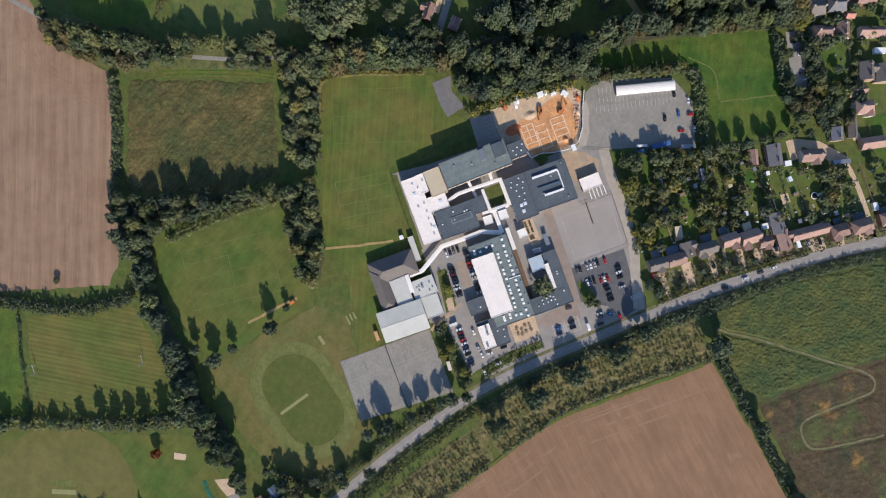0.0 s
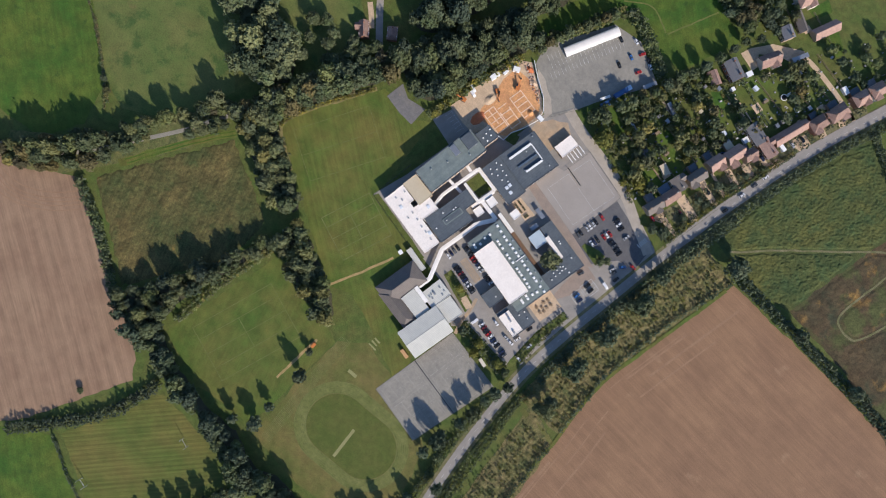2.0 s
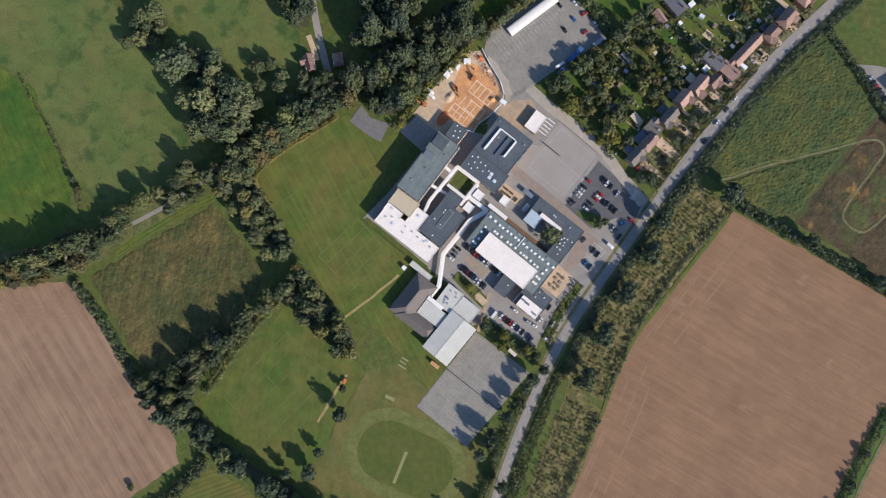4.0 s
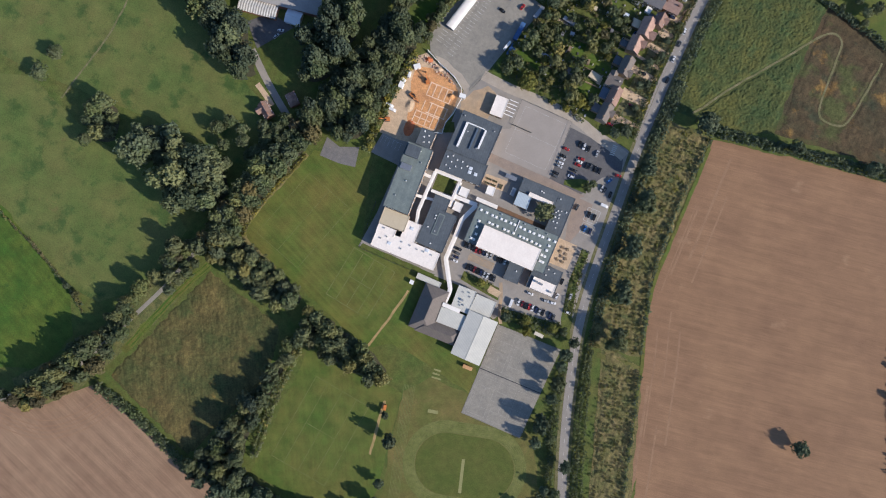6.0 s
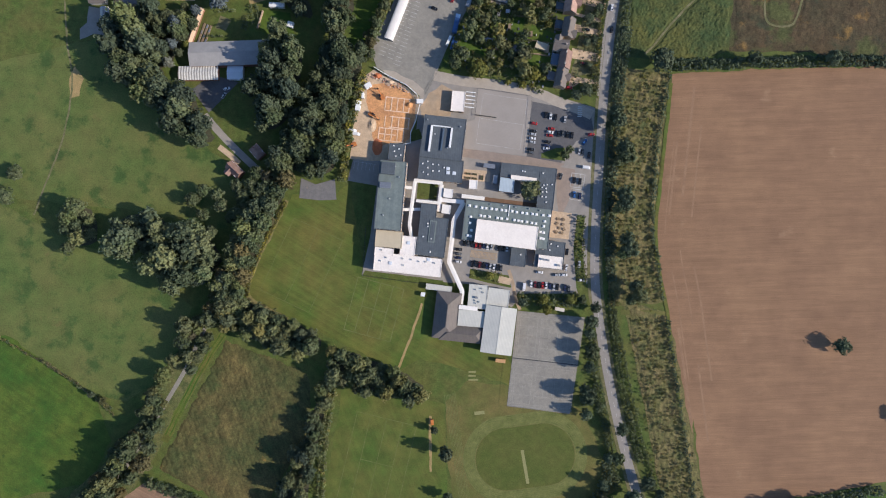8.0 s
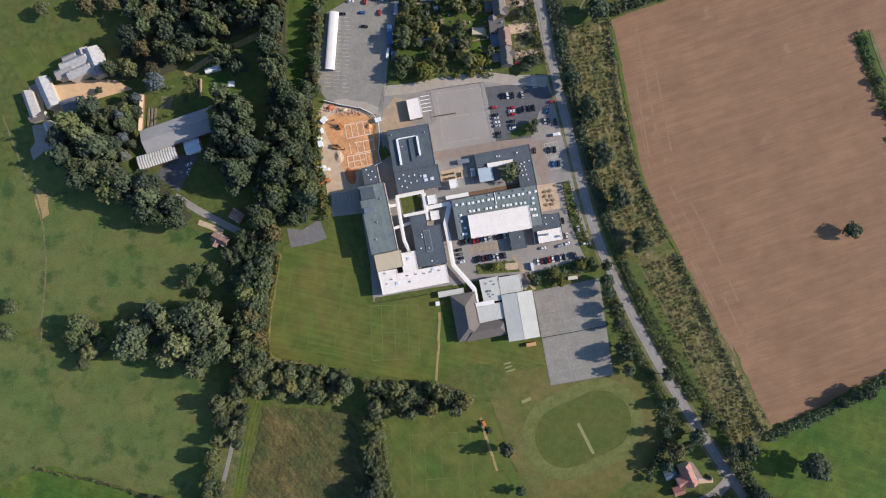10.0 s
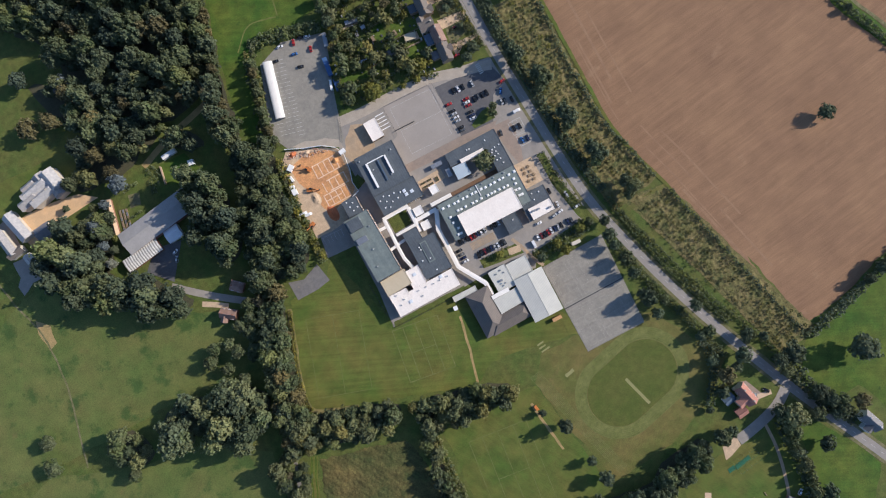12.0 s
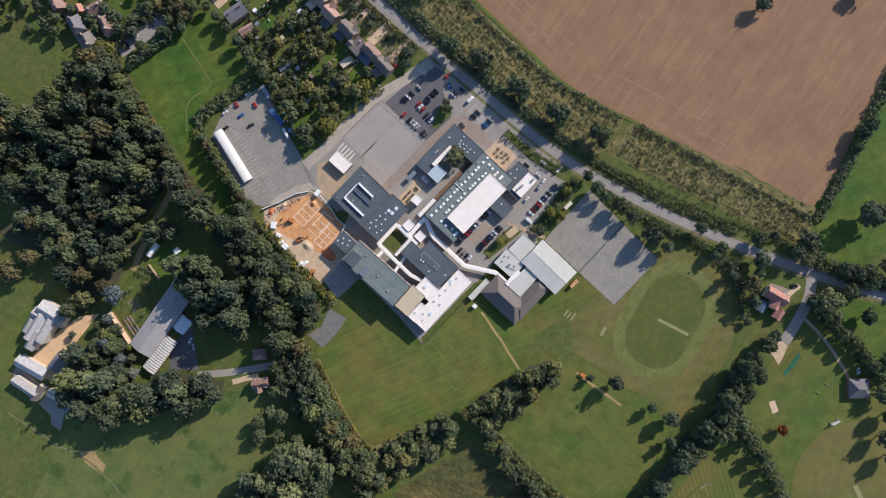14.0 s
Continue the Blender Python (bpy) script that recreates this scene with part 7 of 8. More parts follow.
MIX = (LEAF, LEAF, LEAF_DARK, LEAF, LEAF_GREY, LEAF_BROWN)
DEEP = (LEAF_DARK, LEAF_DARK, LEAF, LEAF_DARK, LEAF)
PALE = (LEAF_GREY, LEAF_GREY, LEAF, LEAF_GREY, OLIVE_LEAF)
RICH = (LEAF, LEAF_DARK, LEAF_DARK, LEAF_GREY, LEAF, LEAF_DARK, LEAF_DARK, LEAF_BROWN, LEAF, LEAF_DARK)
WOODS = (
    ("woodland", ((-170.1, 244.1), (-149.9, 222.7), (-126.5, 185), (-111.3, 166.8), (-124, 160.7), (-137.7, 165.8), (-154.2, 190.1), (-167, 217.8)), 4.8, 9.5, RICH, "loose pale and dark trees on a park lawn"),
    ("tree_belt", ((-225.4, -176), (-210.7, -168.8), (-192.9, -145.6), (-172, -104.3), (-155.2, -53.5), (-142.7, -47.2), (-137.8, -61), (-162.1, -108.5), (-176.3, -144.9), (-196.8, -170.9), (-211.9, -180.6)), 4.6, 5.2, MIX, "belt of mixed green trees along a lane"),
    ("woodland", ((-178.8, -24.4), (-166.3, 11.5), (-142.6, -1.5), (-136.9, -14), (-147.2, -26.2), (-163.9, -30.6)), 7.2, 8.0, DEEP, "clump of large green parkland trees"),
    ("tree_belt", ((-141.8, -49.6), (-136.4, -32.5), (-109.2, -41.5), (-72.6, -55.7), (-71.4, -66.3), (-103.4, -64.1), (-131.4, -57.1)), 4.1, 5.0, PALE, "belt of tall grey-green trees beside a pitch"),
    ("tree_belt", ((-64.9, -78.3), (-60, -64.2), (-27.9, -73.4), (-6.3, -81.5), (-7, -92), (-42.9, -85.5)), 4.1, 5.0, PALE, "belt of tall grey-green trees beside a pitch"),
    ("tree_belt", ((-137.6, -28.1), (-123.4, 10.3), (-108.7, 49.8), (-94.7, 44.5), (-110.8, 8.8), (-127.7, -28.5)), 4.8, 5.4, MIX, "belt of mixed green trees behind a pitch"),
    ("woodland", ((-107.1, 49.9), (-77.5, 129.6), (-55.4, 124.7), (-65, 88), (-68.3, 64.2), (-70.3, 48.7), (-80.5, 43)), 4.9, 4.7, DEEP, "dense dark green wood beside the school"),
    ("tree_belt", ((-76.1, 134.5), (-70.8, 170.4), (-55.5, 222.3), (-44.6, 256.7), (-34.9, 255.6), (-46.3, 218.3), (-62.2, 170.6), (-68.8, 135.2)), 5.0, 5.4, MIX, "long green tree belt behind a grass field"),
    ("tree_belt", ((-103.8, -183.5), (-87, -144.5), (-74, -103.8), (-67, -80.5), (-62.5, -82.5), (-70.6, -124.6), (-75.4, -157.2), (-70.1, -171), (-77.1, -182.6)), 4.0, 4.6, (LEAF, LEAF_DARK, LEAF_GREY), "belt of hedgerow trees south of a meadow"),
    ("tree_belt", ((-94, -185.8), (-68.8, -172.3), (-52.5, -179.3), (-29.6, -179.8), (-7.2, -181.7), (17.9, -177.1), (41.3, -189.8), (24.7, -190.5), (-19.4, -187), (-49.9, -187)), 4.3, 5.2, DEEP, "dark hedgerow tree belt between fields"),
    ("tree_belt", ((30.8, -187.2), (44, -176), (60.6, -173.5), (76, -175), (80, -183), (67, -188), (52, -191)), 4.6, 5.4, DEEP, "dark hedgerow tree belt beside the track"),
    ("tree_belt", ((-217.2, 121), (-202.5, 109.7), (-185, 99.2), (-170.7, 95.5), (-159.5, 87.1), (-152, 70.2), (-147, 62.1), (-155.7, 60.9), (-172.8, 72.9), (-191.9, 86.7), (-205.6, 94.4)), 6.2, 7.0, DEEP, "curved belt of dark green trees"),
    ("woodland", ((-107, 133.7), (-95.9, 122.7), (-95.1, 101.1), (-106.3, 72.7), (-116.2, 72.3), (-122.4, 90.7), (-122.8, 111.7)), 5.2, 5.0, DEEP, "dense dark wood beside a barn"),
    ("woodland", ((-107.4, 167.7), (-93, 156.1), (-88.7, 145.4), (-99.2, 145.1), (-112.2, 157.8)), 4.6, 6.5, DEEP, "loose dark trees round a walled garden"),
    ("woodland", ((-206.3, 7.7), (-198.3, 14.2), (-182.3, 14), (-166.9, 6), (-150.7, 5), (-141.3, -5.6), (-139.2, -21.7), (-156.9, -28), (-173.1, -26.6), (-184.4, -11), (-200.8, -7)), 6.6, 7.2, (LEAF_DARK, LEAF, LEAF_DARK, LEAF_DARK, LEAF_GREY), "clump of broad green parkland trees"),
    ("woodland", ((-238.5, -2.3), (-233.9, 12.3), (-225.6, 16.8), (-217, 5.5), (-219.1, -6.3), (-231.3, -9.7)), 5.0, 6.0, (LEAF, LEAF_GREY), "small clump of parkland trees"),
    ("tree_belt", ((-111, 12.5), (-107.5, 9), (-120.1, -25), (-128.5, -47), (-144.8, -51.2), (-138.4, -34.6), (-124.7, -4.8)), 4.8, 5.4, MIX, "belt of green trees along a lane"),
    ("tree_belt", ((-160, -62.8), (-150.7, -56.5), (-148.9, -69), (-156.4, -87.6), (-173.1, -106.9), (-185.7, -139.7), (-207.4, -178.6), (-217.4, -170.4), (-199.4, -143.6), (-184.8, -117.5), (-170.2, -91.5)), 3.6, 6.6, (LEAF_GREY, LEAF, LEAF_BROWN, OLIVE_LEAF), "belt of scrubby trees along a lane"),
    ("woodland", ((-109.8, 325.4), (-99, 266.5), (-55.8, 259.9), (-37.6, 256.2), (-46.9, 221.7), (-52.1, 192.8), (-67.2, 165.7), (-73.3, 129.1), (-79.4, 143.8), (-75, 160.9), (-70.8, 171.2), (-73.6, 174.5), (-83.6, 171.3), (-105, 168.8), (-124.5, 186.6), (-148.6, 223.9), (-141.5, 249.4), (-165.1, 277.7)), 5.0, 6.4, RICH, "large mixed wood with dark and green crowns"),
    ("woodland", ((-187.6, 147.1), (-190.6, 106.3), (-159.1, 85.6), (-150.4, 59.9), (-158.2, 58), (-170, 76.4), (-199.6, 93.8), (-217.6, 126.2), (-216.8, 137.4)), 5.8, 6.4, DEEP, "belt of dark trees below a barn"),
    ("woodland", ((-147.7, 192.4), (-121.7, 183.4), (-100.9, 176.5), (-119.8, 168.6), (-143.1, 154.8), (-162.6, 159.9), (-177.7, 161.6), (-165.6, 172.3)), 6.0, 9.0, RICH, "loose garden trees round a manor house"),
    ("woodland", ((-186, 137), (-176, 142), (-166, 143), (-172.4, 124.7), (-182.1, 106.4), (-198.6, 109.4), (-209.7, 120.8), (-202, 134.4)), 4.4, 6.6, RICH, "loose garden trees below a manor house"),
    ("tree_belt", ((77.6, -173.5), (74.9, -184), (59.3, -189), (33, -191), (3.4, -189.5), (-7.2, -186), (24.4, -182), (52.2, -178.3), (68.2, -173.7)), 4.3, 5.4, DEEP, "dark hedgerow tree belt between playing fields"),
    ("tree_belt", ((-133.3, -32.7), (-105, -43.6), (-72.8, -58.8), (-79.8, -71.2), (-111, -58.3), (-136.7, -45.8)), 4.1, 5.0, PALE, "belt of grey-green trees behind the pitch"),
    ("tree_belt", ((-63.6, -64.5), (-39.4, -70.8), (-10, -82.9), (-7.5, -93.4), (-32.8, -91.7), (-66, -79.5)), 4.1, 5.0, PALE, "belt of grey-green trees behind the pitch"),
    ("tree_belt", ((-110.1, 43.1), (-101, 38.5), (-110.5, 8.4), (-126.4, -34.8), (-136.3, -30.7), (-124.9, 6.8)), 4.8, 5.6, MIX, "belt of trees between pasture and pitch"),
)
OPEN_WAYS = [tuple(p[:2]) for way in (((-69.9, 170), (-77.2, 167.6), (-87.9, 165.2), (-107.3, 162), (-132.2, 153.7)), ((-138.5, 61.9), (-113.7, 41.3)), ((-153.2, -76.4), (-158.7, -88.3), (-165.9, -102.0))) for p, d in along(way, 3)]
OPEN_COURT = ((-197.2, 172), (-178.1, 162.2), (-175.4, 151.3), (-190.4, 145.6), (-198.5, 144.1), (-209.7, 136.9), (-225.8, 133.9), (-235.7, 142.4), (-228.8, 166.9))
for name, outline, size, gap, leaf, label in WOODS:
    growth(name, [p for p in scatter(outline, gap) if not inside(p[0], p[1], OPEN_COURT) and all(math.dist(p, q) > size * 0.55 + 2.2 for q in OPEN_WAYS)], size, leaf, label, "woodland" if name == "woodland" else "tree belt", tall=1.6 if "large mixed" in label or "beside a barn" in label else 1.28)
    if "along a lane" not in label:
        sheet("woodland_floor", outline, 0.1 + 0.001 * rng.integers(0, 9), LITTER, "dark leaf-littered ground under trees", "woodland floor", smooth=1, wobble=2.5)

HEDGES = (
    (((-174.8, -153.2), (-145.3, -161.2), (-113.3, -176.8), (-100.5, -183)), 4, 1.6, LEAF, "low mixed hedge beside a brown field"),
    (((-81, -285.4), (-61.5, -255.3), (-45.6, -227.6), (-42.7, -194.2)), 4.4, 1.8, LEAF_DARK, "dark hedge between field and pasture"),
    (((-59.1, -265.9), (-32.4, -275.3), (0.5, -283.6)), 1.2, 1.0, LEAF_DARK, "thin dark hedge between grass fields"),
    (((-10.5, -315.3), (11.1, -270.9), (29.2, -232.6), (43.8, -192.8)), 4, 1.9, (LEAF, OLIVE_LEAF, LEAF_DARK), "clipped hedge along a cricket ground"),
    (((137.7, 118.4),) + ((132.2, 81.3), (131, 52.5), (130.7, 25.7), (134.5, 4.6), (139.9, -22.3)), 1.8, 1.3, LEAF_DARK, "long field hedge beside tilled soil"),
    (((143.1, -32.9), (148, -61.1), (155.6, -100.2), (161.9, -131), (166.1, -153.1)), 1.8, 1.3, LEAF_DARK, "long field hedge beside tilled soil"),
    (((110.6, -30), (119.1, -66.8), (130.1, -107.6), (142.2, -143.6), (146.3, -157.2)), 1.5, 1.1, LEAF, "roadside hedge of mixed shrubs"),
    (((110, 148.7), (107.4, 119.5), (105.4, 90.5), (104.6, 58), (104.3, 33), (105.4, 8.1), (107.4, -12)), 4, 1.5, LEAF_DARK, "roadside hedge of mixed shrubs"),
    (((167.6, -155.6), (188, -152.1), (209, -147.2), (225.7, -143.6), (242.6, -139.3), (276.8, -130.2)), 3, 1.9, LEAF_DARK, "tall hedge between tilled field and paddock"),
    (((140.8, 125.7), (181.5, 129.3), (223.9, 132.4), (276.8, 135.4)), 3.5, 1.7, LEAF_DARK, "tall dark hedge at the head of a tilled field"),
    (((128.3, 131), (142.7, 128.5), (164.8, 130.5), (186.9, 132.5), (206.8, 133.9), (226.2, 135.9), (251.3, 138.5)), 1.6, 1.3, LEAF_DARK, "field hedge beside rough ground"),
    (((287.8, 75), (288.5, 57.3), (291.3, 30.7), (296.1, 5.3), (301.8, -9.1), (312, -40)), 2.6, 1.3, (LEAF_DARK, LEAF), "hedge between two tilled fields"),
    (((124, 250.5), (155.5, 239.4), (181.7, 226.8), (206.8, 219), (240, 206)), 2.4, 1.4, LEAF_DARK, "dark boundary hedge beside a car park"),
    (((-280, -66.9), (-244.5, -83.8), (-216.9, -98.1), (-198.3, -113.4)), 0.8, 0.8, (OLIVE_LEAF, LEAF_BROWN, LEAF), "thin brownish hedge across pasture"),
    (((-247, -81.2), (-219.3, -98.4), (-200.2, -108.8)), 0.8, 0.9, (OLIVE_LEAF, LEAF_BROWN, LEAF), "thin brownish hedge across pasture"),
    (((-33.6, 183.5), (-17, 181.3), (11.4, 170.4)), 5, 1.8, LEAF, "shrubby hedge at the edge of a car park"),
    (((-52.9, 119.7), (-54, 128), (-46.1, 151.8), (-36, 180.6)), 4, 2.4, (LEAF, OLIVE_LEAF), "hedge behind a long white store"),
    (((-55.3, 111.3), (-58.5, 92.9), (-62.5, 70.9), (-64.7, 41.9)), 2.5, 1.6, (LEAF, LEAF_GOLD, OLIVE_LEAF), "yellowing shrubs along a building site"),
    (((97, -45), (99.2, -62.5), (103.4, -83.2), (110.4, -110.8), (116.6, -138.2)), 2.4, 1.4, LEAF, "roadside hedge behind the courts"),
    (((106.8, -18), (112.6, -58.7), (120, -88.8), (130.6, -123)), 2.4, 1.2, LEAF, "roadside hedge with young trees"),
    (((-59.2, 182.9), (-36.7, 253.3), (-27.3, 257), (18.2, 244.8)), 3, 1.5, LEAF_DARK, "clipped dark garden hedge"),
    (((-61.6, -84), (-66.6, -122.4), (-65.9, -161.2)), 3, 1.4, (OLIVE_LEAF, LEAF), "yellowing shrubs along a field edge"),
    (((124.7, -191), (121.5, -205), (121.4, -223.1), (117.5, -237.8), (113.5, -252.4)), 5, 2.4, LEAF_DARK, "dark trees and shrubs behind a path"),
    (((109.6, -124.4), (110.9, -136.8), (93.2, -159.4)), 3, 1.8, LEAF_DARK, "dark shrubs round a cottage garden"),
    (((103.6, 104), (104.6, 119), (106, 136.4), (108.6, 162), (111.4, 191.7), (115.6, 221.2), (122, 249), (133.6, 296)), 4.6, 1.1, LEAF_DARK, "dark roadside hedge below the houses"),
    (((92.2, 105), (92.4, 110.7), (92.6, 124), (93.2, 139), (93.6, 149.2), (95.6, 163), (98.2, 184), (101, 205)), 1.8, 0.95, (OLIVE_LEAF, LEAF, LEAF_GOLD, LEAF_DARK), "ragged olive hedge of front gardens"),
    (((-119.4, -34), (-120.2, -29), (-115.2, -9.6), (-107.2, 8), (-99.6, 26)), 1.4, 0.7, (LEAF_GOLD, OLIVE_LEAF, LEAF_GOLD), "golden weedy growth along a pitch edge"),
    (((146.6, -165.9), (152.7, -192.2), (163.6, -213.4)), 6, 2.4, LEAF_DARK, "dark roadside shrubs and trees"),
)
for points, width, size, leaf, label in HEDGES:
    growth("hedge", band(points, width, size * 1.15), size, leaf, label, "hedge", BUSHES, 0.35, False, 1.25)

# planted rows of young trees in the scrub strips
for points, lines, first, gap, leaf in ((((143.1, -32.9), (148, -61.1), (155.6, -100.2), (161.9, -131), (166.1, -153.1)), 8, 4.0, 2.7, (OLIVE_LEAF, WEED, LEAF_GREY)),
                                        (((136.5, 116.4),) + ((132.2, 81.3), (131, 52.5), (130.7, 25.7), (134.5, 4.6), (139.9, -22.3)), 7, 3.6, 2.9, (OLIVE_LEAF, WEED, LEAF_GREY))):
    rows = []
    for i in range(lines):
        for p, d in along(points, 2.3):
            o = first + i * gap
            rows.append((p.x + d.y * o + rng.uniform(-0.3, 0.3), p.y - d.x * o + rng.uniform(-0.3, 0.3)))
    rows = [q for q in rows if rng.uniform() > 0.2 + 0.3 * (noise.noise((q[0] * 0.08, q[1] * 0.08, 3)) > 0.1)]
    growth("sapling_rows", rows, 0.8, leaf, "rows of young planted trees in scrub", "saplings", BUSHES, 0.3, False, 1.3)

# trees that stand alone
for (x, y), r, h, leaf in zip(((94.8, -37.7), (96, -55.7), (95.1, -65.4), (94.2, -82.6), (102.1, -89), (97.5, -28.9), (94.1, -44.7)),
                              (4.5, 5, 4, 5.5, 3.5, 3.5, 3.5), (12, 13, 10, 14, 9, 9, 10), [LEAF_DARK, LEAF, LEAF_DARK] * 3):
    tree(x, y, r, h, leaf, label="roadside tree casting a long shadow")
for (x, y), r, h in zip(((15.2, -162.7), (12.4, -150.1), (9.9, -122.5), (2.1, -109.7), (4, -171.2), (106.5, -135.7), (109.6, -119.9), (102.1, -154.6), (94.2, -94.3), (93.4, -78.8)), (4.4, 2.9, 4.2, 2.2, 3, 3, 3, 4, 3.5, 3), (14, 10.5, 16, 8, 12, 12, 10, 13, 12, 10)):
    tree(x, y, r, h, LEAF_DARK, True, "slender dark tree at the edge of a playing field")
for (x, y), r, h in zip(((-0.8, -298.2), (4.7, -285.5), (10.3, -270.8), (16.6, -254.6), (21.8, -242.5), (25.6, -233.9), (28.8, -226.5), (32.5, -217.9), (36.4, -206.3), (39.6, -196.3)), (4.4, 3.4, 3, 3, 3.8, 3.6, 3.6, 4.2, 4.6, 4.6), (12, 10, 8, 9, 12, 11, 11, 13, 14, 14)):
    tree(x, y, r, h, LEAF, True, "slender green tree in a row along a cricket ground", group="trees along the cricket ground")
for x, y, r, h, leaf in ((79.8, 103.4, 3.4, 6, LEAF_DARK), (85.6, 106.8, 4.2, 7, LEAF_DARK), (90.3, 119.7, 2.6, 5, OLIVE_LEAF), (86.6, 122.9, 2.2, 4, LEAF_DARK), (84.6, 137.4, 2.8, 5, LEAF_DARK), (88.8, 138.9, 2.6, 5, LEAF_DARK), (85.2, 152.2, 3.2, 6, LEAF_DARK), (89.2, 155.6, 2.6, 5, LEAF), (92.1, 148.6, 1.8, 4, OLIVE_LEAF), (91.3, 160.0, 2.6, 5, LEAF_DARK), (91.5, 170, 2.4, 5, LEAF_DARK), (94.6, 181, 2.4, 5, LEAF)):
    tree(x, y, r, h, leaf, label="bushy small tree in a front garden", group="front garden trees")
tree(-212.7, -100.6, 2.4, 5, LEAF_DARK, label="dark bush in a thin pasture hedge")
tree(-205.6, -104.1, 2.8, 5, OLIVE_LEAF, label="olive-gold small tree in a thin pasture hedge")
tree(-155.2, -63.5, 5.2, 9, LEAF, label="broad bright green tree beside a lane")
tree(-166.8, -103.9, 3.0, 5, OLIVE_LEAF, label="small olive tree beside a lane")
for x, y, r, h in ((94.2, -178.8, 4.0, 9), (86.2, -177.5, 4.2, 10), (91, -161.8, 2.6, 5), (118.2, -147.3, 3.6, 8), (125.2, -182.6, 4.4, 10)):
    tree(x, y, r, h, LEAF_DARK, label="dark leafy tree round a cottage garden")
tree(-70.2, -234.8, 2.2, 3.4, LEAF, label="lone green bush in a harvested field")
tree(248.3, -43.6, 5.2, 9, LEAF_DARK, label="lone dark tree in a tilled field")
tree(292.7, -86.1, 5.2, 9, LEAF_DARK, label="lone dark tree in a tilled field")
tree(53.4, 41.9, 6.2, 9, LEAF_GREY, label="broad olive tree in a school courtyard")
tree(53.2, -219.4, 3.4, 6, LEAF_RUST, label="rust-red autumn tree at a field edge")
tree(187.6, -175.1, 9, 15, LEAF_DARK, label="large dark tree in a paddock")
tree(-148, 150.5, 6.2, 13, LEAF_BLUE, label="blue-grey cedar near a manor house")
tree(-179.6, 210.6, 7, 13, LEAF_BROWN, label="broad brownish tree on a lawn")
tree(-164.8, 206.7, 6, 12, LEAF_BROWN, label="broad brownish tree on a lawn")
tree(-149.8, 205.3, 6, 12, LEAF, label="broad green tree on a lawn")
tree(-140.5, 194.2, 6, 12, LEAF, label="broad green tree on a lawn")
tree(17.9, 115.5, 6, 9, LEAF_GOLD, label="yellow-green tree beside the service drive")
tree(52.4, 115.1, 4.5, 7, LEAF_GOLD, label="yellowing tree beside the service drive")
for (x, y), r, leaf in zip(((65.4, -25.6), (67.8, -31.8), (82.8, -24.6), (89.1, -24.3), (52.6, -28.1), (74.2, 64.8), (76.9, 68.5)), (3, 3.2, 3.2, 3, 3, 3, 2.6), (LEAF_GOLD, LEAF_GOLD, LEAF_GOLD, LEAF, LEAF_DARK, LEAF, LEAF)):
    tree(x, y, r, 7, leaf, label="small ornamental tree beside the school car park")
for x, y in ((-275.2, 19.9), (-150.2, 30.4), (-156.5, 24.2), (-124.7, 28.2), (-128.5, 17), (-114, 2.8), (-232.4, -10.6), (-270.2, 35), (-120.4, 35.9)):
    tree(x, y, 4 + rng.uniform(0, 1.8), 8 + rng.uniform(0, 3), LEAF, label="parkland tree standing in pasture")
for x, y in ((-149.4, 15.2), (-138.4, 21.1), (-128.9, 34.3), (-125.2, 25), (-131.7, 14.4), (-141.2, 28.1), (-143.7, 4.3), (-117.5, 42.8)):
    tree(x, y, 3.5 + rng.uniform(0, 1.5), 8 + rng.uniform(0, 2), LEAF, label="garden tree beside a cottage")
for x, y in ((-19.7, -85.4), (-24, -77.8), (-11.8, -85), (-12.3, -90.5)):
    tree(x, y, 4, 9, LEAF_GREY, label="grey-green tree at the corner of a pitch")

for (x, y), r, h, leaf in zip(((108.8, -147.9), (124.7, -142.2), (133.8, -133.3), (151.3, -157.6), (141.6, -156.6), (142.9, -165.7), (152.1, -185.4), (156, -193.6), (143.8, -196), (154.3, -201.8), (162, -196.9), (115.4, -119.7), (116.5, -102.2), (88, -178.5), (126.4, -197.5), (130.9, -188.6), (225.4, -141.5), (215.1, -143.9), (231.3, -141)),
                              (6, 5.5, 4.5, 7, 5, 4, 5.5, 4.5, 5, 4, 4, 4, 4, 5, 5, 8, 4, 3.5, 4.5), (13, 13, 11, 13, 12, 8, 11, 10, 11, 9, 9, 10, 10, 11, 11, 13, 11, 9, 11),
                              (LEAF_BROWN, LEAF_DARK, LEAF_DARK, LEAF_DARK, LEAF_DARK, LEAF_GREY, LEAF_DARK, LEAF_DARK, LEAF, LEAF_DARK, LEAF, LEAF, LEAF_DARK, LEAF, LEAF, PALE_LEAF, LEAF_DARK, LEAF_DARK, LEAF_DARK)):
    tree(x, y, r, h, leaf, label="full-grown tree near the southern road bend")
for (x, y), r, leaf in zip(((104.8, 87), (111.3, 66.2), (112.6, 37.1), (115.3, 8.6), (122.1, -19.5)), (4.5, 5, 5, 5, 4.5), (LEAF_DARK, LEAF, LEAF_DARK, LEAF_DARK, LEAF_GREY)):
    tree(x, y, r * 1.15, 15, leaf, label="tall dark tree in a scrubby roadside strip")
    tree(x - 1.5, y + 5.0, r, 14, LEAF_DARK, label="tall dark tree in a scrubby roadside strip")
    tree(x - 4.0, y - 3.5, r * 0.75, 11, LEAF, label="tall green tree in a scrubby roadside strip")

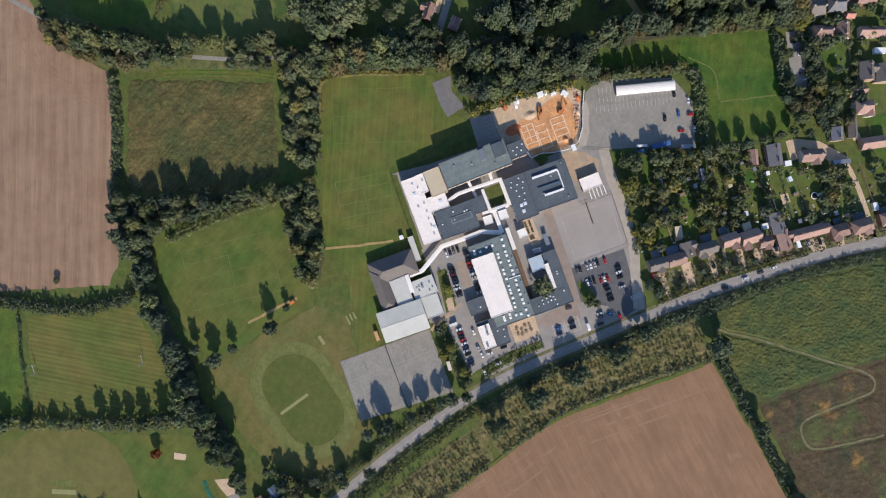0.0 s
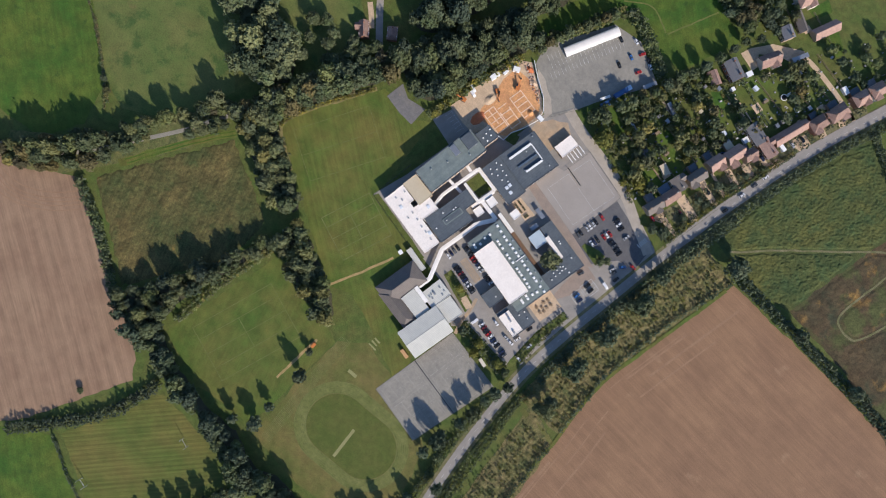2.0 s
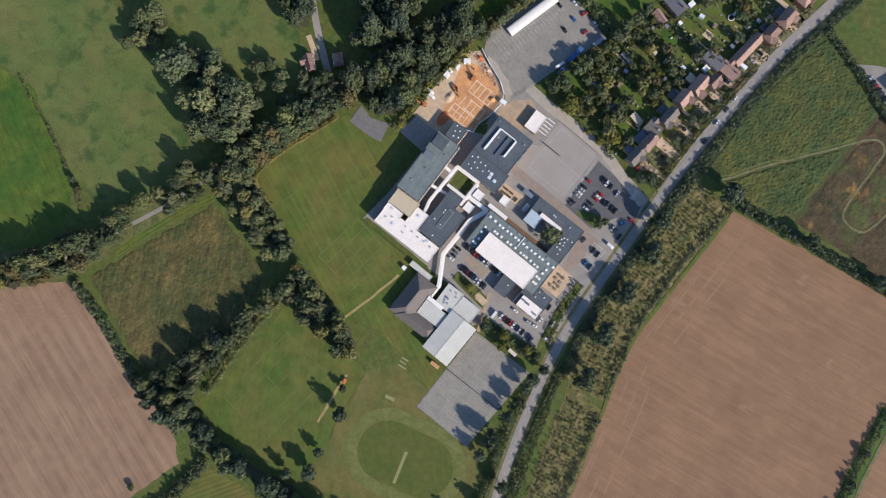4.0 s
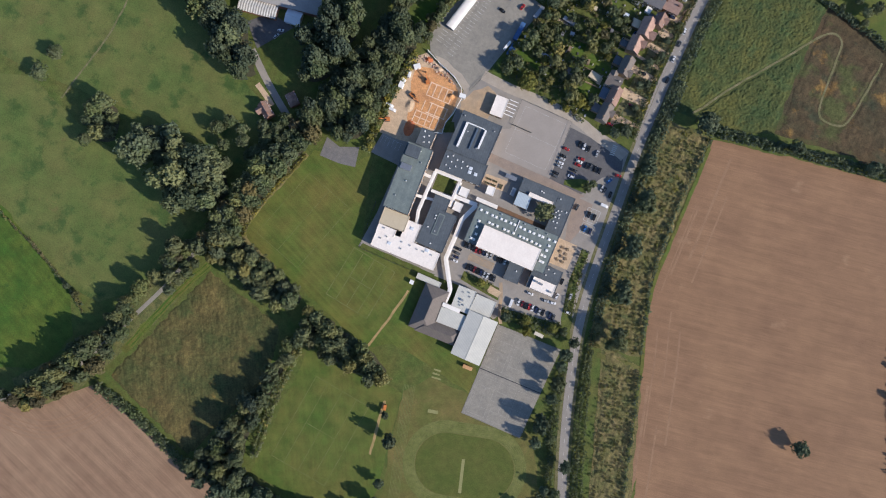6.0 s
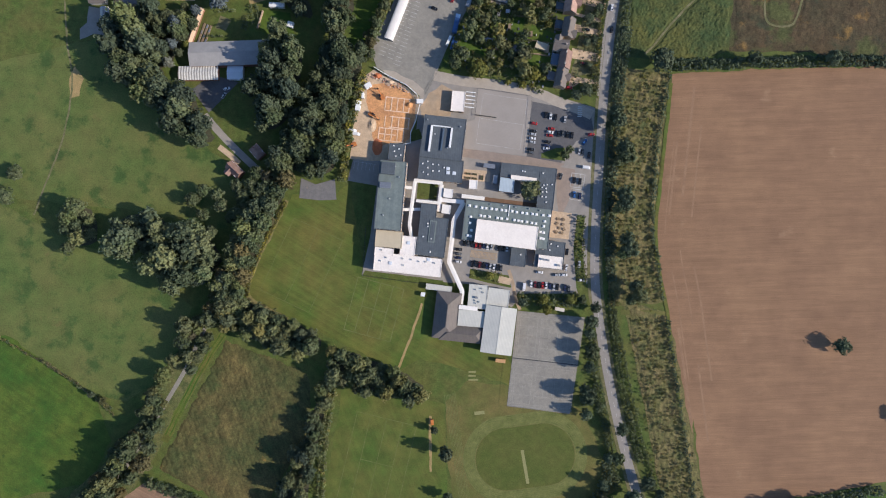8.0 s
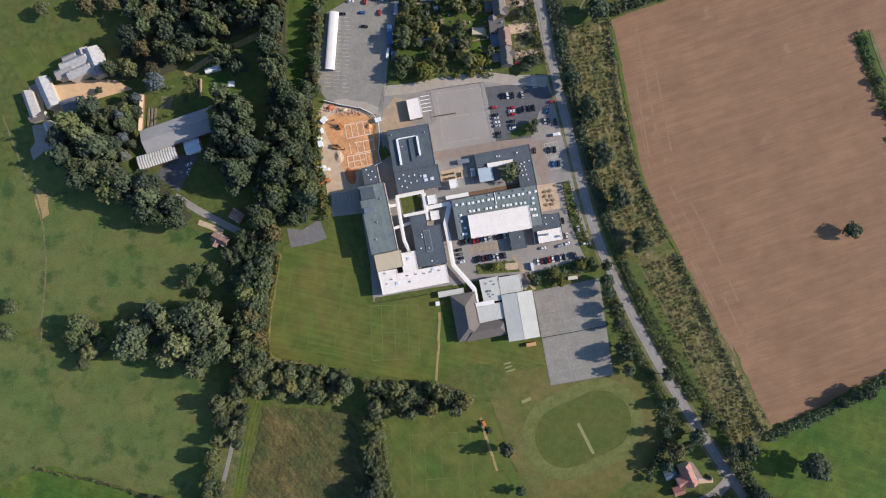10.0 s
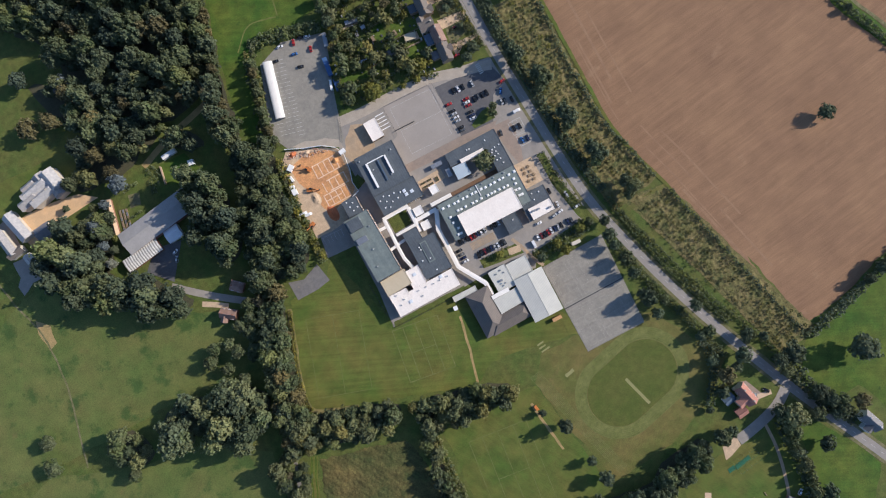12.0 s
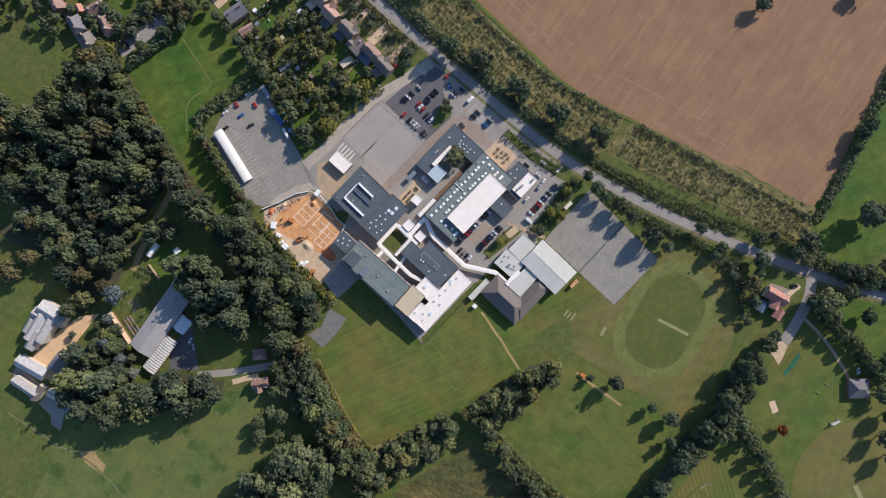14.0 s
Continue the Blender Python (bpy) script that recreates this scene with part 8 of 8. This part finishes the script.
for (x, y), r, h in zip(((107.8, -250.8), (101.2, -261.4), (88.4, -267.5), (82, -278.3)) + ((131, 126.5), (188, 131), (237, 134)), (5, 5, 5, 5, 7.5, 4.5, 5), (12, 12, 12, 12, 13, 12, 11)):
    tree(x, y, r, h, LEAF_DARK, label="dark tree at the edge of a field")

for (x, y), r in zip(((-50.6, 122.2), (-50.9, 128.6), (-49.7, 135), (-47.8, 141.1), (-45.9, 147.2), (-44.1, 153.4), (-41.9, 159.4), (-40, 165.5), (-37.8, 171.5)), (3, 3.4, 3, 3.6, 3.2, 3.6, 3, 3.4, 3)):
    tree(x, y, r, r * 3, (LEAF, LEAF_BROWN, OLIVE_LEAF)[int(r * 10) % 3], label="slim tree behind a long white store")

for (x, y), r, leaf in zip(((-140.6, 192), (-147.2, 223.5), (-192.5, 252), (-208.9, 214.4), (-129, 174.6), (-159.6, 177.8)), (6.5, 6, 5.5, 5, 5, 5), (LEAF, LEAF_BLUE, LEAF_BLUE, LEAF_GREY, OLIVE_LEAF, LEAF_DARK)):
    tree(x, y, r, r * 2, leaf, label="broad park tree near a manor house")
for points in (((-130.5, 151.8), (-127.4, 137.9)), ((-126.6, 151.8), (-122.9, 137.6)), ((-150.4, 146.3), (-139.5, 147.4)), ((-133.5, 144.2), (-134.7, 135.3)), ((-131.5, 144), (-132.7, 135.1)), ((-158, 129), (-146, 130.5))):
    growth("hedge", band(points, 1.0, 1.1), 0.9, LEAF, "clipped hedge in a walled garden", "hedge", TUFTS, 0.3, False, 1.2)

# gardens between the car park and the houses
garden = ((-3.6, 117.7), (-1, 128.3), (15.4, 167.9), (18.2, 186.2), (36.7, 197.6), (48.5, 215.8), (59.9, 242.1), (84.2, 235.3), (76.3, 203.6), (65.4, 169.4), (63.2, 150.9), (50.5, 135), (60.3, 117.1), (58.6, 104.2), (30.3, 110.7))
sheet("garden_ground", garden, 0.105, GRASS, "grassy back gardens with beds and shrubs", "garden", smooth=1)
LAWNS = (((44.5, 202), (47.8, 214.2), (61.5, 229.7), (80.8, 223.1), (76.3, 203.6), (68.1, 196.3)), ((47.6, 121.9), (51.9, 129.3), (64.5, 126.9), (65.3, 118)), ((2.4, 131.5), (6.3, 136), (21.6, 130.9), (21.5, 126.2)),
         ((2.6, 138.4), (6.8, 146.3), (15.6, 141.3), (12.1, 135)), ((36.9, 188.9), (40.9, 193.8), (54.4, 189), (53.8, 183)), ((37.2, 142.8), (38.4, 152), (45, 151.8), (44.4, 141.5)), ((74.1, 230), (77.4, 242.2), (91, 242.1), (87.7, 229.9)),
         ((56.9, 268), (58.6, 277.1), (72.4, 271), (71.4, 264.4)), ((37.2, 270.6), (39.6, 285.5), (47.8, 281.9), (44.8, 270.3)), ((-11.5, 286), (-7.9, 290.4), (-1.4, 292), (-4.2, 284)), ((-14, 264), (-12.9, 272.2), (6.3, 271.5), (10.7, 263.7), (-1.2, 260)),
         ((62, 136), (64, 143), (50, 148), (47, 139)), ((66, 178), (67, 186), (52, 190), (51, 181)))
for k, corners in enumerate(LAWNS):
    sheet("garden_lawn", corners, 0.113 + 0.001 * k, LUSH if k % 3 else PITCH_B, "green back-garden lawn between hedges", "lawn", wobble=0.8)


def open_lawn(p):
    return any(inside(*p, list(c)) for c in LAWNS)


spots = [p for p in scatter(garden, 5.2) if not open_lawn(p)]
for k, leaf in enumerate((OLIVE_LEAF, LEAF, LEAF_GOLD, LEAF_BROWN)):
    share = [p for i, p in enumerate(spots) if (i * 7 + i // 5) % 10 in ((0, 1, 2, 3), (4, 5, 6, 7), (8,), (9,))[k]]
    growth("garden_trees", share, 3.0, leaf, "small garden trees and fruit trees", "garden trees", SMALL, 0.62)
growth("garden_shrubs", [p for p in scatter(garden, 3.0) if not open_lawn(p)], 1.3, (LEAF, OLIVE_LEAF), "low garden shrubs and beds", "shrubs", BUSHES, 0.5, False)
growth("front_shrubs", scatter(((76.3, 109.3), (80.7, 139.3), (83.3, 161.5), (89, 198), (95.2, 226.6), (103.4, 260.1), (110.6, 256.9), (103.3, 223), (98.8, 193.7), (93.1, 157.2), (91.2, 134.7), (88.8, 107.8)), 2.5), 1.15, (LEAF, OLIVE_LEAF, LEAF_DARK, LEAF_DARK), "mixed shrubs in worn front gardens", "shrubs", BUSHES, 0.6, False)
garden_b = ((-30.9, 248.7), (-15.5, 275.3), (-3.3, 285.6), (17.8, 280.2), (39.8, 258.8), (34.6, 237.6), (5.1, 250.6))
growth("garden_trees", [p for p in scatter(garden_b, 6.0) if not open_lawn(p)], 3.0, (LEAF_DARK, LEAF, OLIVE_LEAF), "dark garden trees behind houses", "garden trees", SMALL, 0.4)
garden_c = ((-3.4, 230.8), (-0.6, 237.4), (18.2, 244.8), (25.4, 243.6), (20, 226.4))
growth("garden_trees", scatter(garden_c, 4.4), 4.0, LEAF, "clump of green trees beside a grass field", "garden trees")
garden_d = ((59.9, 252.4), (79.5, 295.3), (112.3, 290.8), (100.5, 255.3), (91.7, 227.4), (78, 205.1))
lane_side = [p for p, d in along(((52.9, 253), (71.4, 250.7), (94.5, 250.3), (113, 248)), 2)]
growth("garden_trees", [q for q in scatter(garden_d, 7.0) if all(math.dist(q, p[:2]) > 5.5 for p in lane_side)], 2.8, LEAF, "small garden trees behind terraced houses", "garden trees", SMALL, 0.45)
garden_e = ((-47.5, 359.6), (-0.6, 302.3), (-12.9, 265.2), (-36.7, 256.9), (-48, 290.8), (-75.3, 335.5))
growth("garden_trees", scatter(garden_e, 7.5), 3.6, (LEAF, LEAF_DARK), "garden trees round houses", "garden trees", SMALL, 0.4)

# uneven growth on the rough fields
CROP_EDGE = ((112.6, 131.5), (110.5, 139), (112.1, 187.8), (126, 247.8), (155, 237), (180.4, 225.4), (177.4, 200), (175.4, 171), (174.8, 141), (168.3, 133.6), (145.4, 130.6))
HEATH_EDGE = ((176.2, 139), (177, 171), (179, 200.6), (182.4, 225.4), (206.6, 217.4), (300, 181), (281, 131), (223, 140))
MEADOW_EDGE = ((-170, -145), (-132, -62), (-78, -79), (-72.5, -110.5), (-104.5, -176))
STRIP_NORTH = ((104.6, 122.6), (138, 121), (134, 44), (132.4, 18.6), (140.6, -23), (108.2, -27), (103, 11.5), (102.6, 94))
STRIP_SOUTH = ((143.4, -31.5), (172.8, -154), (149.4, -159), (116.6, -25))
WAY = [tuple(p[:2]) for p, d in along(FIELD_PATH, 3)]
rough("crop", CROP_EDGE, 0.56, 0.6, 0.95, CROP, "dense lumpy green crop", "crop", clear=WAY, room=1.0)
rough("scrub_growth", HEATH_EDGE, 1.0, 0.4, 1.7, HEATH, "low brown and green scrub on rough ground", "scrub", clear=WAY, room=1.0)
rough("meadow_growth", MEADOW_EDGE, 0.8, 0.4, 1.4, MEADOW, "rank tawny grass and docks in a meadow", "meadow growth")
rough("strip_growth", STRIP_NORTH, 0.78, 0.7, 1.7, SCRUB, "tall dry grass and weeds between young trees", "scrub")
rough("strip_growth", STRIP_SOUTH, 0.78, 0.55, 1.7, SCRUB, "tall dry grass and weeds between young trees", "scrub")
for outline, leaf, gap, size in ((STRIP_NORTH, (WEED, OLIVE_LEAF, WEED), 4.0, 1.2), (STRIP_SOUTH, (WEED, OLIVE_LEAF), 5.5, 0.9)):
    growth("tussocks", scatter(outline, gap), size, leaf, "weeds and tussocks in rough grass", "weeds", BUSHES, 0.6, False, 0.5)

# hedges and paths that divide the gardens
for points in (((60.9, 149.9), (34.9, 157.4), (13.9, 162.7)), ((65.4, 169.4), (43, 176.1), (22.4, 182.4)), ((76.3, 203.6), (56.2, 206.6), (43.3, 208.3)), ((85.5, 225), (62.2, 229.4)), ((13.1, 133.8), (32.3, 133.2), (55.4, 132.8)), ((85.6, 238.6), (64.6, 244)), ((5.6, 125.4), (34.6, 120.5), (58.8, 113.8))):
    growth("hedge", band(points, 1.0, 1.2), 0.9, (LEAF, LEAF_DARK), "narrow clipped garden hedge", "hedge", TUFTS, 0.35, False, 1.2)
ribbon("garden_path", ((49.5, 192.8), (53.6, 196), (67.5, 195)), 1.0, 0.115, CONCRETE, "pale paved garden path", "path")
ribbon("garden_path", ((21.8, 131.5), (36.9, 130.4), (60.6, 128.6)), 1.0, 0.135, DUST, "pale trodden path along a garden boundary", "path", rag=0.2)
ribbon("garden_path", ((15.5, 162), (25.3, 162), (37.7, 159.3)), 1.6, 0.135, CONCRETE, "grey concrete path between gardens", "path", rag=0.3)
ribbon("garden_path", ((49.5, 198.2), (54.4, 198.8), (61, 197.9), (69, 196.7)), 0.9, 0.135, CONCRETE, "pale paved garden path", "path")
for x, y, w, d in ((67, 148, 5, 6), (68, 161, 4, 7), (70, 176, 5, 5), (64, 205, 6, 5), (88, 222, 3, 6), (90, 236, 4, 5), (62, 121, 4, 5), (60, 133, 3, 5), (26, 270, 5, 4), (46, 262, 4, 5)):
    q = pose(x, y, 0, 0, 0, ROADSIDE - 90)
    sheet("patio", [tuple((q @ Vector((a * w / 2, b * d / 2, 0)))[:2]) for a, b in ((-1, -1), (1, -1), (1, 1), (-1, 1))], 0.138, PAVING if int(x) % 2 else CONCRETE, "small paved patio behind a house", "patio")
for points in (((21, 131.5), (62, 128)), ((40, 138.5), (66, 136)), ((38, 153), (66, 152)), ((36, 168), (70, 165)), ((46, 195), (70, 193)), ((49, 216), (84, 214)), ((62, 231), (90, 231)), ((62, 244), (92, 243)), ((62, 256), (95, 254)), ((-6, 262), (8, 258)), ((20, 262), (34, 258)), ((-14, 281), (6, 276)), ((40, 272), (70, 266))):
    fence(points, 1.7, 2.6, "weathered timber fence between back gardens", TIMBER, (1.0, 0.72, 0.44, 0.16), rail=0.05)


def trampoline(x, y, r, colour, label):
    """A round bed and padded rim on bent legs."""
    b = thing("trampoline", label, "trampoline", x, y, 0.12)
    bm = bmesh.new()
    bmesh.ops.create_cone(bm, cap_ends=True, segments=20, radius1=r * 0.8, radius2=r * 0.8, depth=0.03, matrix=pose(0, 0, 0.78))
    part("bed", bm, RUBBER, b)
    bm = bmesh.new()
    rows = [[bm.verts.new((math.cos(i / 20 * math.tau) * q, math.sin(i / 20 * math.tau) * q, z)) for q, z in ((r * 0.8, 0.74), (r, 0.74), (r, 0.86), (r * 0.8, 0.86))] for i in range(20)]
    for p, q in zip(rows, rows[1:] + rows[:1]):
        for i in range(4):
            bm.faces.new((p[i], p[(i + 1) % 4], q[(i + 1) % 4], q[i]))
    part("rim", bm, colour, b)
    for i in range(4):
        bm = bmesh.new()
        a = i / 4 * math.tau + 0.4
        box(bm, math.cos(a) * r * 0.93 - 0.05, math.cos(a) * r * 0.93 + 0.05, math.sin(a) * r * 0.93 - 0.05, math.sin(a) * r * 0.93 + 0.05, 0, 0.75)
        part("leg", bm, STEEL, b)
    return b


trampoline(69.6, 222.2, 2.2, WHITE, "round black trampoline with a pale rim on a lawn")
trampoline(72.8, 168.5, 2.2, BLUE_STEEL, "round trampoline with a blue rim behind a house")

# pots, benches and other small things that lie about in the gardens
bm = bmesh.new()
for x, y in scatter(garden, 3.6) + scatter(((60, 112), (66, 130), (70, 165), (72, 190), (84, 215), (92, 245), (98, 258), (88, 258), (66, 205), (60, 150)), 2.4) + scatter(garden_b, 4.5) + scatter(garden_d, 4.5):
    if rng.uniform() < 0.55:
        a, b, c = rng.uniform(0.2, 0.85), rng.uniform(0.2, 0.6), rng.uniform(0.3, 1.1)
        m = pose(x, y, 0.1, 0, 0, ROADSIDE + rng.uniform(-20, 20))
        for v in box(bm, -a, a, -b, b, 0, c):
            v.co = m @ v.co
me = keep("garden_clutter", bm, shade("mixed_garden_things", (0.40, 0.38, 0.35), 0.7, (0.20, 0.21, 0.24), 3, 0.4, 1.0, 0.2, island=0.85))
tagged(new("garden_clutter", me), "pots, benches, bins and small frames lying in gardens", "garden things", "", "stuff")

# taller trees whose shadows fall on the car park, the grass field and the southern road
for (x, y), r, h in zip(((2.8, 118.7), (2.1, 124.4), (9, 136.7), (11.5, 142.6), (14.2, 150.6), (15.5, 159.7), (16.4, 168.1), (17.8, 176.8), (21.2, 184.5), (22.9, 193.8), (24.5, 204.7), (25.8, 214.9), (26.7, 224.1), (31.8, 232.3)), (4, 3, 4.2, 4, 3, 3, 4, 4, 4, 3.6, 3.4, 3, 3, 3), (12, 9, 12, 12, 8, 8, 11, 11, 11, 9, 9, 8, 8, 8)):
    tree(x, y, r, h, (LEAF, LEAF_DARK, LEAF)[int(abs(x)) % 3], label="garden tree at the edge of open ground")
for (x, y), r, h in zip(((141.5, -139.8), (155.5, -191), (159.3, -201), (170.5, -202.5), (139.6, -214), (125.5, -239.9)), (3, 4.5, 4.5, 5, 5, 5), (9, 11, 11, 12, 11, 11)):
    tree(x, y, r, h, (LEAF_DARK, LEAF, LEAF_DARK, LEAF_BROWN)[int(abs(x * 3)) % 4], label="roadside tree near the southern bend")
tree(31.5, -12.8, 2.6, 5, LEAF_GOLD, label="small golden tree in a school bed")
growth("bed_shrubs", band(((21.3, -12), (29.2, -13), (39.9, -14.5)), 4, 2.8), 0.9, (LEAF, LEAF_BROWN, OLIVE_LEAF), "mixed shrubs in a school bed", "shrubs", BUSHES, 0.5, False)
growth("bed_shrubs", band(((86.8, 26.9), (86.1, 10.8), (89.4, -13.8)), 4, 2.2), 1.2, (LEAF, OLIVE_LEAF, LEAF_DARK), "mixed shrubs on a roadside bank", "shrubs", BUSHES, 0.5, False)
growth("bed_shrubs", band(((51.2, -25.9), (65.3, -25.8), (88.2, -24.5)), 6, 3.0), 1.5, (LEAF, OLIVE_LEAF, LEAF_DARK), "mixed shrubs beside the car park", "shrubs", BUSHES, 0.5, False)

# trees and hedges round the tarmac court and the houses beyond it
for (x, y), r, leaf in zip(((-19.1, 241), (-3.5, 236.9), (5.1, 237), (10.1, 239.8), (15.9, 241.5), (13.6, 231.7), (6.9, 227.9), (16.9, 234.9), (7.2, 243.8), (3.6, 253.1), (12.8, 252.2), (13.3, 257.8), (2.4, 266.4), (22.1, 255.8), (25.5, 250.4), (20.2, 260.5), (-36, 260), (-32.5, 254.6), (30.4, 244.3)),
                           (3.4, 3.2, 3.6, 4, 4.4, 4.2, 3.4, 4.4, 3, 3.4, 2.4, 3.4, 3, 3.4, 3.6, 3, 4, 3.6, 3), (LEAF, LEAF_DARK, LEAF, LEAF_BROWN, LEAF_BROWN, LEAF_BROWN, LEAF_DARK, LEAF_BROWN, LEAF, LEAF_GREY, LEAF_GOLD, LEAF, LEAF_DARK, LEAF, LEAF_DARK, LEAF, LEAF_GOLD, LEAF_GOLD, LEAF_DARK)):
    tree(x, y, r, r * 2.1, leaf, label="tree beside a tarmac court and back gardens")
growth("hedge", band(((-29.9, 260), (-11.3, 257.8), (11.7, 252.3)), 2.5, 1.5), 1.5, (LEAF, LEAF_GREY), "hedge along a tarmac court", "hedge", BUSHES, 0.3, False, 1.4)
growth("hedge", band(((-34.7, 239.8), (-13.6, 234.5), (4.2, 230.6)), 2.5, 1.5), 1.8, LEAF_DARK, "dark hedge between a grass field and a court", "hedge", BUSHES, 0.3, False, 1.6)

# mixed trees between the manor forecourt, the walled garden and the barn
grove = ((-172, 148), (-165, 148), (-161, 140), (-170.7, 118.4), (-178.4, 103.5), (-190.4, 111.8), (-198, 121.5), (-196, 129), (-184, 136))
growth("woodland", scatter(grove, 6.0), 4.0, (LEAF, LEAF_DARK, LEAF_GREY, LEAF_BROWN, LEAF_BLUE), "mixed garden trees between a forecourt and a barn", "woodland", tall=1.3)
for (x, y), r, leaf in zip(((-163.9, 162.5), (-155.1, 158.6), (-169, 170.2), (-159, 172.6), (-186.4, 156.1), (-168.2, 122.5), (-153.8, -60.9), (-80.6, 257.5), (-83.1, 224.3), (-13.3, -90.1), (-9.2, -85.9), (-18.1, -85), (-5.1, -89)),
                           (3.6, 3, 3.4, 4, 2.4, 2.6, 4.2, 5.4, 4.4, 4, 4, 4.4, 3.4), (LEAF_GOLD, LEAF_BROWN, LEAF, LEAF_DARK, LEAF_DARK, LEAF_GOLD, LEAF, LEAF_GOLD, LEAF_GOLD, PALE_LEAF, PALE_LEAF, LEAF_GREY, PALE_LEAF)):
    tree(x, y, r, r * 2.1, leaf, label="full tree in a mixed group of trees")
sheet("paving", ((114.8, -157.1), (119.9, -159.2), (124.4, -172.4), (117, -174.4)), 0.118, PAVING, "pinkish paved court before a cottage", "paving", wobble=0.4)
ribbon("drive", ((120.6, -171.5), (131, -173.3)), 3.0, 0.12, CONCRETE, "short pale drive from a cottage to the road", "driveway")

# raised beds, a timber frame and bins in the school's work yard
for x, y, w, d in ((14.5, 50.6, 3.2, 1.3), (18.6, 50.4, 3.2, 1.3), (14.4, 47.9, 3.2, 1.3), (18.5, 47.7, 3.2, 1.3), (23.2, 48.4, 2.2, 3.0)):
    b = thing("raised_bed", "timber-edged raised planting bed in a dusty yard", "raised bed", x, y, 0.13, LENGTH, "work yard beds")
    for x0, x1, y0, y1 in ((-w / 2, w / 2, -d / 2, -d / 2 + 0.1), (-w / 2, w / 2, d / 2 - 0.1, d / 2), (-w / 2, -w / 2 + 0.1, -d / 2 + 0.1, d / 2 - 0.1), (w / 2 - 0.1, w / 2, -d / 2 + 0.1, d / 2 - 0.1)):
        bm = bmesh.new()
        box(bm, x0, x1, y0, y1, 0, 0.55)
        part("board", bm, TIMBER, b)
    bm = bmesh.new()
    bmesh.ops.create_grid(bm, x_segments=8, y_segments=6, size=1, matrix=Matrix.LocRotScale((0, 0, 0.46), None, (w / 2 - 0.1, d / 2 - 0.1, 1)))
    for v in bm.verts:
        v.co.z += 0.1 * noise.noise(v.co * 1.7 + Vector((x, y, 0)))
    part("soil", bm, LITTER, b)
for spot in ((27.5, 55.8, 7.2, 2.6, LENGTH), (31.6, 47.6, 2.6, 5.2, LENGTH)):
    cabin(*spot, 2.6, "grey steel store beside a school yard", STEEL, "container", "container")

# tall trees along the path to the cricket pavilion, whose shade covers the nets
for x, y, r, h in ((124.5, -193.5, 4.6, 12), (121.6, -201.5, 4.2, 11), (121.2, -209.5, 3.8, 10), (121.6, -218, 4.2, 11), (120.4, -226.5, 3.8, 10), (118.4, -234.5, 4, 10), (115.6, -243.5, 4, 10)):
    tree(x, y, r, h, LEAF if int(y) % 2 else LEAF_GREY, label="tall hedgerow tree beside a path")
# cold frames beside the lean-to in the walled garden
for k in range(3):
    b = thing("cold_frame", "long low timber cold frame with pale lights", "cold frame", -161 + k * 2.1, 131.5 - k * 0.6, 0.12, 74.2, "walled garden frames")
    for x0, x1, y0, y1 in ((-7, 7, -0.6, -0.5), (-7, 7, 0.5, 0.6), (-7, -6.9, -0.5, 0.5), (6.9, 7, -0.5, 0.5)):
        bm = bmesh.new()
        box(bm, x0, x1, y0, y1, 0, 0.45)
        part("board", bm, TIMBER, b)
    for i in range(6):
        bm = bmesh.new()
        box(bm, -6.85 + i * 2.28, -4.7 + i * 2.28, -0.55, 0.55, 0.46, 0.5)
        part("light", bm, (STEEL, TIMBER, TIMBER)[(i + k) % 3], b)

# verge between the two tilled fields, and the car park beyond the crop
EDGE_EAST = ((287.8, 75), (288.5, 57.3), (291.3, 30.7), (296.1, 5.3), (301.8, -9.1), (312, -40))
ribbon("field_margin", [(x + 1.5, y) for x, y in EDGE_EAST], 9, 0.16, LUSH, "green grass verge between two tilled fields", "verge", rag=0.2)
ribbon("track", [(x + 7.6, y) for x, y in EDGE_EAST], 2.2, 0.2, VERGE, "pale farm track along a hedge", "track", rag=0.2)
for x, y in ((289.8, 42.4), (292.8, 21.8), (296.3, 4.1)):
    tree(x, y, 2.4, 5.5, LEAF_DARK, label="small dark tree in a field hedge")
sheet("car_park", ((152, 243.4), (163, 250), (186, 259), (197, 244), (185.4, 231.8), (172.7, 235.6)), 0.09, COURT, "grey car park behind a hedge", "car park")
sheet("lawn", ((190.5, 238.5), (197, 246), (190, 262), (215, 268), (240, 210), (206.2, 220.8), (186, 229.8)), 0.085, PITCH_B, "lawn beside a car park", "lawn", wobble=0.8)
house(184.5, 247.5, 15, 9, 68, TILE_BROWN, BRICK, 4, 0, None, stack=False, label="single brick hall with a red-brown roof beside a car park")
car_row((163.5, 239.9), (183.2, 233), ("silver", "black", "red", "black", "grey", "black", "silver", "white"), 62)
for x, y, r in ((197.6, 234.2, 3), (204.2, 227.3, 3.6), (205.3, 221.5, 2.6), (189.4, 227, 2), (199, 247.5, 3.4), (209, 232, 4)):
    tree(x, y, r, r * 2, LEAF if x < 200 else LEAF_GREY, label="tree on a lawn beside a car park")
